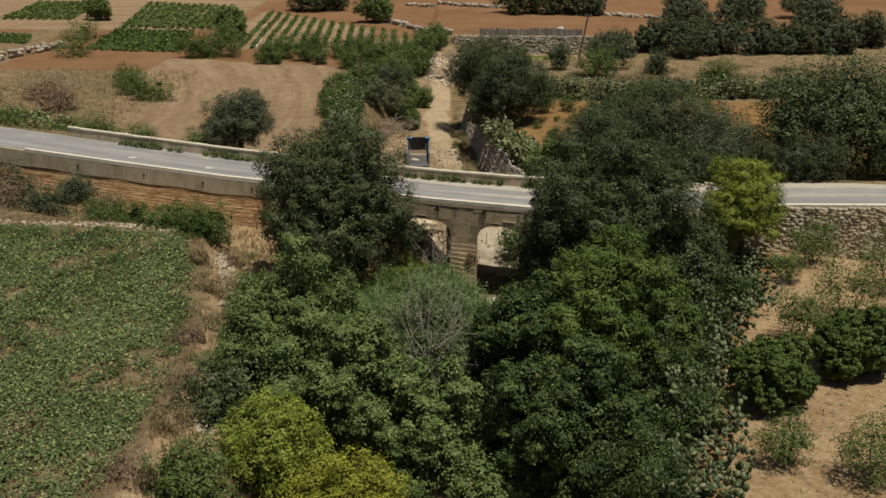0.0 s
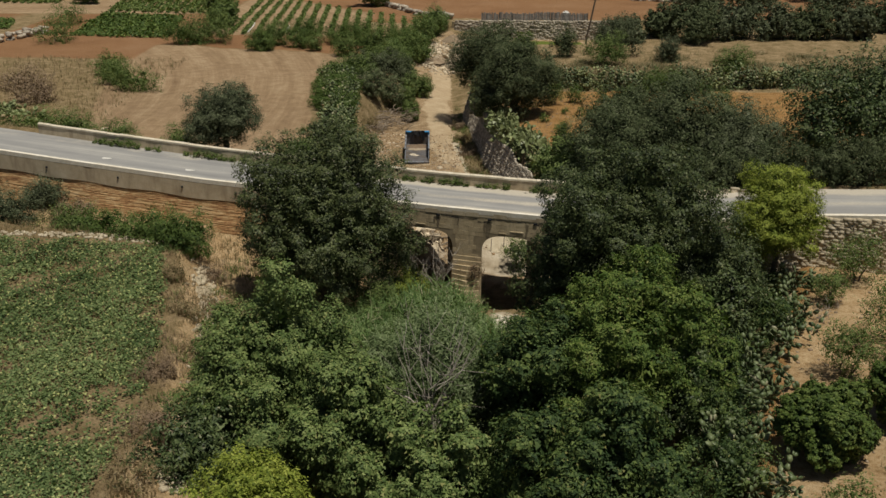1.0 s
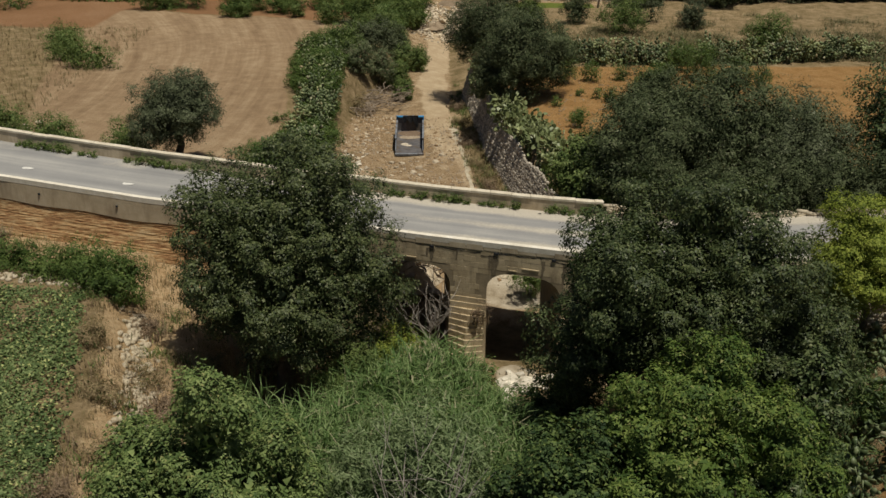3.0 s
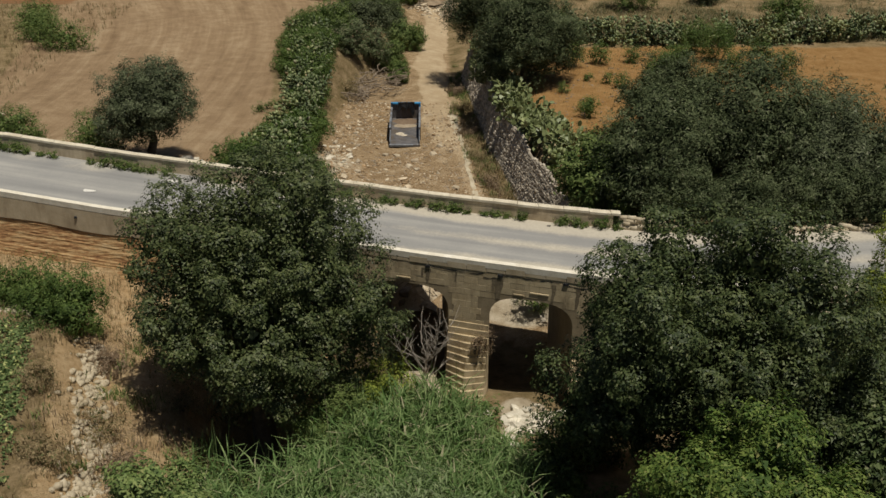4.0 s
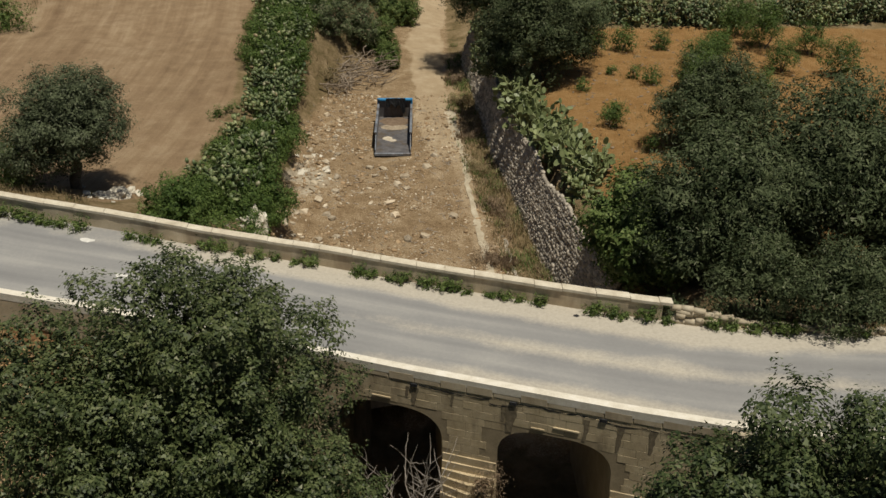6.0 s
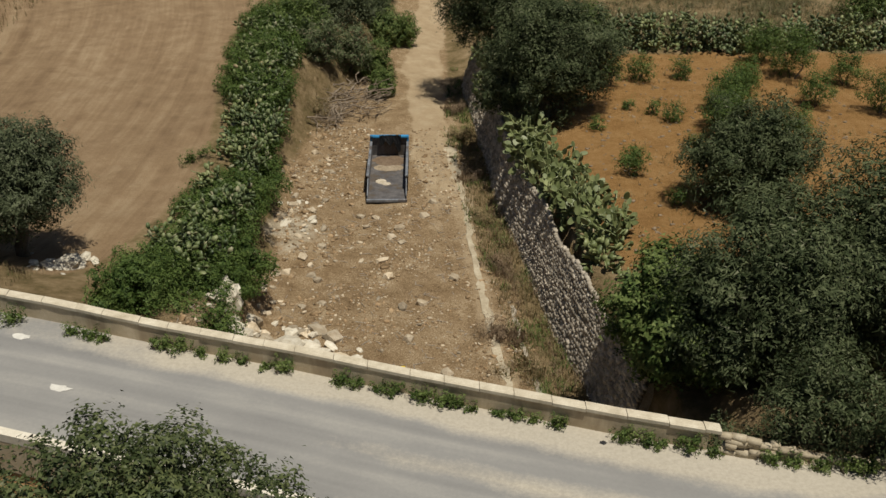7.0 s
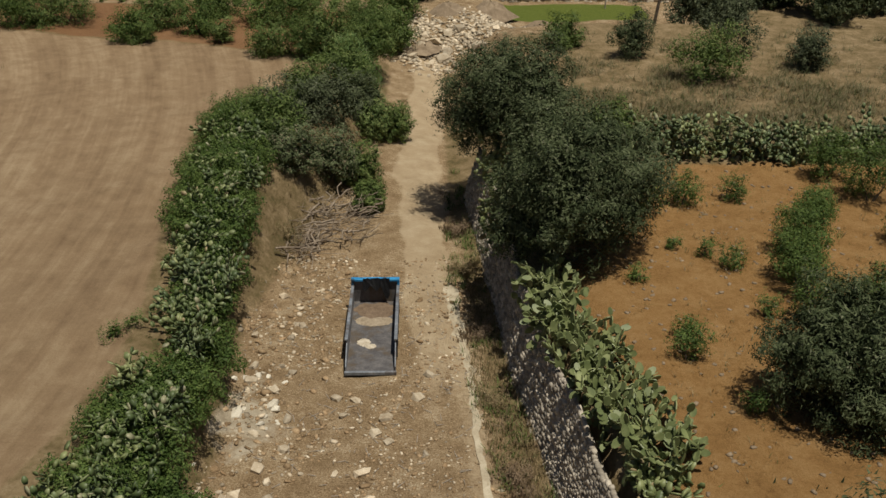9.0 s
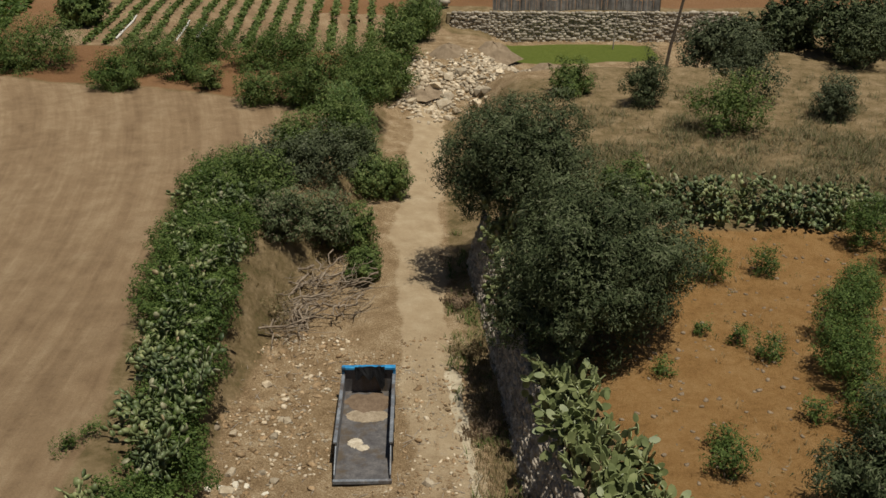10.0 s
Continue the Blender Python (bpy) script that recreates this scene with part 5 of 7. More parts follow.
# hedge on the west bank of the gully: scrub with cactus in it
rng_h = np.random.default_rng(5)
for i, y in enumerate(np.arange(71.0, 112, 1.6)):
    if 84.0 < y < 86.0:
        continue
    west_side = float(np.interp(y, [72, 76, 78, 82, 87.5, 94, 98, 105.6, 110, 112], [-11.9, -12.2, -12.3, -11.9, -11.3, -12.2, -13.0, -13.8, -14.0, -12.4]))
    east_side = float(np.interp(y, [72, 77.6, 84.7, 92, 98.7, 105, 112], [-9.3, -8.4, -7.6, -8.4, -8.3, -8.9, -9.6]))
    w = (east_side - west_side) / 2
    x = (east_side + west_side) / 2
    bush("hedge_bush", "dark green scrub bush in the hedge along the bank", "bush", x + rng_h.uniform(-0.2, 0.2), float(y), (w * rng_h.uniform(0.94, 1.06), 1.35, rng_h.uniform(0.85, 1.3)), HEDGE, int(4300 * w), 0.15, 0.088, 200 + i, "hedge on the west bank", sink=0.4, clump=0.22, n_lobes=13)
for i, (x, y, z) in enumerate(((-11.4, 69.9, 4.8), (-9.7, 70.4, 4.3), (-9.2, 72.3, 4.0), (-9.3, 74.2, 4.0), (-8.8, 76.2, 3.8), (-8.5, 78.4, 3.6), (-8.6, 70.4, 4.0), (-8.3, 72.0, 3.8), (-10.0, 71.6, 4.7))):
    bush("hedge_bush", "low green scrub bush at the hedge's foot", "bush", x, y, (1.45, 1.2, 1.2), HEDGE, 6500, 0.15, 0.088, 240 + i, "hedge on the west bank", sink=0.4, clump=0.22, n_lobes=12, z=z)
for i, (x, y, R, mat) in enumerate(((-9.6, 107.5, (2.2, 1.8, 1.6), SHRUB), (-9.2, 110.5, (2.0, 1.8, 1.5), OLIVE), (-8.6, 115.0, (1.8, 1.6, 1.4), SHRUB), (-8.0, 105.2, (1.6, 1.4, 1.5), WILLOW_DUSTY), (-6.6, 107.6, (2.0, 1.8, 1.5), WILLOW_DUSTY), (-4.3, 105.6, (0.9, 1.1, 0.9), SHRUB), (-4.9, 109.0, (1.2, 1.2, 1.2), SHRUB), (-7.0, 112.5, (2.2, 2.0, 1.6), OLIVE), (-4.6, 116.0, (1.3, 1.6, 1.5), ASH),
                                   (-6.5, 118.5, (1.9, 1.8, 1.8), SHRUB), (-8.5, 125.5, (2.6, 2.2, 2.3), SHRUB), (-5.6, 127.5, (2.4, 2.2, 2.3), SHRUB), (-4.8, 134.5, (2.0, 2.4, 2.0), SHRUB), (-4.0, 140.0, (1.8, 2.2, 2.2), SHRUB), (-3.0, 146.0, (2.2, 2.2, 2.3), SHRUB),
                                   (8.4, 127.6, (1.5, 1.2, 1.3), SHRUB), (13.1, 125.4, (1.35, 1.2, 2.0), OLIVE_DARK), (17.3, 119.6, (3.1, 2.0, 2.1), SHRUB), (19.8, 125.6, (2.4, 2.0, 2.9), OLIVE), (24.7, 122.6, (1.7, 1.3, 1.5), OLIVE), (20.0, 138.6, (2.6, 2.0, 2.5), OLIVE), (29.5, 112.5, (2.6, 2.0, 1.7), SHRUB), (31.0, 134.8, (2.4, 2.0, 2.2), OLIVE_DARK), (9.2, 108.5, (1.5, 1.2, 1.1), SHRUB), (-3.4, 116.6, (1.3, 1.2, 1.2), SHRUB), (-5.6, 116.2, (1.5, 1.3, 1.7), OLIVE_DARK))):
    bush("wild_bush", "wild grey-green bush on dry ground", "bush", x, y, R, mat, 5600 if y < 128 else 3400, 0.2 if y < 128 else 0.28, 0.1 if y < 128 else 0.15, 300 + i, "wild bushes north of the road")
far_row = ((-30.3, 134.6, 3.0), (-33.6, 133.8, 2.4), (-23.6, 129.2, 1.7), (-22.4, 133.9, 2.5), (-19.0, 131.5, 1.7), (-18.8, 137.0, 2.2), (-16.7, 129.0, 0.9), (-14.2, 134.6, 2.0), (-11.6, 135.4, 2.2), (-12.6, 126.0, 1.7), (-9.7, 125.6, 2.0), (-6.4, 126.6, 2.2), (-6.4, 133.8, 2.2), (-4.3, 136.0, 1.9), (-2.6, 146.6, 2.0), (-22.4, 129.0, 0.7))
for i, (x, y, r) in enumerate(far_row):
    bush("fruit_bush", "round dark fruit bush at the field's end", "bush", x, y, (r, r * 0.85, 0.5 + 0.52 * r), HEDGE if i % 3 else SHRUB, int(3300 * r), 0.19, 0.09, 340 + i, "row of fruit bushes", sink=0.3, spiky=0.8)

# far trees and bushes between the upper fields
for i, (x, y, h, r, mat) in enumerate(((-27.0, 192.0, 6.0, 4.6, CAROB), (-22.5, 193, 5.4, 4, CAROB), (-13.2, 173.8, 5.2, 3.4, SHRUB), (12.0, 184.0, 6.0, 5.0, CAROB), (18.5, 183.0, 6.2, 4.6, CAROB), (24.0, 181.5, 5.2, 3.6, OLIVE), (-60.3, 175.6, 4.0, 2.4, SHRUB),
                                      (-35.5, 164.0, 3.5, 2.6, SHRUB), (-33.5, 156.0, 3.0, 2.2, SHRUB), (-32.0, 149.0, 3.2, 2.2, SHRUB), (27.5, 142.0, 4.4, 2.8, OLIVE_DARK), (31.5, 138.5, 5.2, 3.6, OLIVE_DARK), (36.5, 140.0, 5.0, 3.8, OLIVE), (41.5, 140.5, 5.2, 4.0, OLIVE), (47.0, 141.0, 4.8, 3.4, OLIVE_DARK), (52.5, 141.0, 4.6, 3.0, OLIVE), (59.0, 148.0, 5.0, 4.4, OLIVE_DARK), (37.0, 160.0, 5.2, 4.2, OLIVE), (46.0, 165.0, 5.6, 4.6, OLIVE), (56.0, 158.0, 5.6, 4.6, OLIVE), (60.0, 178.0, 5.6, 4.6, OLIVE), (22.0, 138.5, 4.6, 3.0, OLIVE), (40.0, 180.0, 5.2, 4.2, OLIVE), (52.0, 185.0, 5.2, 4.2, OLIVE))):
    bush("field_tree", "dark rounded tree between far terraced fields", "tree", x, y, (r, r * 0.85, h / 2), mat, 5200, 0.44, 0.27, 400 + i, "trees between the far fields", clump=0.3)
# clipped-looking round bushes and young fruit trees in the near orchard
for i, (x, y, R) in enumerate(((12.9, 36.2, (1.9, 1.6, 1.45)), (17.1, 38.6, (1.9, 1.6, 1.5)))):
    bush("round_bush", "dense dark rounded evergreen bush on orange soil", "bush", x, y, R, TOPIARY, 46000, 0.12, 0.13, 440 + i, "round bushes in the near orchard", sink=0.12, clump=0.13, n_lobes=9, lump=0.46, deep=0.1, spiky=0.12)
for i, (x, y, s) in enumerate(((11.8, 31.5, 1.0), (15.8, 42.2, 1.2), (18.9, 44.8, 1.75), (14.5, 30.4, 1.3), (19.9, 52.2, 1.3), (22.5, 48.5, 1.6), (21.0, 42.5, 1.4), (17.6, 49.6, 0.8))):
    bush("fruit_sapling", "young citrus tree on dry orange soil", "tree", x, y, (0.95 * s, 0.9 * s, 1.0 * s), SHRUB, int(2600 * s), 0.14, 0.08, 450 + i, "young trees in the near orchard", sink=0.0, spiky=1.8, n_lobes=8, lump=0.32, clump=0.15, core=0.04)
# young fruit trees beyond the gully wall
for i, (x, y, s) in enumerate(((11.3, 99.4, 1.0), (9.6, 98.4, 1.0), (14.2, 100.2, 0.75), (19.2, 102.9, 1.2), (16.8, 97.4, 0.95), (16.0, 95.6, 1.15), (15.4, 93.7, 1.2), (14.8, 92.0, 1.1), (14.3, 90.4, 1.1), (13.8, 88.6, 1.1), (20.3, 99.5, 1.3), (20.6, 95.5, 1.2), (15.6, 87.0, 1.0), (23.4, 99.0, 1.2), (8.6, 85.5, 0.6), (12.2, 88.9, 0.4), (23.6, 94.0, 1.2), (17.4, 89.0, 1.1), (10.2, 94.6, 0.25), (11.9, 92.8, 0.45), (9.9, 82.2, 0.45), (11.2, 93.9, 0.3), (9.2, 87.2, 0.5), (8.2, 91.6, 0.3))):
    x, y, s = x + 0.35 * math.sin(i * 5.1), y + 0.3 * math.sin(i * 3.3), s * (0.85 + 0.3 * math.sin(i * 7.7) ** 2)
    bush("fruit_sapling", "young green fruit tree on orange soil", "tree", x, y, (0.9 * s, 0.9 * s, 0.95 * s), HEDGE, int(2900 * s * s + 200), 0.15, 0.07, 470 + i, "young trees east of the gully", sink=0.05, spiky=2.2, n_lobes=7, lump=0.3, clump=0.13, core=0.03)
# scrub below the road and along the crop field
for i, (x, y, R, mat) in enumerate(((-14.4, 57.6, (1.5, 1.2, 1.1), HEDGE), (-16.0, 58.6, (1.6, 1.1, 1.0), HEDGE), (-17.8, 59.4, (1.8, 1.1, 1.0), HEDGE), (-20.0, 60.0, (1.9, 1.1, 0.95), HEDGE), (-22.0, 60.8, (1.7, 1.0, 0.8), SHRUB), (-26.6, 62.8, (2.0, 1.3, 1.0), OLIVE), (-25.5, 66.0, (1.6, 0.9, 0.9), OLIVE), (-30.0, 64.5, (2.2, 1.5, 1.0), RUST_GRASS), (-30.5, 66.6, (2.4, 1.2, 1.5), OLIVE), (-33.5, 67.6, (2.0, 1.2, 1.4), RUST_GRASS), (-22.5, 63.0, (1.5, 1.0, 0.7), RUST_GRASS),
                                   (-24.5, 77.5, (2.2, 1.2, 0.9), SHRUB), (-28.5, 79.0, (2.0, 1.4, 1.1), SHRUB), (-33.0, 84.0, (2.4, 1.8, 1.2), SHRUB), (-37.0, 83.0, (2.4, 1.8, 1.0), SHRUB), (-31.0, 104.0, (2.6, 1.6, 1.2), SHRUB), (-34.0, 107.0, (2.4, 1.6, 1.2), SHRUB), (-38.5, 98.0, (3.0, 2.0, 1.0), RUST_GRASS), (-42.0, 104.0, (3.0, 2.0, 1.1), RUST_GRASS), (-46.0, 96.0, (3.0, 2.0, 1.2), SHRUB), (-36.0, 112.0, (2.5, 1.6, 1.2), SHRUB), (-50.0, 134.0, (2.6, 4.0, 1.6), SHRUB), (-54.0, 150.0, (2.6, 4.0, 1.6), SHRUB))):
    bush("scrub_bush", "low dry-country scrub bush", "bush", x, y, R, mat, 5600 if y < 80 else 3000, 0.18 if y < 80 else 0.23, 0.075 if y < 80 else 0.1, 500 + i, "scrub along field edges", sink=0.3, spiky=0.8)


for i, (x, y, r, h) in enumerate(((-13.0, 56.5, 0.9, 0.6), (-11.8, 52.0, 1.0, 0.6), (-10.6, 50.0, 1.0, 0.7), (-11.4, 46.0, 1.0, 0.7), (-12.2, 43.0, 0.9, 0.6), (-10.0, 55.0, 0.9, 0.6), (-9.8, 44.8, 0.9, 0.7), (-12.6, 49.2, 0.8, 0.5), (-11.2, 39.0, 0.9, 0.7), (-11.0, 35.4, 1.1, 0.9), (-11.6, 31.8, 1.2, 0.9), (-14.0, 52.8, 0.8, 0.5), (2.3, 77.0, 0.5, 0.4), (3.2, 74.5, 0.6, 0.4), (2.4, 83.0, 0.5, 0.4), (1.9, 88.0, 0.5, 0.45), (1.6, 93.0, 0.6, 0.5), (0.9, 99.0, 0.6, 0.6), (0.6, 103.5, 0.6, 0.6), (-7.9, 100.8, 0.7, 0.4))):
    bush("dry_scrub", "brittle brown dry scrub on the bank", "bush", x, y, (r * 1.1, r * 1.2, h * 0.55), (RUST_GRASS, DRY)[i % 2], 2600, 0.14, 0.03, 560 + i, "dry scrub on the banks", sink=0.3, spiky=1.0, n_lobes=6)
for i, x in enumerate(np.arange(8.5, 24, 1.8)):
    y = float(parapet_line(x)) + (1.0 if i < 3 else 1.5) + 0.4 * math.sin(i * 2.3)
    bush("roadside_bush", "dark scrub bush leaning over the road's edge", "bush", float(x), y, (1.6, 1.2, 1.5), OLIVE_DARK, 6500, 0.18, 0.07, 600 + i, "scrub east along the road", sink=0.3)


# ---- prickly pear ----
def pad_mesh(n=8):
    bm = bmesh.new()
    rings = []
    for w, k in ((-0.04, 0.94), (0.04, 0.94)):
        rings.append([bm.verts.new((0.30 * k * math.cos(a) * (1.0 - 0.12 * math.sin(a)), w, 0.46 + 0.46 * k * math.sin(a))) for a in [j * math.tau / n for j in range(n)]])
    for a, b in zip(rings, rings[1:]):
        for j in range(n):
            bm.faces.new((a[j], a[(j + 1) % n], b[(j + 1) % n], b[j]))
    bm.faces.new(rings[0][::-1])
    bm.faces.new(rings[-1])
    return bm_mesh("pad", bm, PAD)


def pad_mesh_simple():
    """Triangulated, for joining."""
    bm = bmesh.new()
    bm.from_mesh(pad_mesh(6))
    bmesh.ops.triangulate(bm, faces=bm.faces)
    return bm_mesh("pad_tri", bm, PAD)


PAD_MESH = pad_mesh()
PAD_TRI = pad_mesh_simple()


def pads_of(rng, n, spread_xy, height, size=1.0):
    """Poses of pads growing one on another."""
    out, tips = [], []
    for k in range(max(4, n // 12)):
        m = pose(rng.uniform(-1, 1) * spread_xy[0], rng.uniform(-1, 1) * spread_xy[1], -0.1, rng.uniform(-16, 16), rng.uniform(-16, 16), rng.uniform(0, 180))
        s = size * rng.uniform(0.9, 1.25)
        out.append(m @ Matrix.Diagonal((s, s, s, 1)))
        tips.append((m, s))
    tries = 0
    while len(out) < n and tries < n * 60:
        tries += 1
        # young pads sit on the newest ones, so that the stand grows up and out
        m, s = tips[-1 - rng.randrange(min(len(tips), 28))] if rng.random() < 0.6 else tips[rng.randrange(len(tips))]
        a = rng.gauss(0, 32)
        q = m @ pose(0, 0, 0.46 * s) @ pose(0, 0, 0, 0, a, 0) @ pose(0, 0, 0.42 * s) @ pose(0, 0, 0, rng.uniform(-28, 28), 0, rng.uniform(-70, 70))
        p = q.translation
        if p.z > height * rng.uniform(0.75, 1.0) - 0.3 or p.z < 0.0 or abs(p.x) > spread_xy[0] + 0.4 or abs(p.y) > spread_xy[1] + 0.4:
            continue
        s2 = size * rng.uniform(0.75, 1.15)
        out.append(q @ Matrix.Diagonal((s2, s2, s2, 1)))
        tips.append((q, s2))
    return out


def cactus(x, y, n, spread_xy, height, seed, label, group, separate=False, z=None, size=0.62, skin=None):
    skin = skin or PAD
    rng = random.Random(seed)
    z = gz(x, y) - 0.05 if z is None else z
    t = thing("prickly_pear", x, y, z, label, "cactus", group)
    mats = pads_of(rng, n, spread_xy, height, size)
    if separate:
        for m in mats:
            part("pad", PAD_MESH, t, m=m)
    else:
        part("growth", joined("growth", [PAD_TRI], mats, skin), t)["kind"] = "stuff"
    return t


WALL_CACTUS = "pale green prickly pear with broad pads on the stone wall"
for i, (x, y, n, sp, h, sep) in enumerate(((4.0, 90.2, 290, (0.9, 1.0), 2.2, True), (4.5, 88.4, 290, (0.9, 1.0), 2.0, True), (5.1, 86.4, 290, (1.0, 1.0), 1.9, True), (5.8, 84.2, 290, (1.0, 1.1), 1.9, True), (6.2, 82.0, 290, (1.0, 1.2), 2.1, True), (6.5, 80.0, 290, (1.0, 1.1), 2.1, True), (6.9, 78.4, 190, (0.8, 0.8), 1.4, False), (8.0, 75.8, 80, (0.8, 0.6), 1.0, False), (2.7, 103.2, 170, (0.7, 1.4), 3.2, False), (2.75, 97.2, 280, (0.7, 0.8), 5.4, False))):
    cactus(x, y, n, sp, h, 700 + i, WALL_CACTUS, "prickly pears on the gully wall", sep, z=4.55, size=0.45)
for i, x in enumerate(np.arange(10.2, 37, 1.9)):
    y = float(np.interp(x, [10, 12, 18, 25, 39], [106.8, 106.1, 105.3, 106.0, 108.8]))
    cactus(float(x), float(y), 330, (1.15, 0.75), 2.7 if i % 3 else 3.1, 720 + i, "tall prickly pear in a grey-green hedge", "prickly pear hedge", size=0.4, skin=(PAD_GREEN, PAD_SHADED, PAD)[i % 3])
for i, y in enumerate(np.arange(75.5, 109, 1.5)):
    if 84.0 < y < 86.0:
        continue
    x = float(np.interp(y, [74, 78, 84, 90, 97, 103, 109], [-10.6, -10.3, -9.7, -10.1, -10.7, -11.4, -12.2]))
    cactus(x + 0.55 * math.sin(i * 2.1) + 0.35, float(y), 260 if y < 83 or 88 < y < 93 else 130, (0.9, 0.85), 1.9, 760 + i, "prickly pear pushing out of the green bank hedge", "prickly pears on the west bank", z=gz(x, float(y)) + 0.7, size=0.36, skin=(PAD_GREEN, PAD_SHADED, PAD)[i % 3])
for i, y in enumerate(np.arange(29.0, 53, 1.25)):
    x = float(orchard_edge(y)) - (0.5, 2.0)[i % 2] + 0.5 * math.sin(i * 1.9)
    cactus(x, float(y), 150, (1.1, 1.1), 2.1 + 0.5 * math.sin(i * 2.7), 790 + i, "tall dusty prickly pear along the orchard's edge", "prickly pears by the near orchard", size=0.36, z=gz(x, float(y)) - 0.2, skin=PAD_SHADED)
    if i % 2 == 0:
        bush("thicket_bush", "green bush among the prickly pears", "bush", x - 1.2 + 0.8 * math.sin(i * 2.3), float(y) + 1.0, (1.1, 1.0, 1.1 + 0.3 * math.sin(i * 1.3)), ASH_DARK, 4500, 0.14, 0.08, 830 + i, "bushes among the prickly pears", z=gz(x - 1.2, float(y)), spiky=0.6)
for i, (x, y) in enumerate(((-40.0, 93.0), (-43.0, 94.0), (-36.5, 90.5), (-46.5, 95.0))):
    cactus(x, y, 70, (1.6, 1.0), 1.2, 810 + i, "low prickly pear patch beside the field", "prickly pear patch", size=0.6)


# ---- reeds, grass, crops: stuff ----
def blades(c, height, width, lean, rng, segs=2):
    """Arching blades rooted at c: strips of quads as an (n*4, 3) array."""
    n = len(c)
    a = rng.uniform(0, math.tau, n)
    d = np.stack([np.cos(a), np.sin(a), np.zeros(n)], 1)
    side = np.stack([-np.sin(a), np.cos(a), np.zeros(n)], 1)
    h = (height * rng.uniform(0.6, 1.25, n))[:, None]
    w = (width * rng.uniform(0.7, 1.3, n))[:, None]
    ln = (lean * rng.uniform(0.4, 1.4, n))[:, None]
    rows = []
    for k in range(segs + 1):
        t = k / segs
        p = c + d * ln * h * t ** 2 + np.array([0, 0, 1.0]) * h * (t - 0.35 * ln * t ** 2)
        ww = w * (1 - t) ** 0.7 * 0.5 + 0.002
        rows.append((p - side * ww, p + side * ww))
    q = [np.stack([rows[k][0], rows[k][1], rows[k + 1][1], rows[k + 1][0]], 1) for k in range(segs)]
    return np.concatenate(q).reshape(-1, 3)


def stuff(name, label, category, v, mat, per=4):
    return tagged(new(name, quads_mesh(name, v, mat, per)), label, category, kind="stuff")


def scatter(n, box, rng, keep=None):
    x = rng.uniform(box[0], box[1], n)
    y = rng.uniform(box[2], box[3], n)
    if keep is not None:
        k = keep(x, y)
        x, y = x[k], y[k]
    return np.stack([x, y, ground_z(x, y)], 1)


RG = np.random.default_rng(77)


def reed_bed(cx, cy, rx, ry, n, h, seed, base=None):
    """Canes with long leaves leaving them all the way up."""
    rng = np.random.default_rng(seed)
    a = rng.uniform(0, math.tau, n)
    r = np.sqrt(rng.uniform(0, 1, n))
    x, y = cx + rx * r * np.cos(a), cy + ry * r * np.sin(a)
    z = ground_z(x, y) if base is None else np.full(n, base)
    hh = h * rng.uniform(0.65, 1.1, n) * (1 - 0.25 * r)
    per = 11
    k = np.repeat(np.arange(n), per)
    t = rng.uniform(0.25, 1.0, n * per)
    lean = rng.normal(size=(n, 2)) * 0.12
    c = np.stack([x[k] + lean[k, 0] * t * hh[k], y[k] + lean[k, 1] * t * hh[k], z[k] + t * hh[k]], 1)
    lv = blades(c, 0.7, 0.06, 1.1, rng, 2)
    canes = np.stack([x, y, z], 1)
    st = blades(canes, 0.95 * h, 0.035, 0.12, rng, 2)
    return np.concatenate([lv, st])


stuff("reed_bed", "tall green giant reeds in front of the bridge arches", "reeds", np.concatenate([
    reed_bed(-1.6, 50.9, 3.2, 3.3, 1000, 3.9, 1), reed_bed(-0.7, 53.6, 1.9, 1.5, 420, 3.7, 4), reed_bed(-4.6, 46.8, 3.0, 2.8, 800, 4.4, 2), reed_bed(-0.4, 47.0, 3.2, 2.8, 900, 4.2, 3), reed_bed(-1.6, 43.6, 2.6, 2.4, 500, 4.6, 9), reed_bed(2.0, 51.5, 1.0, 2.0, 160, 2.4, 8)]), REED)
stuff("reed_bed", "small clump of reeds beside the track", "reeds", np.concatenate([reed_bed(-6.0, 121.0, 1.4, 1.2, 160, 2.6, 5), reed_bed(-2.2, 150.0, 1.6, 1.4, 120, 3.0, 6)]), REED)


def crop_field():
    rng = np.random.default_rng(9)
    inside = lambda x, y: (x < crop_edge(y) - 0.4) & (x > -46) & (y < np.interp(x, [-30, -16], [58.5, 57.0])) & (fbm(x, y, 3.1, 1.0) + 0.45 * fbm(x, y, 1.0, 5.0) + 0.5 * rng.normal(size=len(x)) > -0.72)
    c = scatter(52000, (-36, -11, 26, 59), rng, inside)
    k = np.repeat(np.arange(len(c)), 5)
    p = c[k] + rng.normal(size=(len(k), 3)) * np.array([0.13, 0.13, 0.06]) + np.array([0, 0, 0.18])
    nrm = unit(rng.normal(size=(len(k), 3)) * 0.5 + np.array([0, 0, 1.0]))
    return leaf_tris(p, nrm, 0.115, 0.09, rng)


stuff("crop_field", "dense low field of sprawling green crop", "crops", crop_field(), CROP, 3)


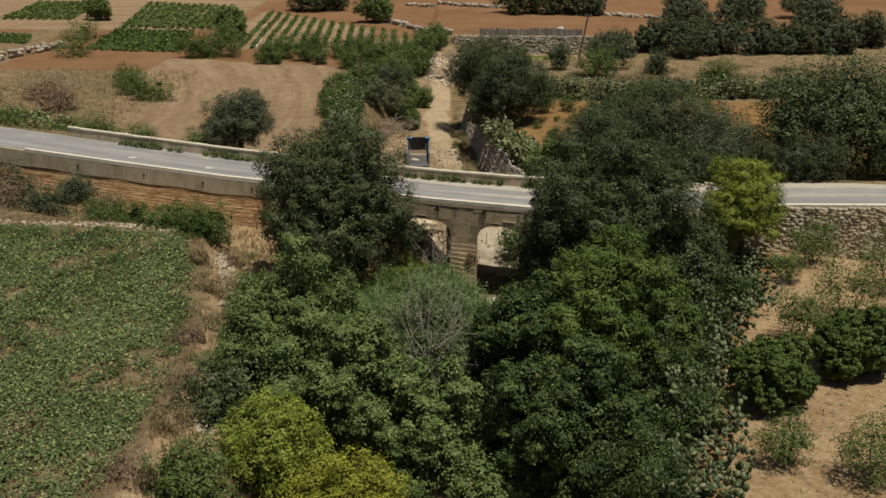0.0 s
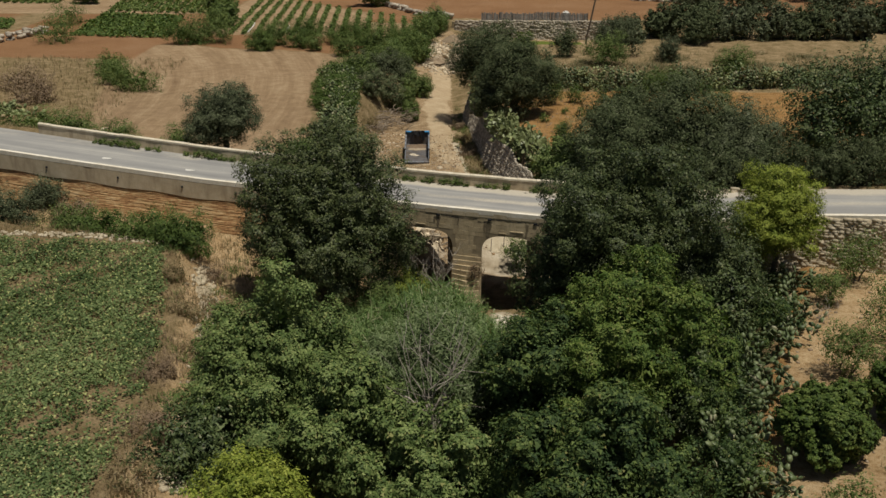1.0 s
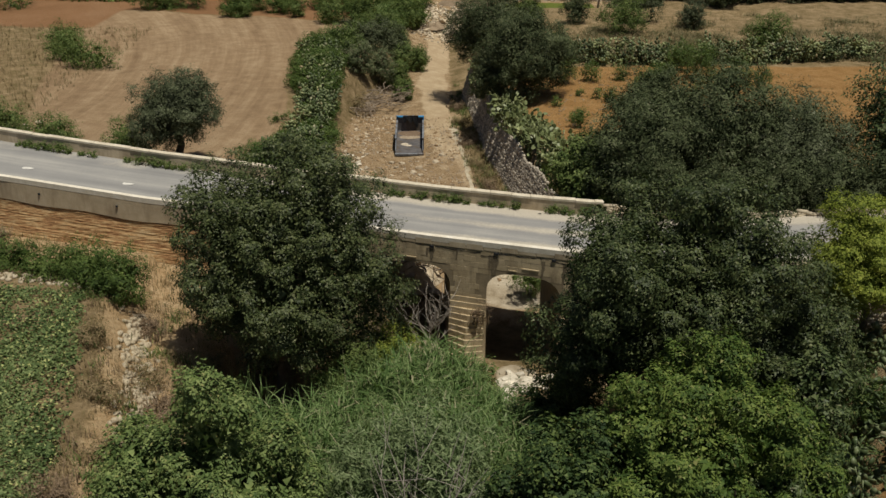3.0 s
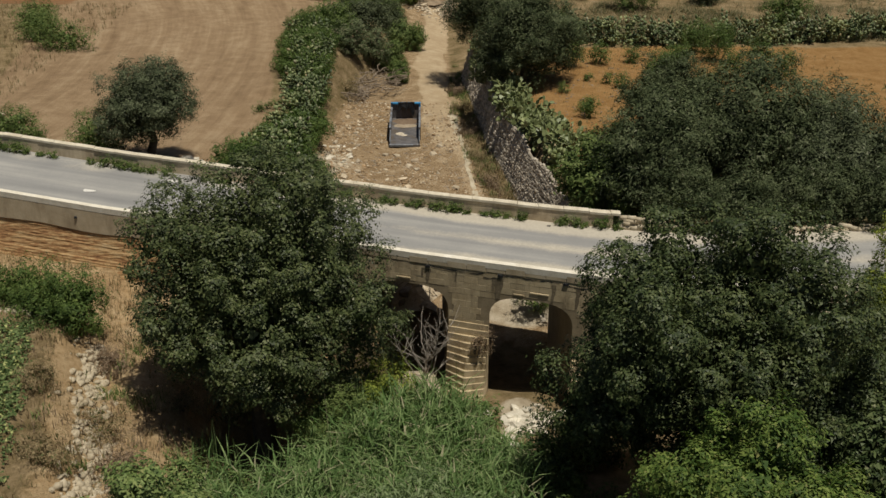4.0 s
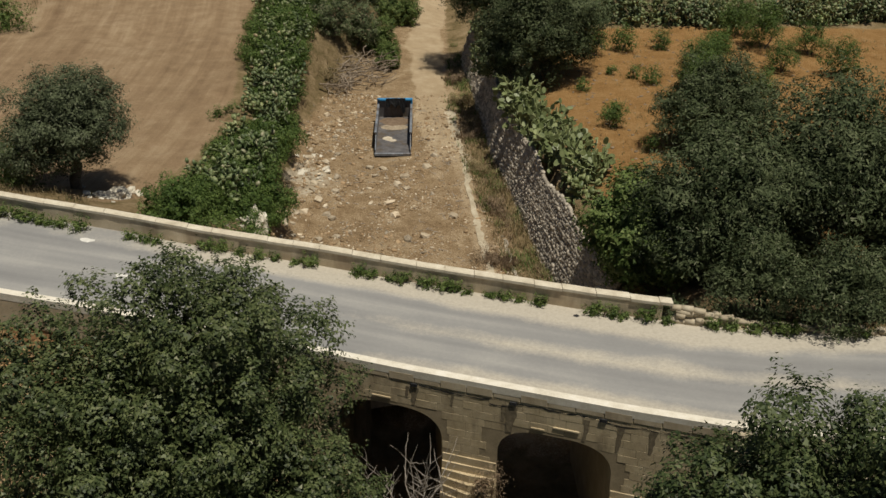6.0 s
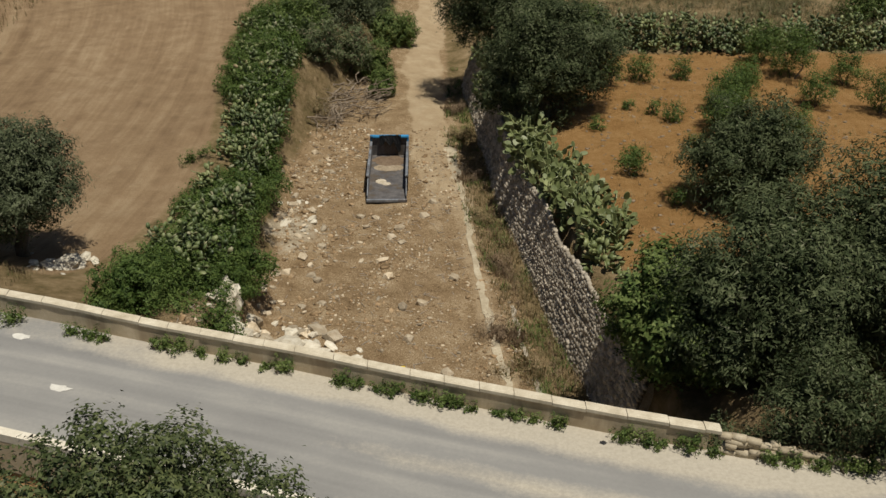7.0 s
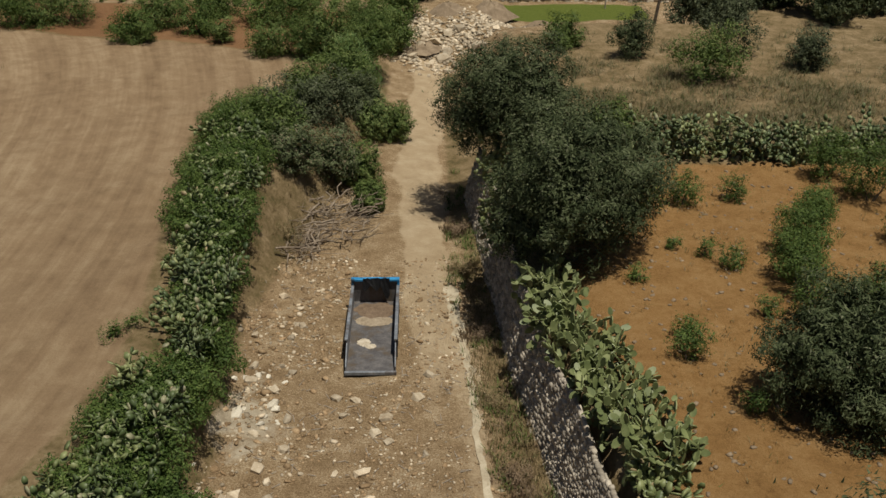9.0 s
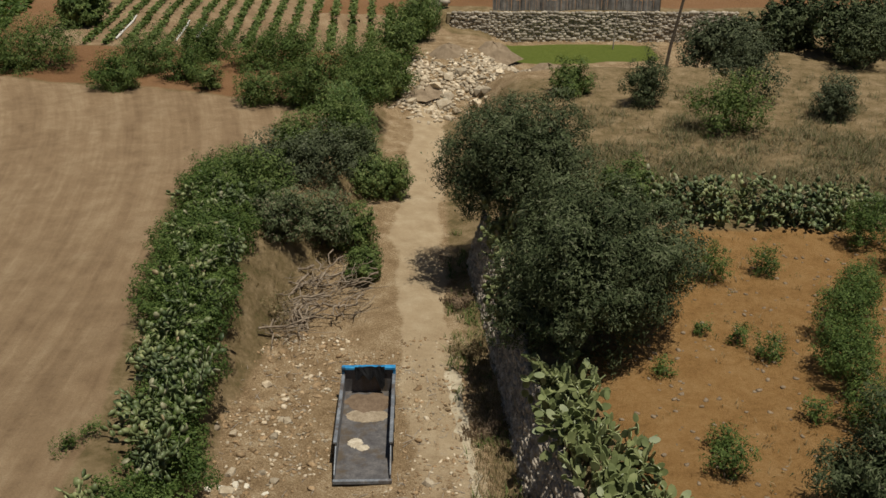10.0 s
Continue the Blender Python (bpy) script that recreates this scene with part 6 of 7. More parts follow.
def rows_field(a, b, c, d, n, rng, h=0.4, w=0.4, dens=5.0):
    """n planted rows in the plot a, b, c, d: each runs from the side a-d to the side b-c."""
    out = []
    a, b, c, d = (np.array(p) for p in (a, b, c, d))
    for i in range(n):
        q = (i + 0.5) / n
        p0, p1 = a + (d - a) * q, b + (c - b) * q
        m = int(np.linalg.norm(p1 - p0) * dens)
        p = p0 + (p1 - p0) * rng.uniform(0, 1, m)[:, None] + rng.normal(size=(m, 2)) * w * 0.45
        out.append(np.stack([p[:, 0], p[:, 1], ground_z(p[:, 0], p[:, 1]) + rng.uniform(0.05, h, m)], 1))
    c = np.concatenate(out)
    nrm = unit(rng.normal(size=(len(c), 3)) * 0.6 + np.array([0, 0, 1.0]))
    return leaf_tris(c, nrm, w * 0.8, w * 0.6, rng)


stuff("vine_rows", "long straight rows of low green vines on pale soil", "crops", np.concatenate([
    rows_field((-30.3, 141.5), (-33.5, 189), (-4.4, 154.5), (-3.8, 141.0), 16, RG, 0.45, 0.36, 40), rows_field((-53, 164), (-60, 204), (-41.5, 199), (-38, 163), 12, RG, 0.5, 0.5, 22),
    rows_field((-77, 175), (-82, 205), (-69, 205), (-64.6, 175), 9, RG, 0.5, 0.5, 22)]), SHRUB, 3)
stuff("cabbage_field", "dark green plot of closely planted vegetables", "crops", np.concatenate([
    rows_field((-50.2, 139.3), (-52.7, 162.0), (-39.7, 158.4), (-36.8, 138.0), 15, RG, 0.4, 0.5, 18), rows_field((-64.5, 145.2), (-68.5, 154.6), (-63.4, 154.8), (-60.4, 145.3), 6, RG, 0.4, 0.45, 18)]), HEDGE, 3)
for i, q in enumerate((1.5, 4.5, 5.5)):
    hose = []
    for k in range(9):
        t = (k + 0.2 * (i % 2)) / 9 * 0.42
        p = np.array((-30.3, 141.5)) * (1 - t) + np.array((-33.5, 189)) * t
        e = np.array((-3.8, 141.0)) * (1 - t) + np.array((-4.4, 154.5)) * t
        p = p + (e - p) * (q / 16) + np.array([0.42, 0])
        hose.append((float(p[0]), float(p[1]), gz(p[0], p[1]) + 0.06))
    tagged(new("mulch_strip", limb_mesh("mulch_strip", [(hose[1:6], [0.09, 0.11, 0.08, 0.11, 0.07])], WHITE_PAINT, 5)), "torn white plastic strip lying between vine rows", "plastic strip", "plastic strips between the vines")


def dry_patch(n, box, keep, h, w, rng, lean=0.5, segs=2):
    c = scatter(n, box, rng, keep)
    k = np.repeat(np.arange(len(c)), 3)
    return blades(c[k] + rng.normal(size=(len(k), 3)) * np.array([0.08, 0.08, 0]), h, w, lean, rng, segs)


off_road = lambda x, y: (y < near_edge(x) - 0.2) | (y > parapet_line(x) + 0.5)
stuff("dry_grass", "dry straw-coloured grass and weeds on the bank", "grass", np.concatenate([
    dry_patch(5500, (-19, -6.5, 30, 63), lambda x, y: off_road(x, y) & (x > crop_edge(y) - 0.2) & (fbm(x, y, 1.6) > -0.4), 0.34, 0.02, RG),
    dry_patch(3000, (-32, -9, 58, 68), lambda x, y: off_road(x, y), 0.4, 0.022, RG),
    dry_patch(3000, (-40, -13, 71, 84), lambda x, y: off_road(x, y) & (x < field_edge(y)) & (y < parapet_line(x) + 5), 0.35, 0.02, RG),
    dry_patch(5000, (1.0, 5.5, 68, 100), lambda x, y: (x < wall_line(y) - 0.3) & (x > wall_line(y) - 2.2) & off_road(x, y), 0.4, 0.022, RG),
    dry_patch(500, (-10, -5, 96, 122), lambda x, y: (x < bank_foot(y) + 0.6), 0.4, 0.022, RG),
    dry_patch(2000, (-50, -30, 88, 122), lambda x, y: (x < -30), 0.5, 0.03, RG)]), DRY)
stuff("rough_brush", "rough brown-green brush beyond the cactus hedge", "grass", dry_patch(38000, (8, 48, 106.5, 132), lambda x, y: fbm(x, y, 2.4, 2.0) + 1.3 + 0.8 * RG.normal(size=len(x)) > (y - 107) * 0.14, 0.55, 0.034, RG, 1.0, 1), BRUSH)
stuff("orchard_weeds", "thin dry and green weeds on the orange soil", "grass", np.concatenate([
    dry_patch(1500, (5, 30, 76, 104), lambda x, y: (x > wall_line(y) + 1.5) & (fbm(x, y, 2.0, 2.0) > 0.2), 0.22, 0.03, RG, 0.9),
    dry_patch(900, (9, 30, 28, 54), lambda x, y: (x > orchard_edge(y)) & (fbm(x, y, 2.0, 2.0) > 0.2), 0.22, 0.03, RG, 0.9)]), DRY)
stuff("red_weeds", "reddish brown dead weeds on the bank", "grass", np.concatenate([
    dry_patch(2600, (-16.5, -8, 28, 62), lambda x, y: off_road(x, y) & (x > crop_edge(y) - 0.5) & (fbm(x, y, 2.2, 4.0) > 0.3), 0.4, 0.03, RG),
    dry_patch(1500, (2, 6, 70, 95), lambda x, y: (x < wall_line(y) - 0.2) & (x > wall_line(y) - 1.5) & (fbm(x, y, 1.5, 3.0) > 0), 0.45, 0.03, RG)]), RUST_GRASS)
stuff("green_weeds", "green weeds along the channel and the bank", "grass", np.concatenate([
    dry_patch(5200, (0, 6, 68, 112), lambda x, y: off_road(x, y) & (x < wall_line(y) - 0.2) & (x > wall_line(y) - 2.3) & (fbm(x, y, 1.4, 6.0) > 0.1), 0.4, 0.035, RG, 0.8),
    dry_patch(1600, (-12.5, -6, 44, 60), lambda x, y: off_road(x, y) & (fbm(x, y, 1.4, 8.0) > 0.5), 0.45, 0.04, RG, 0.8),
    dry_patch(1200, (-17, -11, 40, 58), lambda x, y: (x > crop_edge(y) - 0.4) & (fbm(x, y, 1.2, 5.0) > 0.8), 0.3, 0.04, RG, 0.8)]), SHRUB)
# tufts of weeds at the foot of the parapet
pr = random.Random(31)
xw = -24.0
while xw < 13:
    s = pr.uniform(0.4, 1.15)
    y = float(parapet_line(xw)) - 0.2 - (0.25 if xw < -9 else 0)
    bush("weed_tuft", "small green weed tuft at the parapet's foot", "weed", xw, y, (0.5 * s, 0.24 * s, 0.24 * s), SHRUB, int(420 * s), 0.11, 0.05, 900 + int(xw * 10), "weeds along the parapet", z=float(road_z(xw)) - 0.24, sink=0.2, clump=0.08, n_lobes=4)
    xw += pr.uniform(0.35, 0.8) if pr.random() < 0.85 else pr.uniform(1.3, 2.2)
for i, (x, y) in enumerate(((-12.3, 87.1), (-11.9, 87.8))):
    bush("weed_tuft", "lone green weed in the stubble", "weed", x, y, (0.4, 0.35, 0.3), SHRUB, 500, 0.1, 0.05, 930 + i)

# ---- loose stones ----
def rock_field():
    rng = random.Random(55)
    # boulders and stones one can tell apart
    spots = []
    for k in range(120):
        y = rng.uniform(72, 96)
        x = rng.uniform(float(bank_foot(y)) - 0.3, 0.6)
        if -4.3 < x < -1.8 and 88.8 < y < 95.8:
            continue
        if rng.random() < 0.3 + 0.7 * (x < -5):
            spots.append((x, y, rng.uniform(0.09, 0.24)))
    for k in range(30):
        spots.append((rng.uniform(-8.2, -4.0), rng.uniform(70.5, 77.5), rng.uniform(0.15, 0.42)))
    for k in range(34):
        spots.append((rng.gauss(-0.5, 2.0), rng.gauss(135.5, 1.8), rng.uniform(0.15, 0.5)))
    for i, (x, y, s) in enumerate(spots):
        ob = new("rock", WHITE_PROTOS[i % 6])
        ob.matrix_basis = pose(x, y, gz(x, y) + s * 0.25, rng.uniform(-20, 20), rng.uniform(-20, 20), rng.uniform(0, 360)) @ Matrix.Diagonal((s * rng.uniform(0.8, 1.4), s, s * rng.uniform(0.5, 0.8), 1))
        tagged(ob, "pale limestone rock lying on the gully floor", "rock", "loose rocks in the gully")
    pale, clods = [], []
    for k in range(10600):
        if k < 9400:
            y = rng.uniform(67.5, 100)
            x = rng.uniform(float(bank_foot(y)) - 0.5, float(wall_line(y)) - 1.4)
            lone = k % 5 < 2
            s = (rng.uniform(0.02, 0.06) if lone else rng.uniform(0.02, 0.075)) * (1.35 if x < -4.5 else 1) * (1.8 if rng.random() < 0.06 else 1)
            if float(fbm(np.array([x]), np.array([y]), 1.8, 2.0)[0]) + rng.gauss(0, 0.6) < -0.1:
                continue
        else:
            x, y = rng.choice(((-1.5, 134.5), (1.5, 137.0), (-2.5, 138.5), (3.5, 140.0)))
            x, y = rng.gauss(x, 1.4), rng.gauss(y, 1.3)
            s, lone = rng.uniform(0.06, 0.2), True
        if -4.25 < x < -1.8 and 89.1 < y < 95.4:
            continue
        (pale if lone else clods).append(pose(x, y, gz(x, y) + s * 0.15, rng.uniform(-30, 30), rng.uniform(-30, 30), rng.uniform(0, 360)) @ Matrix.Diagonal((s * rng.uniform(0.8, 1.7), s, s * 0.55, 1)))
    tagged(new("gravel", joined("gravel", WHITE_PROTOS, pale, WHITE_STONE)), "scattered pale stones and gravel on bare earth", "gravel", kind="stuff")
    tagged(new("earth_clods", joined("earth_clods", WHITE_PROTOS, clods, CLOD)), "dry brown clods on the bulldozed gully floor", "clods", kind="stuff")
    mats = []
    for k in range(900):
        y = rng.uniform(36, 57.5)
        x = float(crop_edge(y)) + rng.gauss(1.75, 0.32)
        s = rng.uniform(0.03, 0.17)
        mats.append(pose(x, y, gz(x, y) + s * 0.2, rng.uniform(-30, 30), rng.uniform(-30, 30), rng.uniform(0, 360)) @ Matrix.Diagonal((s * 1.2, s, s * 0.7, 1)))
    for k in range(260):
        x = rng.uniform(-30, -14)
        y = float(np.interp(x, [-30, -16], [59.4, 58.0])) + rng.uniform(-0.3, 0.4)
        s = rng.uniform(0.05, 0.14)
        mats.append(pose(x, y, gz(x, y) + s * 0.2, 0, 0, rng.uniform(0, 360)) @ Matrix.Diagonal((s * 1.2, s, s * 0.7, 1)))
    tagged(new("rubble_bank", joined("rubble_bank", WHITE_PROTOS, mats, SANDY)), "tumbled pale rubble along the crop field's edge", "rubble", kind="stuff")


rock_field()


def boulder(x, y, z, r, seed, mat, label, group=""):
    rng = random.Random(seed)
    bm = bmesh.new()
    bmesh.ops.create_icosphere(bm, subdivisions=3, radius=1.0)
    for v in bm.verts:
        q = noise.noise(v.co * 1.6 + Vector((seed, 0, 0))) * 0.5 + noise.noise(v.co * 4.2 + Vector((0, seed, 0))) * 0.3 + noise.noise(v.co * 9.0) * 0.12
        v.co *= 1 + q
        v.co.x *= r[0]
        v.co.y *= r[1]
        v.co.z *= r[2]
    ob = new("boulder", bm_mesh("boulder", bm, mat))
    ob.matrix_basis = pose(x, y, z, 0, 0, rng.uniform(0, 90))
    return tagged(ob, label, "boulder", group)


for i, (x, y, r) in enumerate(((-6.3, 75.4, (0.95, 0.7, 0.42)), (-8.3, 75.6, (0.45, 0.6, 0.7)), (-6.6, 75.0, (0.55, 0.45, 0.18)), (-8.0, 74.4, (0.5, 0.4, 0.25)), (-5.0, 74.2, (0.6, 0.4, 0.15)), (-7.3, 73.6, (0.5, 0.35, 0.2)), (-3.6, 74.6, (0.6, 0.5, 0.22)), (-6.0, 73.9, (0.6, 0.5, 0.35)))):
    boulder(x, y, gz(x, y) + 0.1, r, 3 + i, CHALK, "broken white limestone outcrop below the road", "white outcrops below the road")
boulder(-14.6, 76.3, gz(-14.6, 76.3), (0.7, 0.6, 0.35), 12, CHALK, "heap of white stone beside the field corner")
boulder(3.0, 57.0, 1.55, (1.0, 0.8, 0.35), 14, CHALK, "pale flat bedrock below the bridge arch")
boulder(0.1, 36.0, 1.8, (1.6, 0.9, 0.5), 15, WHITE_STONE, "pale bare rock on the gully bed")
boulder(-9.6, 118.4, gz(-9.6, 118.4), (0.6, 0.5, 0.7), 16, WHITE_STONE, "pale rock half hidden in bank scrub")
boulder(-1.1, 58.2, 2.5, (0.7, 0.8, 0.6), 17, WHITE_STONE, "pale rock under the shaded arch")


for k in range(34):
    rr = random.Random(900 + k)
    x, y, s = 3.0 + rr.gauss(0, 0.7), 56.9 + rr.gauss(0, 0.7), rr.uniform(0.06, 0.24)
    ob = new("rock", CHALK_PROTOS[k % 4])
    ob.matrix_basis = pose(x, y, max(gz(x, y), 1.75 - 0.3 * abs(x - 3.0)) + s * 0.2, rr.uniform(-20, 20), rr.uniform(-20, 20), rr.uniform(0, 360)) @ Matrix.Diagonal((s * rr.uniform(0.9, 1.6), s, s * rr.uniform(0.5, 0.8), 1))
    tagged(ob, "pale broken stone on the stream bed below the arch", "rock", "broken stone below the arch")
for k in range(190):
    rr = random.Random(700 + k)
    a, b = rr.gauss(0, 1), rr.gauss(0, 1)
    x, y = (-6.4 + 1.4 * a, 74.6 + 0.9 * b) if k < 56 else (-7.3 + 0.7 * a, 86.0 + 1.8 * b) if k < 72 else (-14.6 + 0.55 * a, 76.2 + 0.7 * b) if k < 96 else (-6.6 + 1.1 * a, 75.3 + 0.8 * b)
    s = rr.uniform(0.06, 0.24) if k < 96 else rr.uniform(0.08, 0.34)
    ob = new("rock", CHALK_PROTOS[k % 4])
    ob.matrix_basis = pose(x, y, gz(x, y) + s * 0.15, rr.uniform(-20, 20), rr.uniform(-20, 20), rr.uniform(0, 360)) @ Matrix.Diagonal((s * rr.uniform(0.9, 1.7), s, s * rr.uniform(0.4, 0.7), 1))
    tagged(ob, "angular lump of white chalky stone on the bank", "rock", "chalk lumps on the bank")


EARTH = surface("heaped_earth", (0.13, 0.095, 0.06), (0.22, 0.165, 0.11), (0.32, 0.25, 0.17), 1.5, 10, 0.97, 0.6, 0.08)
for i, (x, y, rx, ry, h) in enumerate(((8.2, 141.0, 2.6, 1.8, 1.0), (3.8, 143.5, 2.4, 1.8, 1.3), (0.2, 141.8, 2.2, 1.6, 1.0), (-1.8, 136.2, 2.0, 1.6, 0.6))):
    heap("earth_mound", "bulldozed heap of brown earth and rubble", "mound", rx, ry, h, EARTH, pose(x, y, gz(x, y) - 0.4, 0, 0, 20 * i), 30 + i)


def litter():
    rng = random.Random(17)
    lines = []
    for k in range(520):
        y = rng.uniform(69, 98)
        x = rng.uniform(float(bank_foot(y)) - 0.5, 1.0)
        if -4.3 < x < -1.8 and 89.0 < y < 95.4:
            continue
        z = gz(x, y) + 0.04
        a = rng.random() * math.tau
        ln = rng.uniform(0.12, 0.5)
        d = Vector((math.cos(a) * ln, math.sin(a) * ln, rng.uniform(0, 0.12)))
        p = Vector((x, y, z))
        lines.append(([p - d / 2, p + d / 2], [0.016, 0.008]))
    tagged(new("stick_litter", limb_mesh("stick_litter", lines, TWIG, 3)), "scattered dry sticks on the bulldozed earth", "sticks", kind="stuff")
    mats = []
    for k in range(1000):
        if k % 3:
            y = rng.uniform(76, 104)
            x = float(wall_line(y)) + rng.uniform(2, 20)
        else:
            y = rng.uniform(28, 54)
            x = float(orchard_edge(y)) + rng.uniform(0, 12)
        s = rng.uniform(0.03, 0.09)
        mats.append(pose(x, y, gz(x, y) + s * 0.15, 0, 0, rng.uniform(0, 360)) @ Matrix.Diagonal((s * 1.3, s, s * 0.6, 1)))
    tagged(new("field_stones", joined("field_stones", WHITE_PROTOS, mats, EARTH)), "small stones and clods on orange orchard soil", "stones", kind="stuff")


litter()

heap("rubble_mound", "pale washed-out mound seen beyond the arch", "mound", 2.2, 2.0, 0.7, SANDY, pose(3.4, 69.8, 1.7), 51)
heap("rubble_mound", "mound of broken stone and earth behind the bridge", "mound", 2.4, 1.7, 2.3, WHITE_STONE, pose(-2.6, 67.8, 1.75), 52)
for k in range(36):
    rr = random.Random(500 + k)
    ob = new("rock", WHITE_PROTOS[k % 6])
    x, y = -2.6 + rr.uniform(-1.8, 1.8), 67.5 + rr.uniform(-1.3, 0.7)
    s = rr.uniform(0.12, 0.34)
    q = max(0.0, 1 - ((x + 2.6) / 2.4) ** 2 - ((y - 67.8) / 1.7) ** 2)
    ob.matrix_basis = pose(x, y, 1.75 + 2.1 * q + 0.05, rr.uniform(-25, 25), rr.uniform(-25, 25), rr.uniform(0, 360)) @ Matrix.Diagonal((s * 1.3, s, s * 0.7, 1))
    tagged(ob, "broken stone dumped behind the bridge", "rock", "dumped rocks behind the bridge")

# ---- dead wood ----
def dead_tree(name, label, x, y, z, h, n, seed, spread_r, thick=0.05):
    pr2 = random.Random(seed)
    t = thing(name, x, y, z, label, "dead tree")
    trunk = wander((0, 0, -0.2), (pr2.uniform(-0.3, 0.3), pr2.uniform(-0.3, 0.3), h * 0.4), 4, 0.1, pr2)
    part("trunk", limb_mesh("trunk", [(trunk, [thick * 1.6, thick * 1.4, thick * 1.2, thick, thick * 0.9])], TWIG, 6), t)
    lines = []
    for k in range(n):
        a = pr2.random() * math.tau
        e = Vector((spread_r * math.cos(a) * pr2.uniform(0.4, 1), spread_r * math.sin(a) * pr2.uniform(0.4, 1), h * pr2.uniform(0.6, 1.0)))
        q = wander(trunk[pr2.randrange(1, 5)], e, 5, 0.18, pr2)
        r0 = thick * pr2.uniform(0.4, 0.8)
        part("branch", limb_mesh("branch", [(q, [r0 * (1 - 0.85 * i / 5) for i in range(6)])], TWIG, 4), t)
        for j in range(3):
            s = q[pr2.randrange(2, 5)]
            lines.append((wander(s, s + Vector((pr2.uniform(-1, 1), pr2.uniform(-1, 1), pr2.uniform(0.1, 1.1))) * h * 0.2, 3, 0.06, pr2), [0.014, 0.011, 0.008, 0.004]))
    part("brushwood", limb_mesh("brushwood", lines, TWIG, 3), t)["kind"] = "stuff"
    return t


dead_tree("dead_tree", "bare grey dead tree standing in the willow thicket", -0.9, 40.8, 1.8, 8.2, 20, 5, 2.5, 0.07)
dead_tree("dead_shrub", "bare pale dead shrub before the arch", -1.0, 58.3, 2.4, 3.9, 22, 6, 1.9, 0.036)
dead_tree("dead_shrub", "thin bare shrub on orange soil", 16.6, 47.6, 6.0, 1.5, 9, 7, 0.9, 0.02)


def brush_pile(x, y, n, rx, ry, h, seed):
    pr2 = random.Random(seed)
    t = thing("brush_pile", x, y, gz(x, y), "heap of dry grey cut branches beside the track", "brushwood")
    lines = []
    for k in range(n):
        a = math.radians(pr2.gauss(225, 38)) if k % 3 else pr2.random() * math.tau
        c = Vector((rx * pr2.uniform(-0.9, 0.9), ry * pr2.uniform(-0.9, 0.9), pr2.uniform(0.05, h)))
        d = Vector((math.cos(a), math.sin(a), pr2.uniform(-0.35, 0.15))) * pr2.uniform(0.5, 1.5)
        r0 = pr2.choice((0.012, 0.016, 0.022, 0.035, 0.06))
        q = wander(c - d, c + d, 5, 0.16, pr2)
        lines.append((q, [r0, r0, r0 * 0.9, r0 * 0.7, r0 * 0.5, r0 * 0.25]))
        lines.append((wander(q[3], q[3] + Vector((pr2.uniform(-0.6, 0.6), pr2.uniform(-0.6, 0.6), pr2.uniform(0, 0.4))), 3, 0.06, pr2), [r0 * 0.5, r0 * 0.4, r0 * 0.3, r0 * 0.15]))
    part("brushwood", limb_mesh("brushwood", lines[40:], BRUSHWOOD, 4), t)["kind"] = "stuff"
    for q in lines[:40]:
        part("branch", limb_mesh("branch", [q], BRUSHWOOD, 5), t)


brush_pile(-6.0, 103.0, 120, 2.3, 2.4, 1.2, 3)
brush_pile(-7.3, 100.4, 50, 1.0, 1.6, 0.6, 4)
brush_pile(-1.6, 67.2, 40, 0.9, 0.6, 1.6, 5)


# ---- pole, fence, posts ----
def build_pole():
    x, y = 17.2, 138.5
    t = thing("utility_pole", x, y, gz(x, y), "leaning dark wooden utility pole in a field", "pole")
    q = [(0, 0, -0.3), (0.3, 0, 2.0), (0.75, 0, 4.4), (1.15, 0, 6.7)]
    part("shaft", limb_mesh("shaft", [(q, [0.14, 0.13, 0.115, 0.1])], WOOD, 8), t)
    bm = bmesh.new()
    box_into(bm, 0.62, 1.62, -0.06, 0.06, 6.3, 6.42)
    part("crossarm", bm_mesh("crossarm", bm, WOOD, 0.01), t)
    for dx in (0.72, 1.52):
        part("insulator", box_mesh("insulator", (0.08, 0.08, 0.14), WHITE_PAINT, 0.015), t, m=Matrix.Translation((dx, 0, 6.425)))
    s = thing("wooden_stake", 14.6, 148.2, gz(14.6, 148.2), "thin pale leaning stake by the green patch", "stake")
    part("shaft", limb_mesh("shaft", [([(0, 0, -0.2), (0.05, 0, 1.5), (0.2, 0, 3.6)], [0.06, 0.05, 0.035])], TWIG, 6), s)


build_pole()


def build_fence():
    t = thing("fence", 0, 0, 0, "old patchwork fence of grey upright boards", "fence")
    rng = random.Random(91)
    x = 4.2
    protos = {}
    while x < 19.2:
        h = rng.choice((0.95, 1.05, 1.15))
        w = rng.choice((0.16, 0.2))
        if (h, w) not in protos:
            protos[(h, w)] = box_mesh("board", (w - 0.012, 0.03, h), BOARD, 0.006)
        part("board", protos[(h, w)], t, m=pose(x, 151.9 + rng.uniform(-0.02, 0.02), gz(x, 151.9) - 0.02, rng.uniform(-3, 3), rng.uniform(-2, 2), 0))
        x += w
    for x in np.arange(4.2, 19.3, 2.5):
        part("post", box_mesh("post", (0.1, 0.1, 1.25), WOOD, 0.01), t, m=pose(float(x), 151.98, gz(float(x), 152) - 0.1))
    b = thing("water_tank", 16.2, 152.8, gz(16.2, 152.8), "white plastic water tank behind the fence", "tank")
    part("body", box_mesh("body", (0.9, 0.8, 1.15), WHITE_PAINT, 0.09), b)
    part("lid", box_mesh("lid", (0.5, 0.5, 0.12), WHITE_PAINT, 0.04), b, m=Matrix.Translation((0, 0, 1.15)))


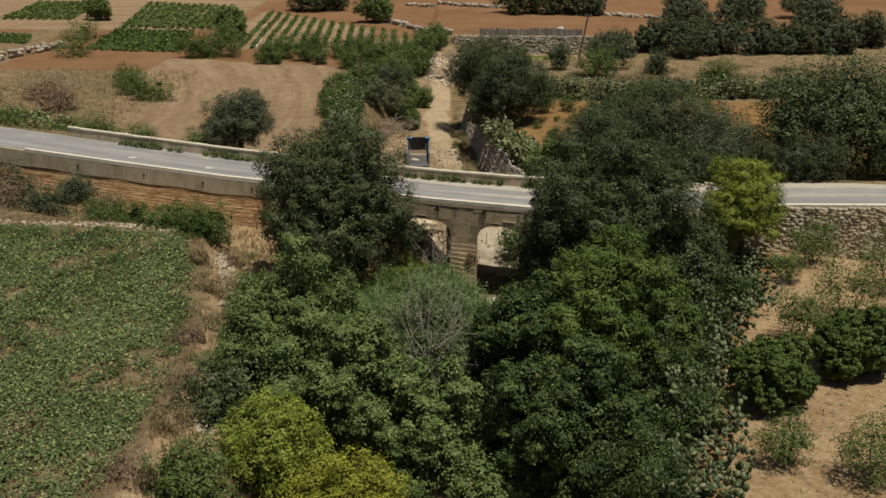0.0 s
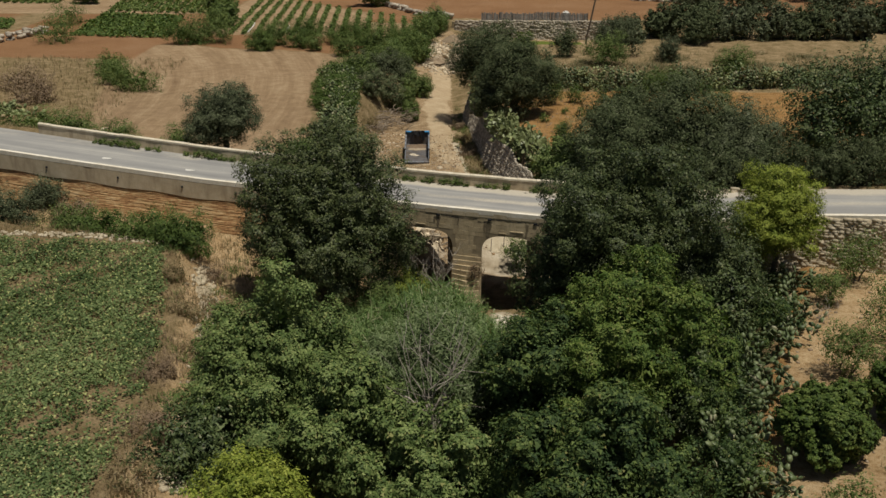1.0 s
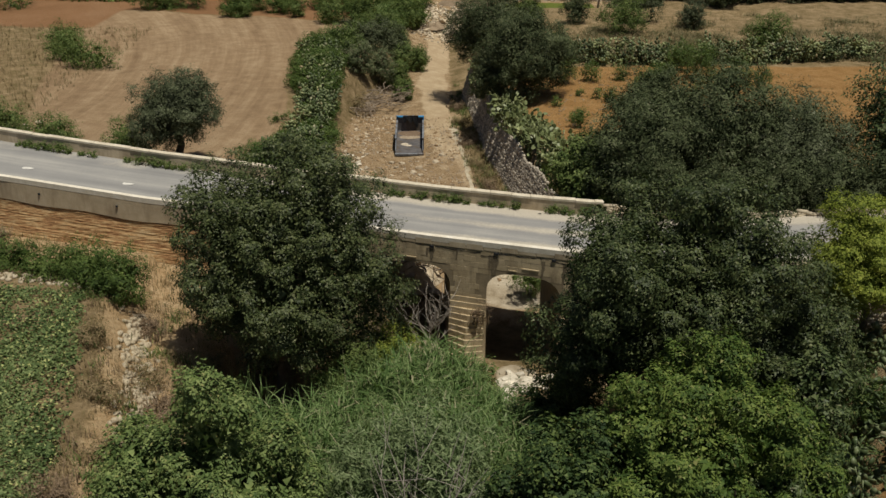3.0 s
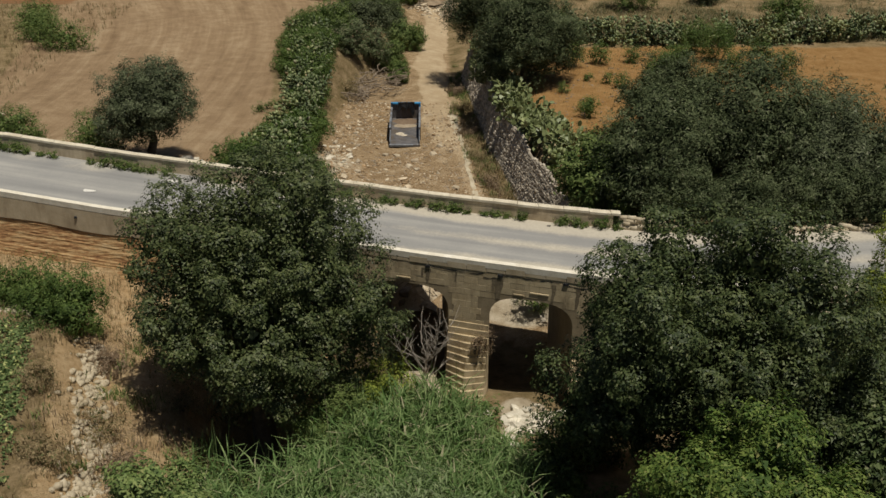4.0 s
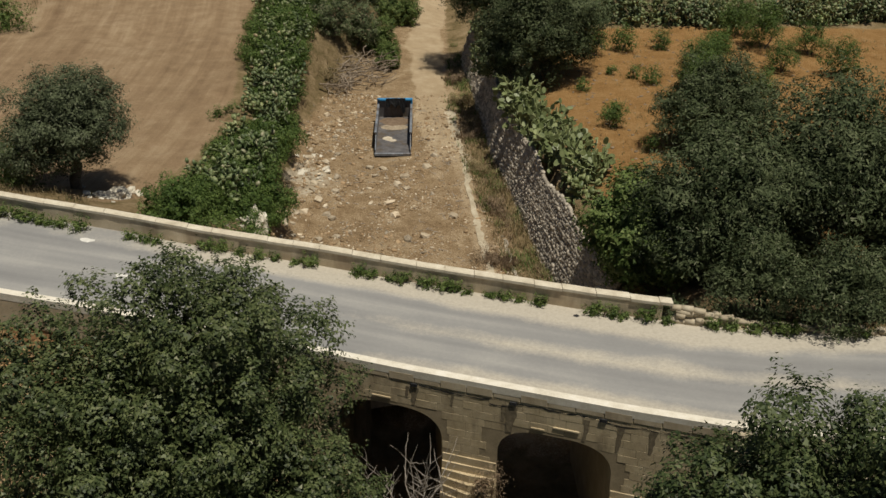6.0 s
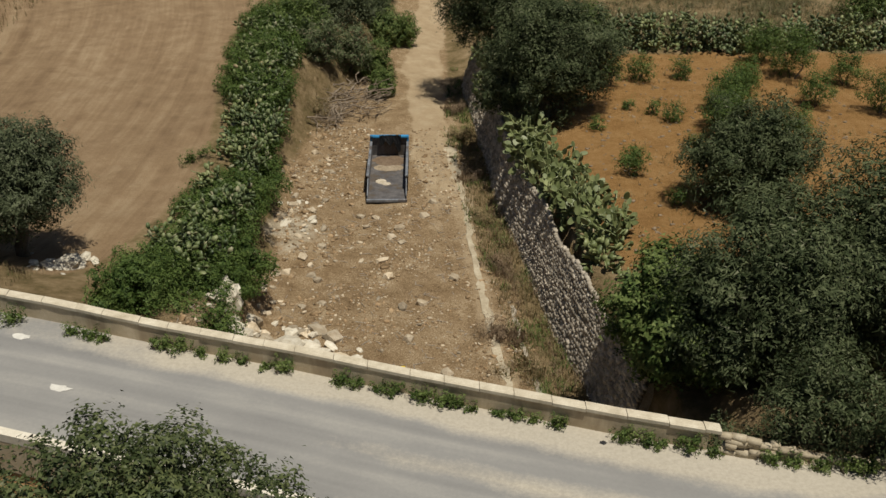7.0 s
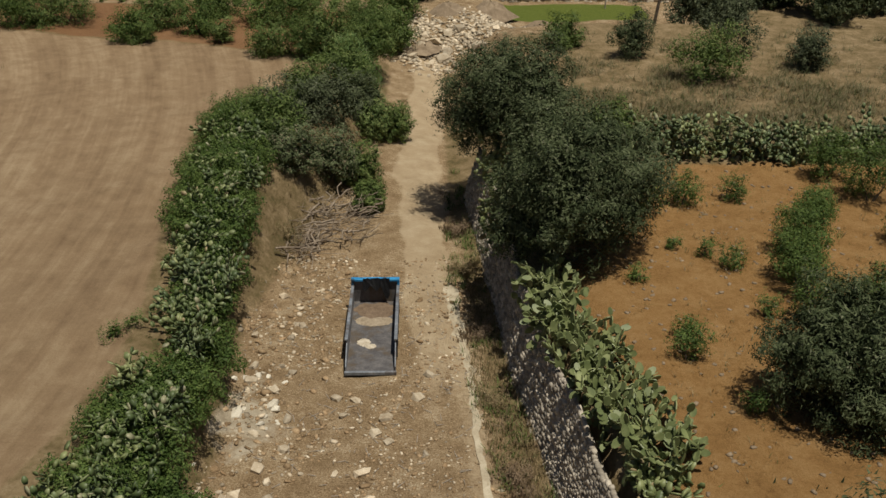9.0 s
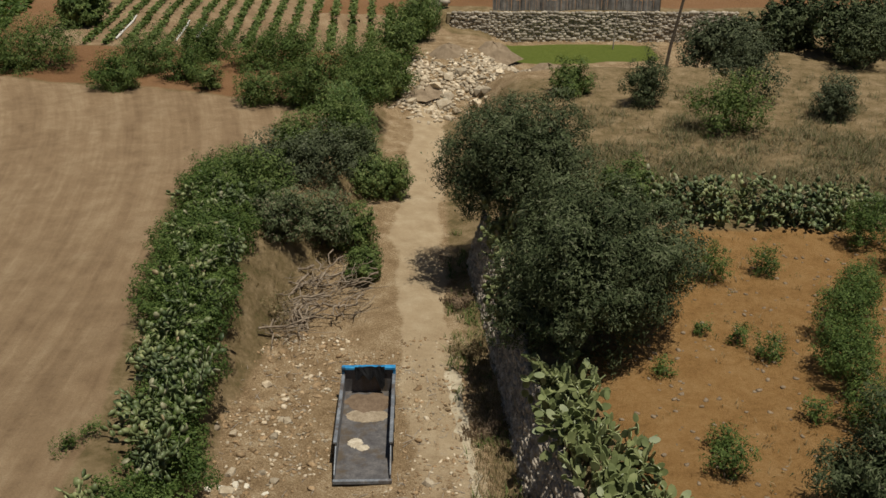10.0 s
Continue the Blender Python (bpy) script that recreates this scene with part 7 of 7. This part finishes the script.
build_fence()
for i, (x, y) in enumerate(((-26.6, 81.3), (-27.9, 82.0))):
    t = thing("boundary_post", x, y, gz(x, y), "short weathered stone gatepost at the field's corner", "post", "gateposts")
    part("shaft", box_mesh("shaft", (0.34, 0.34, 1.25 if i == 0 else 1.0), WHITE_STONE, 0.04), t)
    if i == 0:
        part("cap", box_mesh("cap", (0.44, 0.44, 0.14), WHITE_STONE, 0.03), t, m=Matrix.Translation((0, 0, 1.25)))
for x, y in ((2.55, 68.2), (3.4, 68.6)):
    t = thing("iron_stake", x, y, gz(x, y), "thin dark iron stake by the parapet", "stake", "stakes behind the parapet")
    part("shaft", limb_mesh("shaft", [([(0, 0, -0.2), (0.03, 0, 0.9)], [0.025, 0.02])], BLACK, 6), t)
ob = new("plastic_litter", box_mesh("plastic_sheet", (0.5, 0.24, 0.09), YELLOW_PLASTIC, 0.03))
ob.matrix_basis = pose(-1.7, 74.3, gz(-1.7, 74.3), 0, 0, 12)
tagged(ob, "small yellow plastic litter on bare earth", "litter")


def channel_lip():
    """A pale concrete lip along the dry channel."""
    rng = random.Random(12)
    ys = np.arange(68.0, 97.5, 0.45)
    xc = np.interp(ys, [68, 74.2, 79.2, 85.5, 90, 94.5, 97.5], [2.95, 2.4, 1.8, 1.2, 1.05, 0.4, 0.2])
    bm = bmesh.new()
    rows = []
    for x, y in zip(xc, ys):
        w = 0.10 + 0.13 * rng.random() + (0.22 * rng.random() if y > 92 else 0)
        d = 0.16 * (rng.random() - 0.5)
        z = gz(x, y)
        rows.append([bm.verts.new(p) for p in ((x + d - w, y, z - 0.15), (x + d - w, y, z + 0.035), (x + d + w, y, z + 0.05), (x + d + w, y, z - 0.3))])
    for a, b in zip(rows, rows[1:]):
        for j in range(4):
            bm.faces.new((a[j], b[j], b[(j + 1) % 4], a[(j + 1) % 4]))
    bm.faces.new(rows[0])
    bm.faces.new(rows[-1][::-1])
    tagged(new("channel_lip", bm_mesh("channel_lip", bm, SANDY)), "broken pale concrete lip beside the dry channel", "kerb", kind="structure")


channel_lip()


def channel_edge():
    """The worn far edge of the dry channel, at the foot of the wall."""
    rng = random.Random(13)
    bm = bmesh.new()
    rows = []
    for y in np.arange(66.0, 80.0, 0.4):
        x = float(np.interp(y, [66, 70, 74, 80], [4.6, 4.0, 3.5, 2.9])) + rng.uniform(-0.06, 0.06)
        w, z = rng.uniform(0.05, 0.14), gz(x, float(y))
        rows.append([bm.verts.new(p) for p in ((x - w, y, z - 0.2), (x - w, y, z + 0.06), (x + w, y, z + 0.09), (x + w, y, z - 0.2))])
    for a, b in zip(rows, rows[1:]):
        for j in range(4):
            bm.faces.new((a[j], b[j], b[(j + 1) % 4], a[(j + 1) % 4]))
    bm.faces.new(rows[0])
    bm.faces.new(rows[-1][::-1])
    tagged(new("channel_edge", bm_mesh("channel_edge", bm, RUBBLE)), "worn grey stone edge of the dry channel", "kerb", kind="structure")


channel_edge()


def far_walls():
    """Low rubble field walls on the far terraces."""
    rng = random.Random(66)
    for label, (x0, y0), (x1, y1), h in (("long low field wall of pale rubble", (9.5, 192), (37, 175), 0.6), ("pale rubble wall beside the upper field", (-11, 174), (0, 152.4), 0.8), ("heaped rubble wall along the red plot", (-58, 128), (-54, 142), 1.3), ("low rubble wall above the far field", (-9, 202), (9.5, 192), 0.6)):
        n = int(math.hypot(x1 - x0, y1 - y0) / 0.55)
        mats = []
        for k in range(n * 3):
            q = rng.random()
            x, y = x0 + (x1 - x0) * q, y0 + (y1 - y0) * q
            s = rng.uniform(0.22, 0.4)
            mats.append(pose(x + rng.uniform(-0.2, 0.2), y + rng.uniform(-0.2, 0.2), gz(x, y) + rng.uniform(0, h * 0.8), rng.uniform(-20, 20), 0, rng.uniform(0, 360)) @ Matrix.Diagonal((s * 1.3, s, s * 0.8, 1)))
        tagged(new("field_wall", joined("field_wall", STONE_PROTOS, mats, RUBBLE)), label, "wall", "far field walls", "stuff")


far_walls()
build_gully_wall()
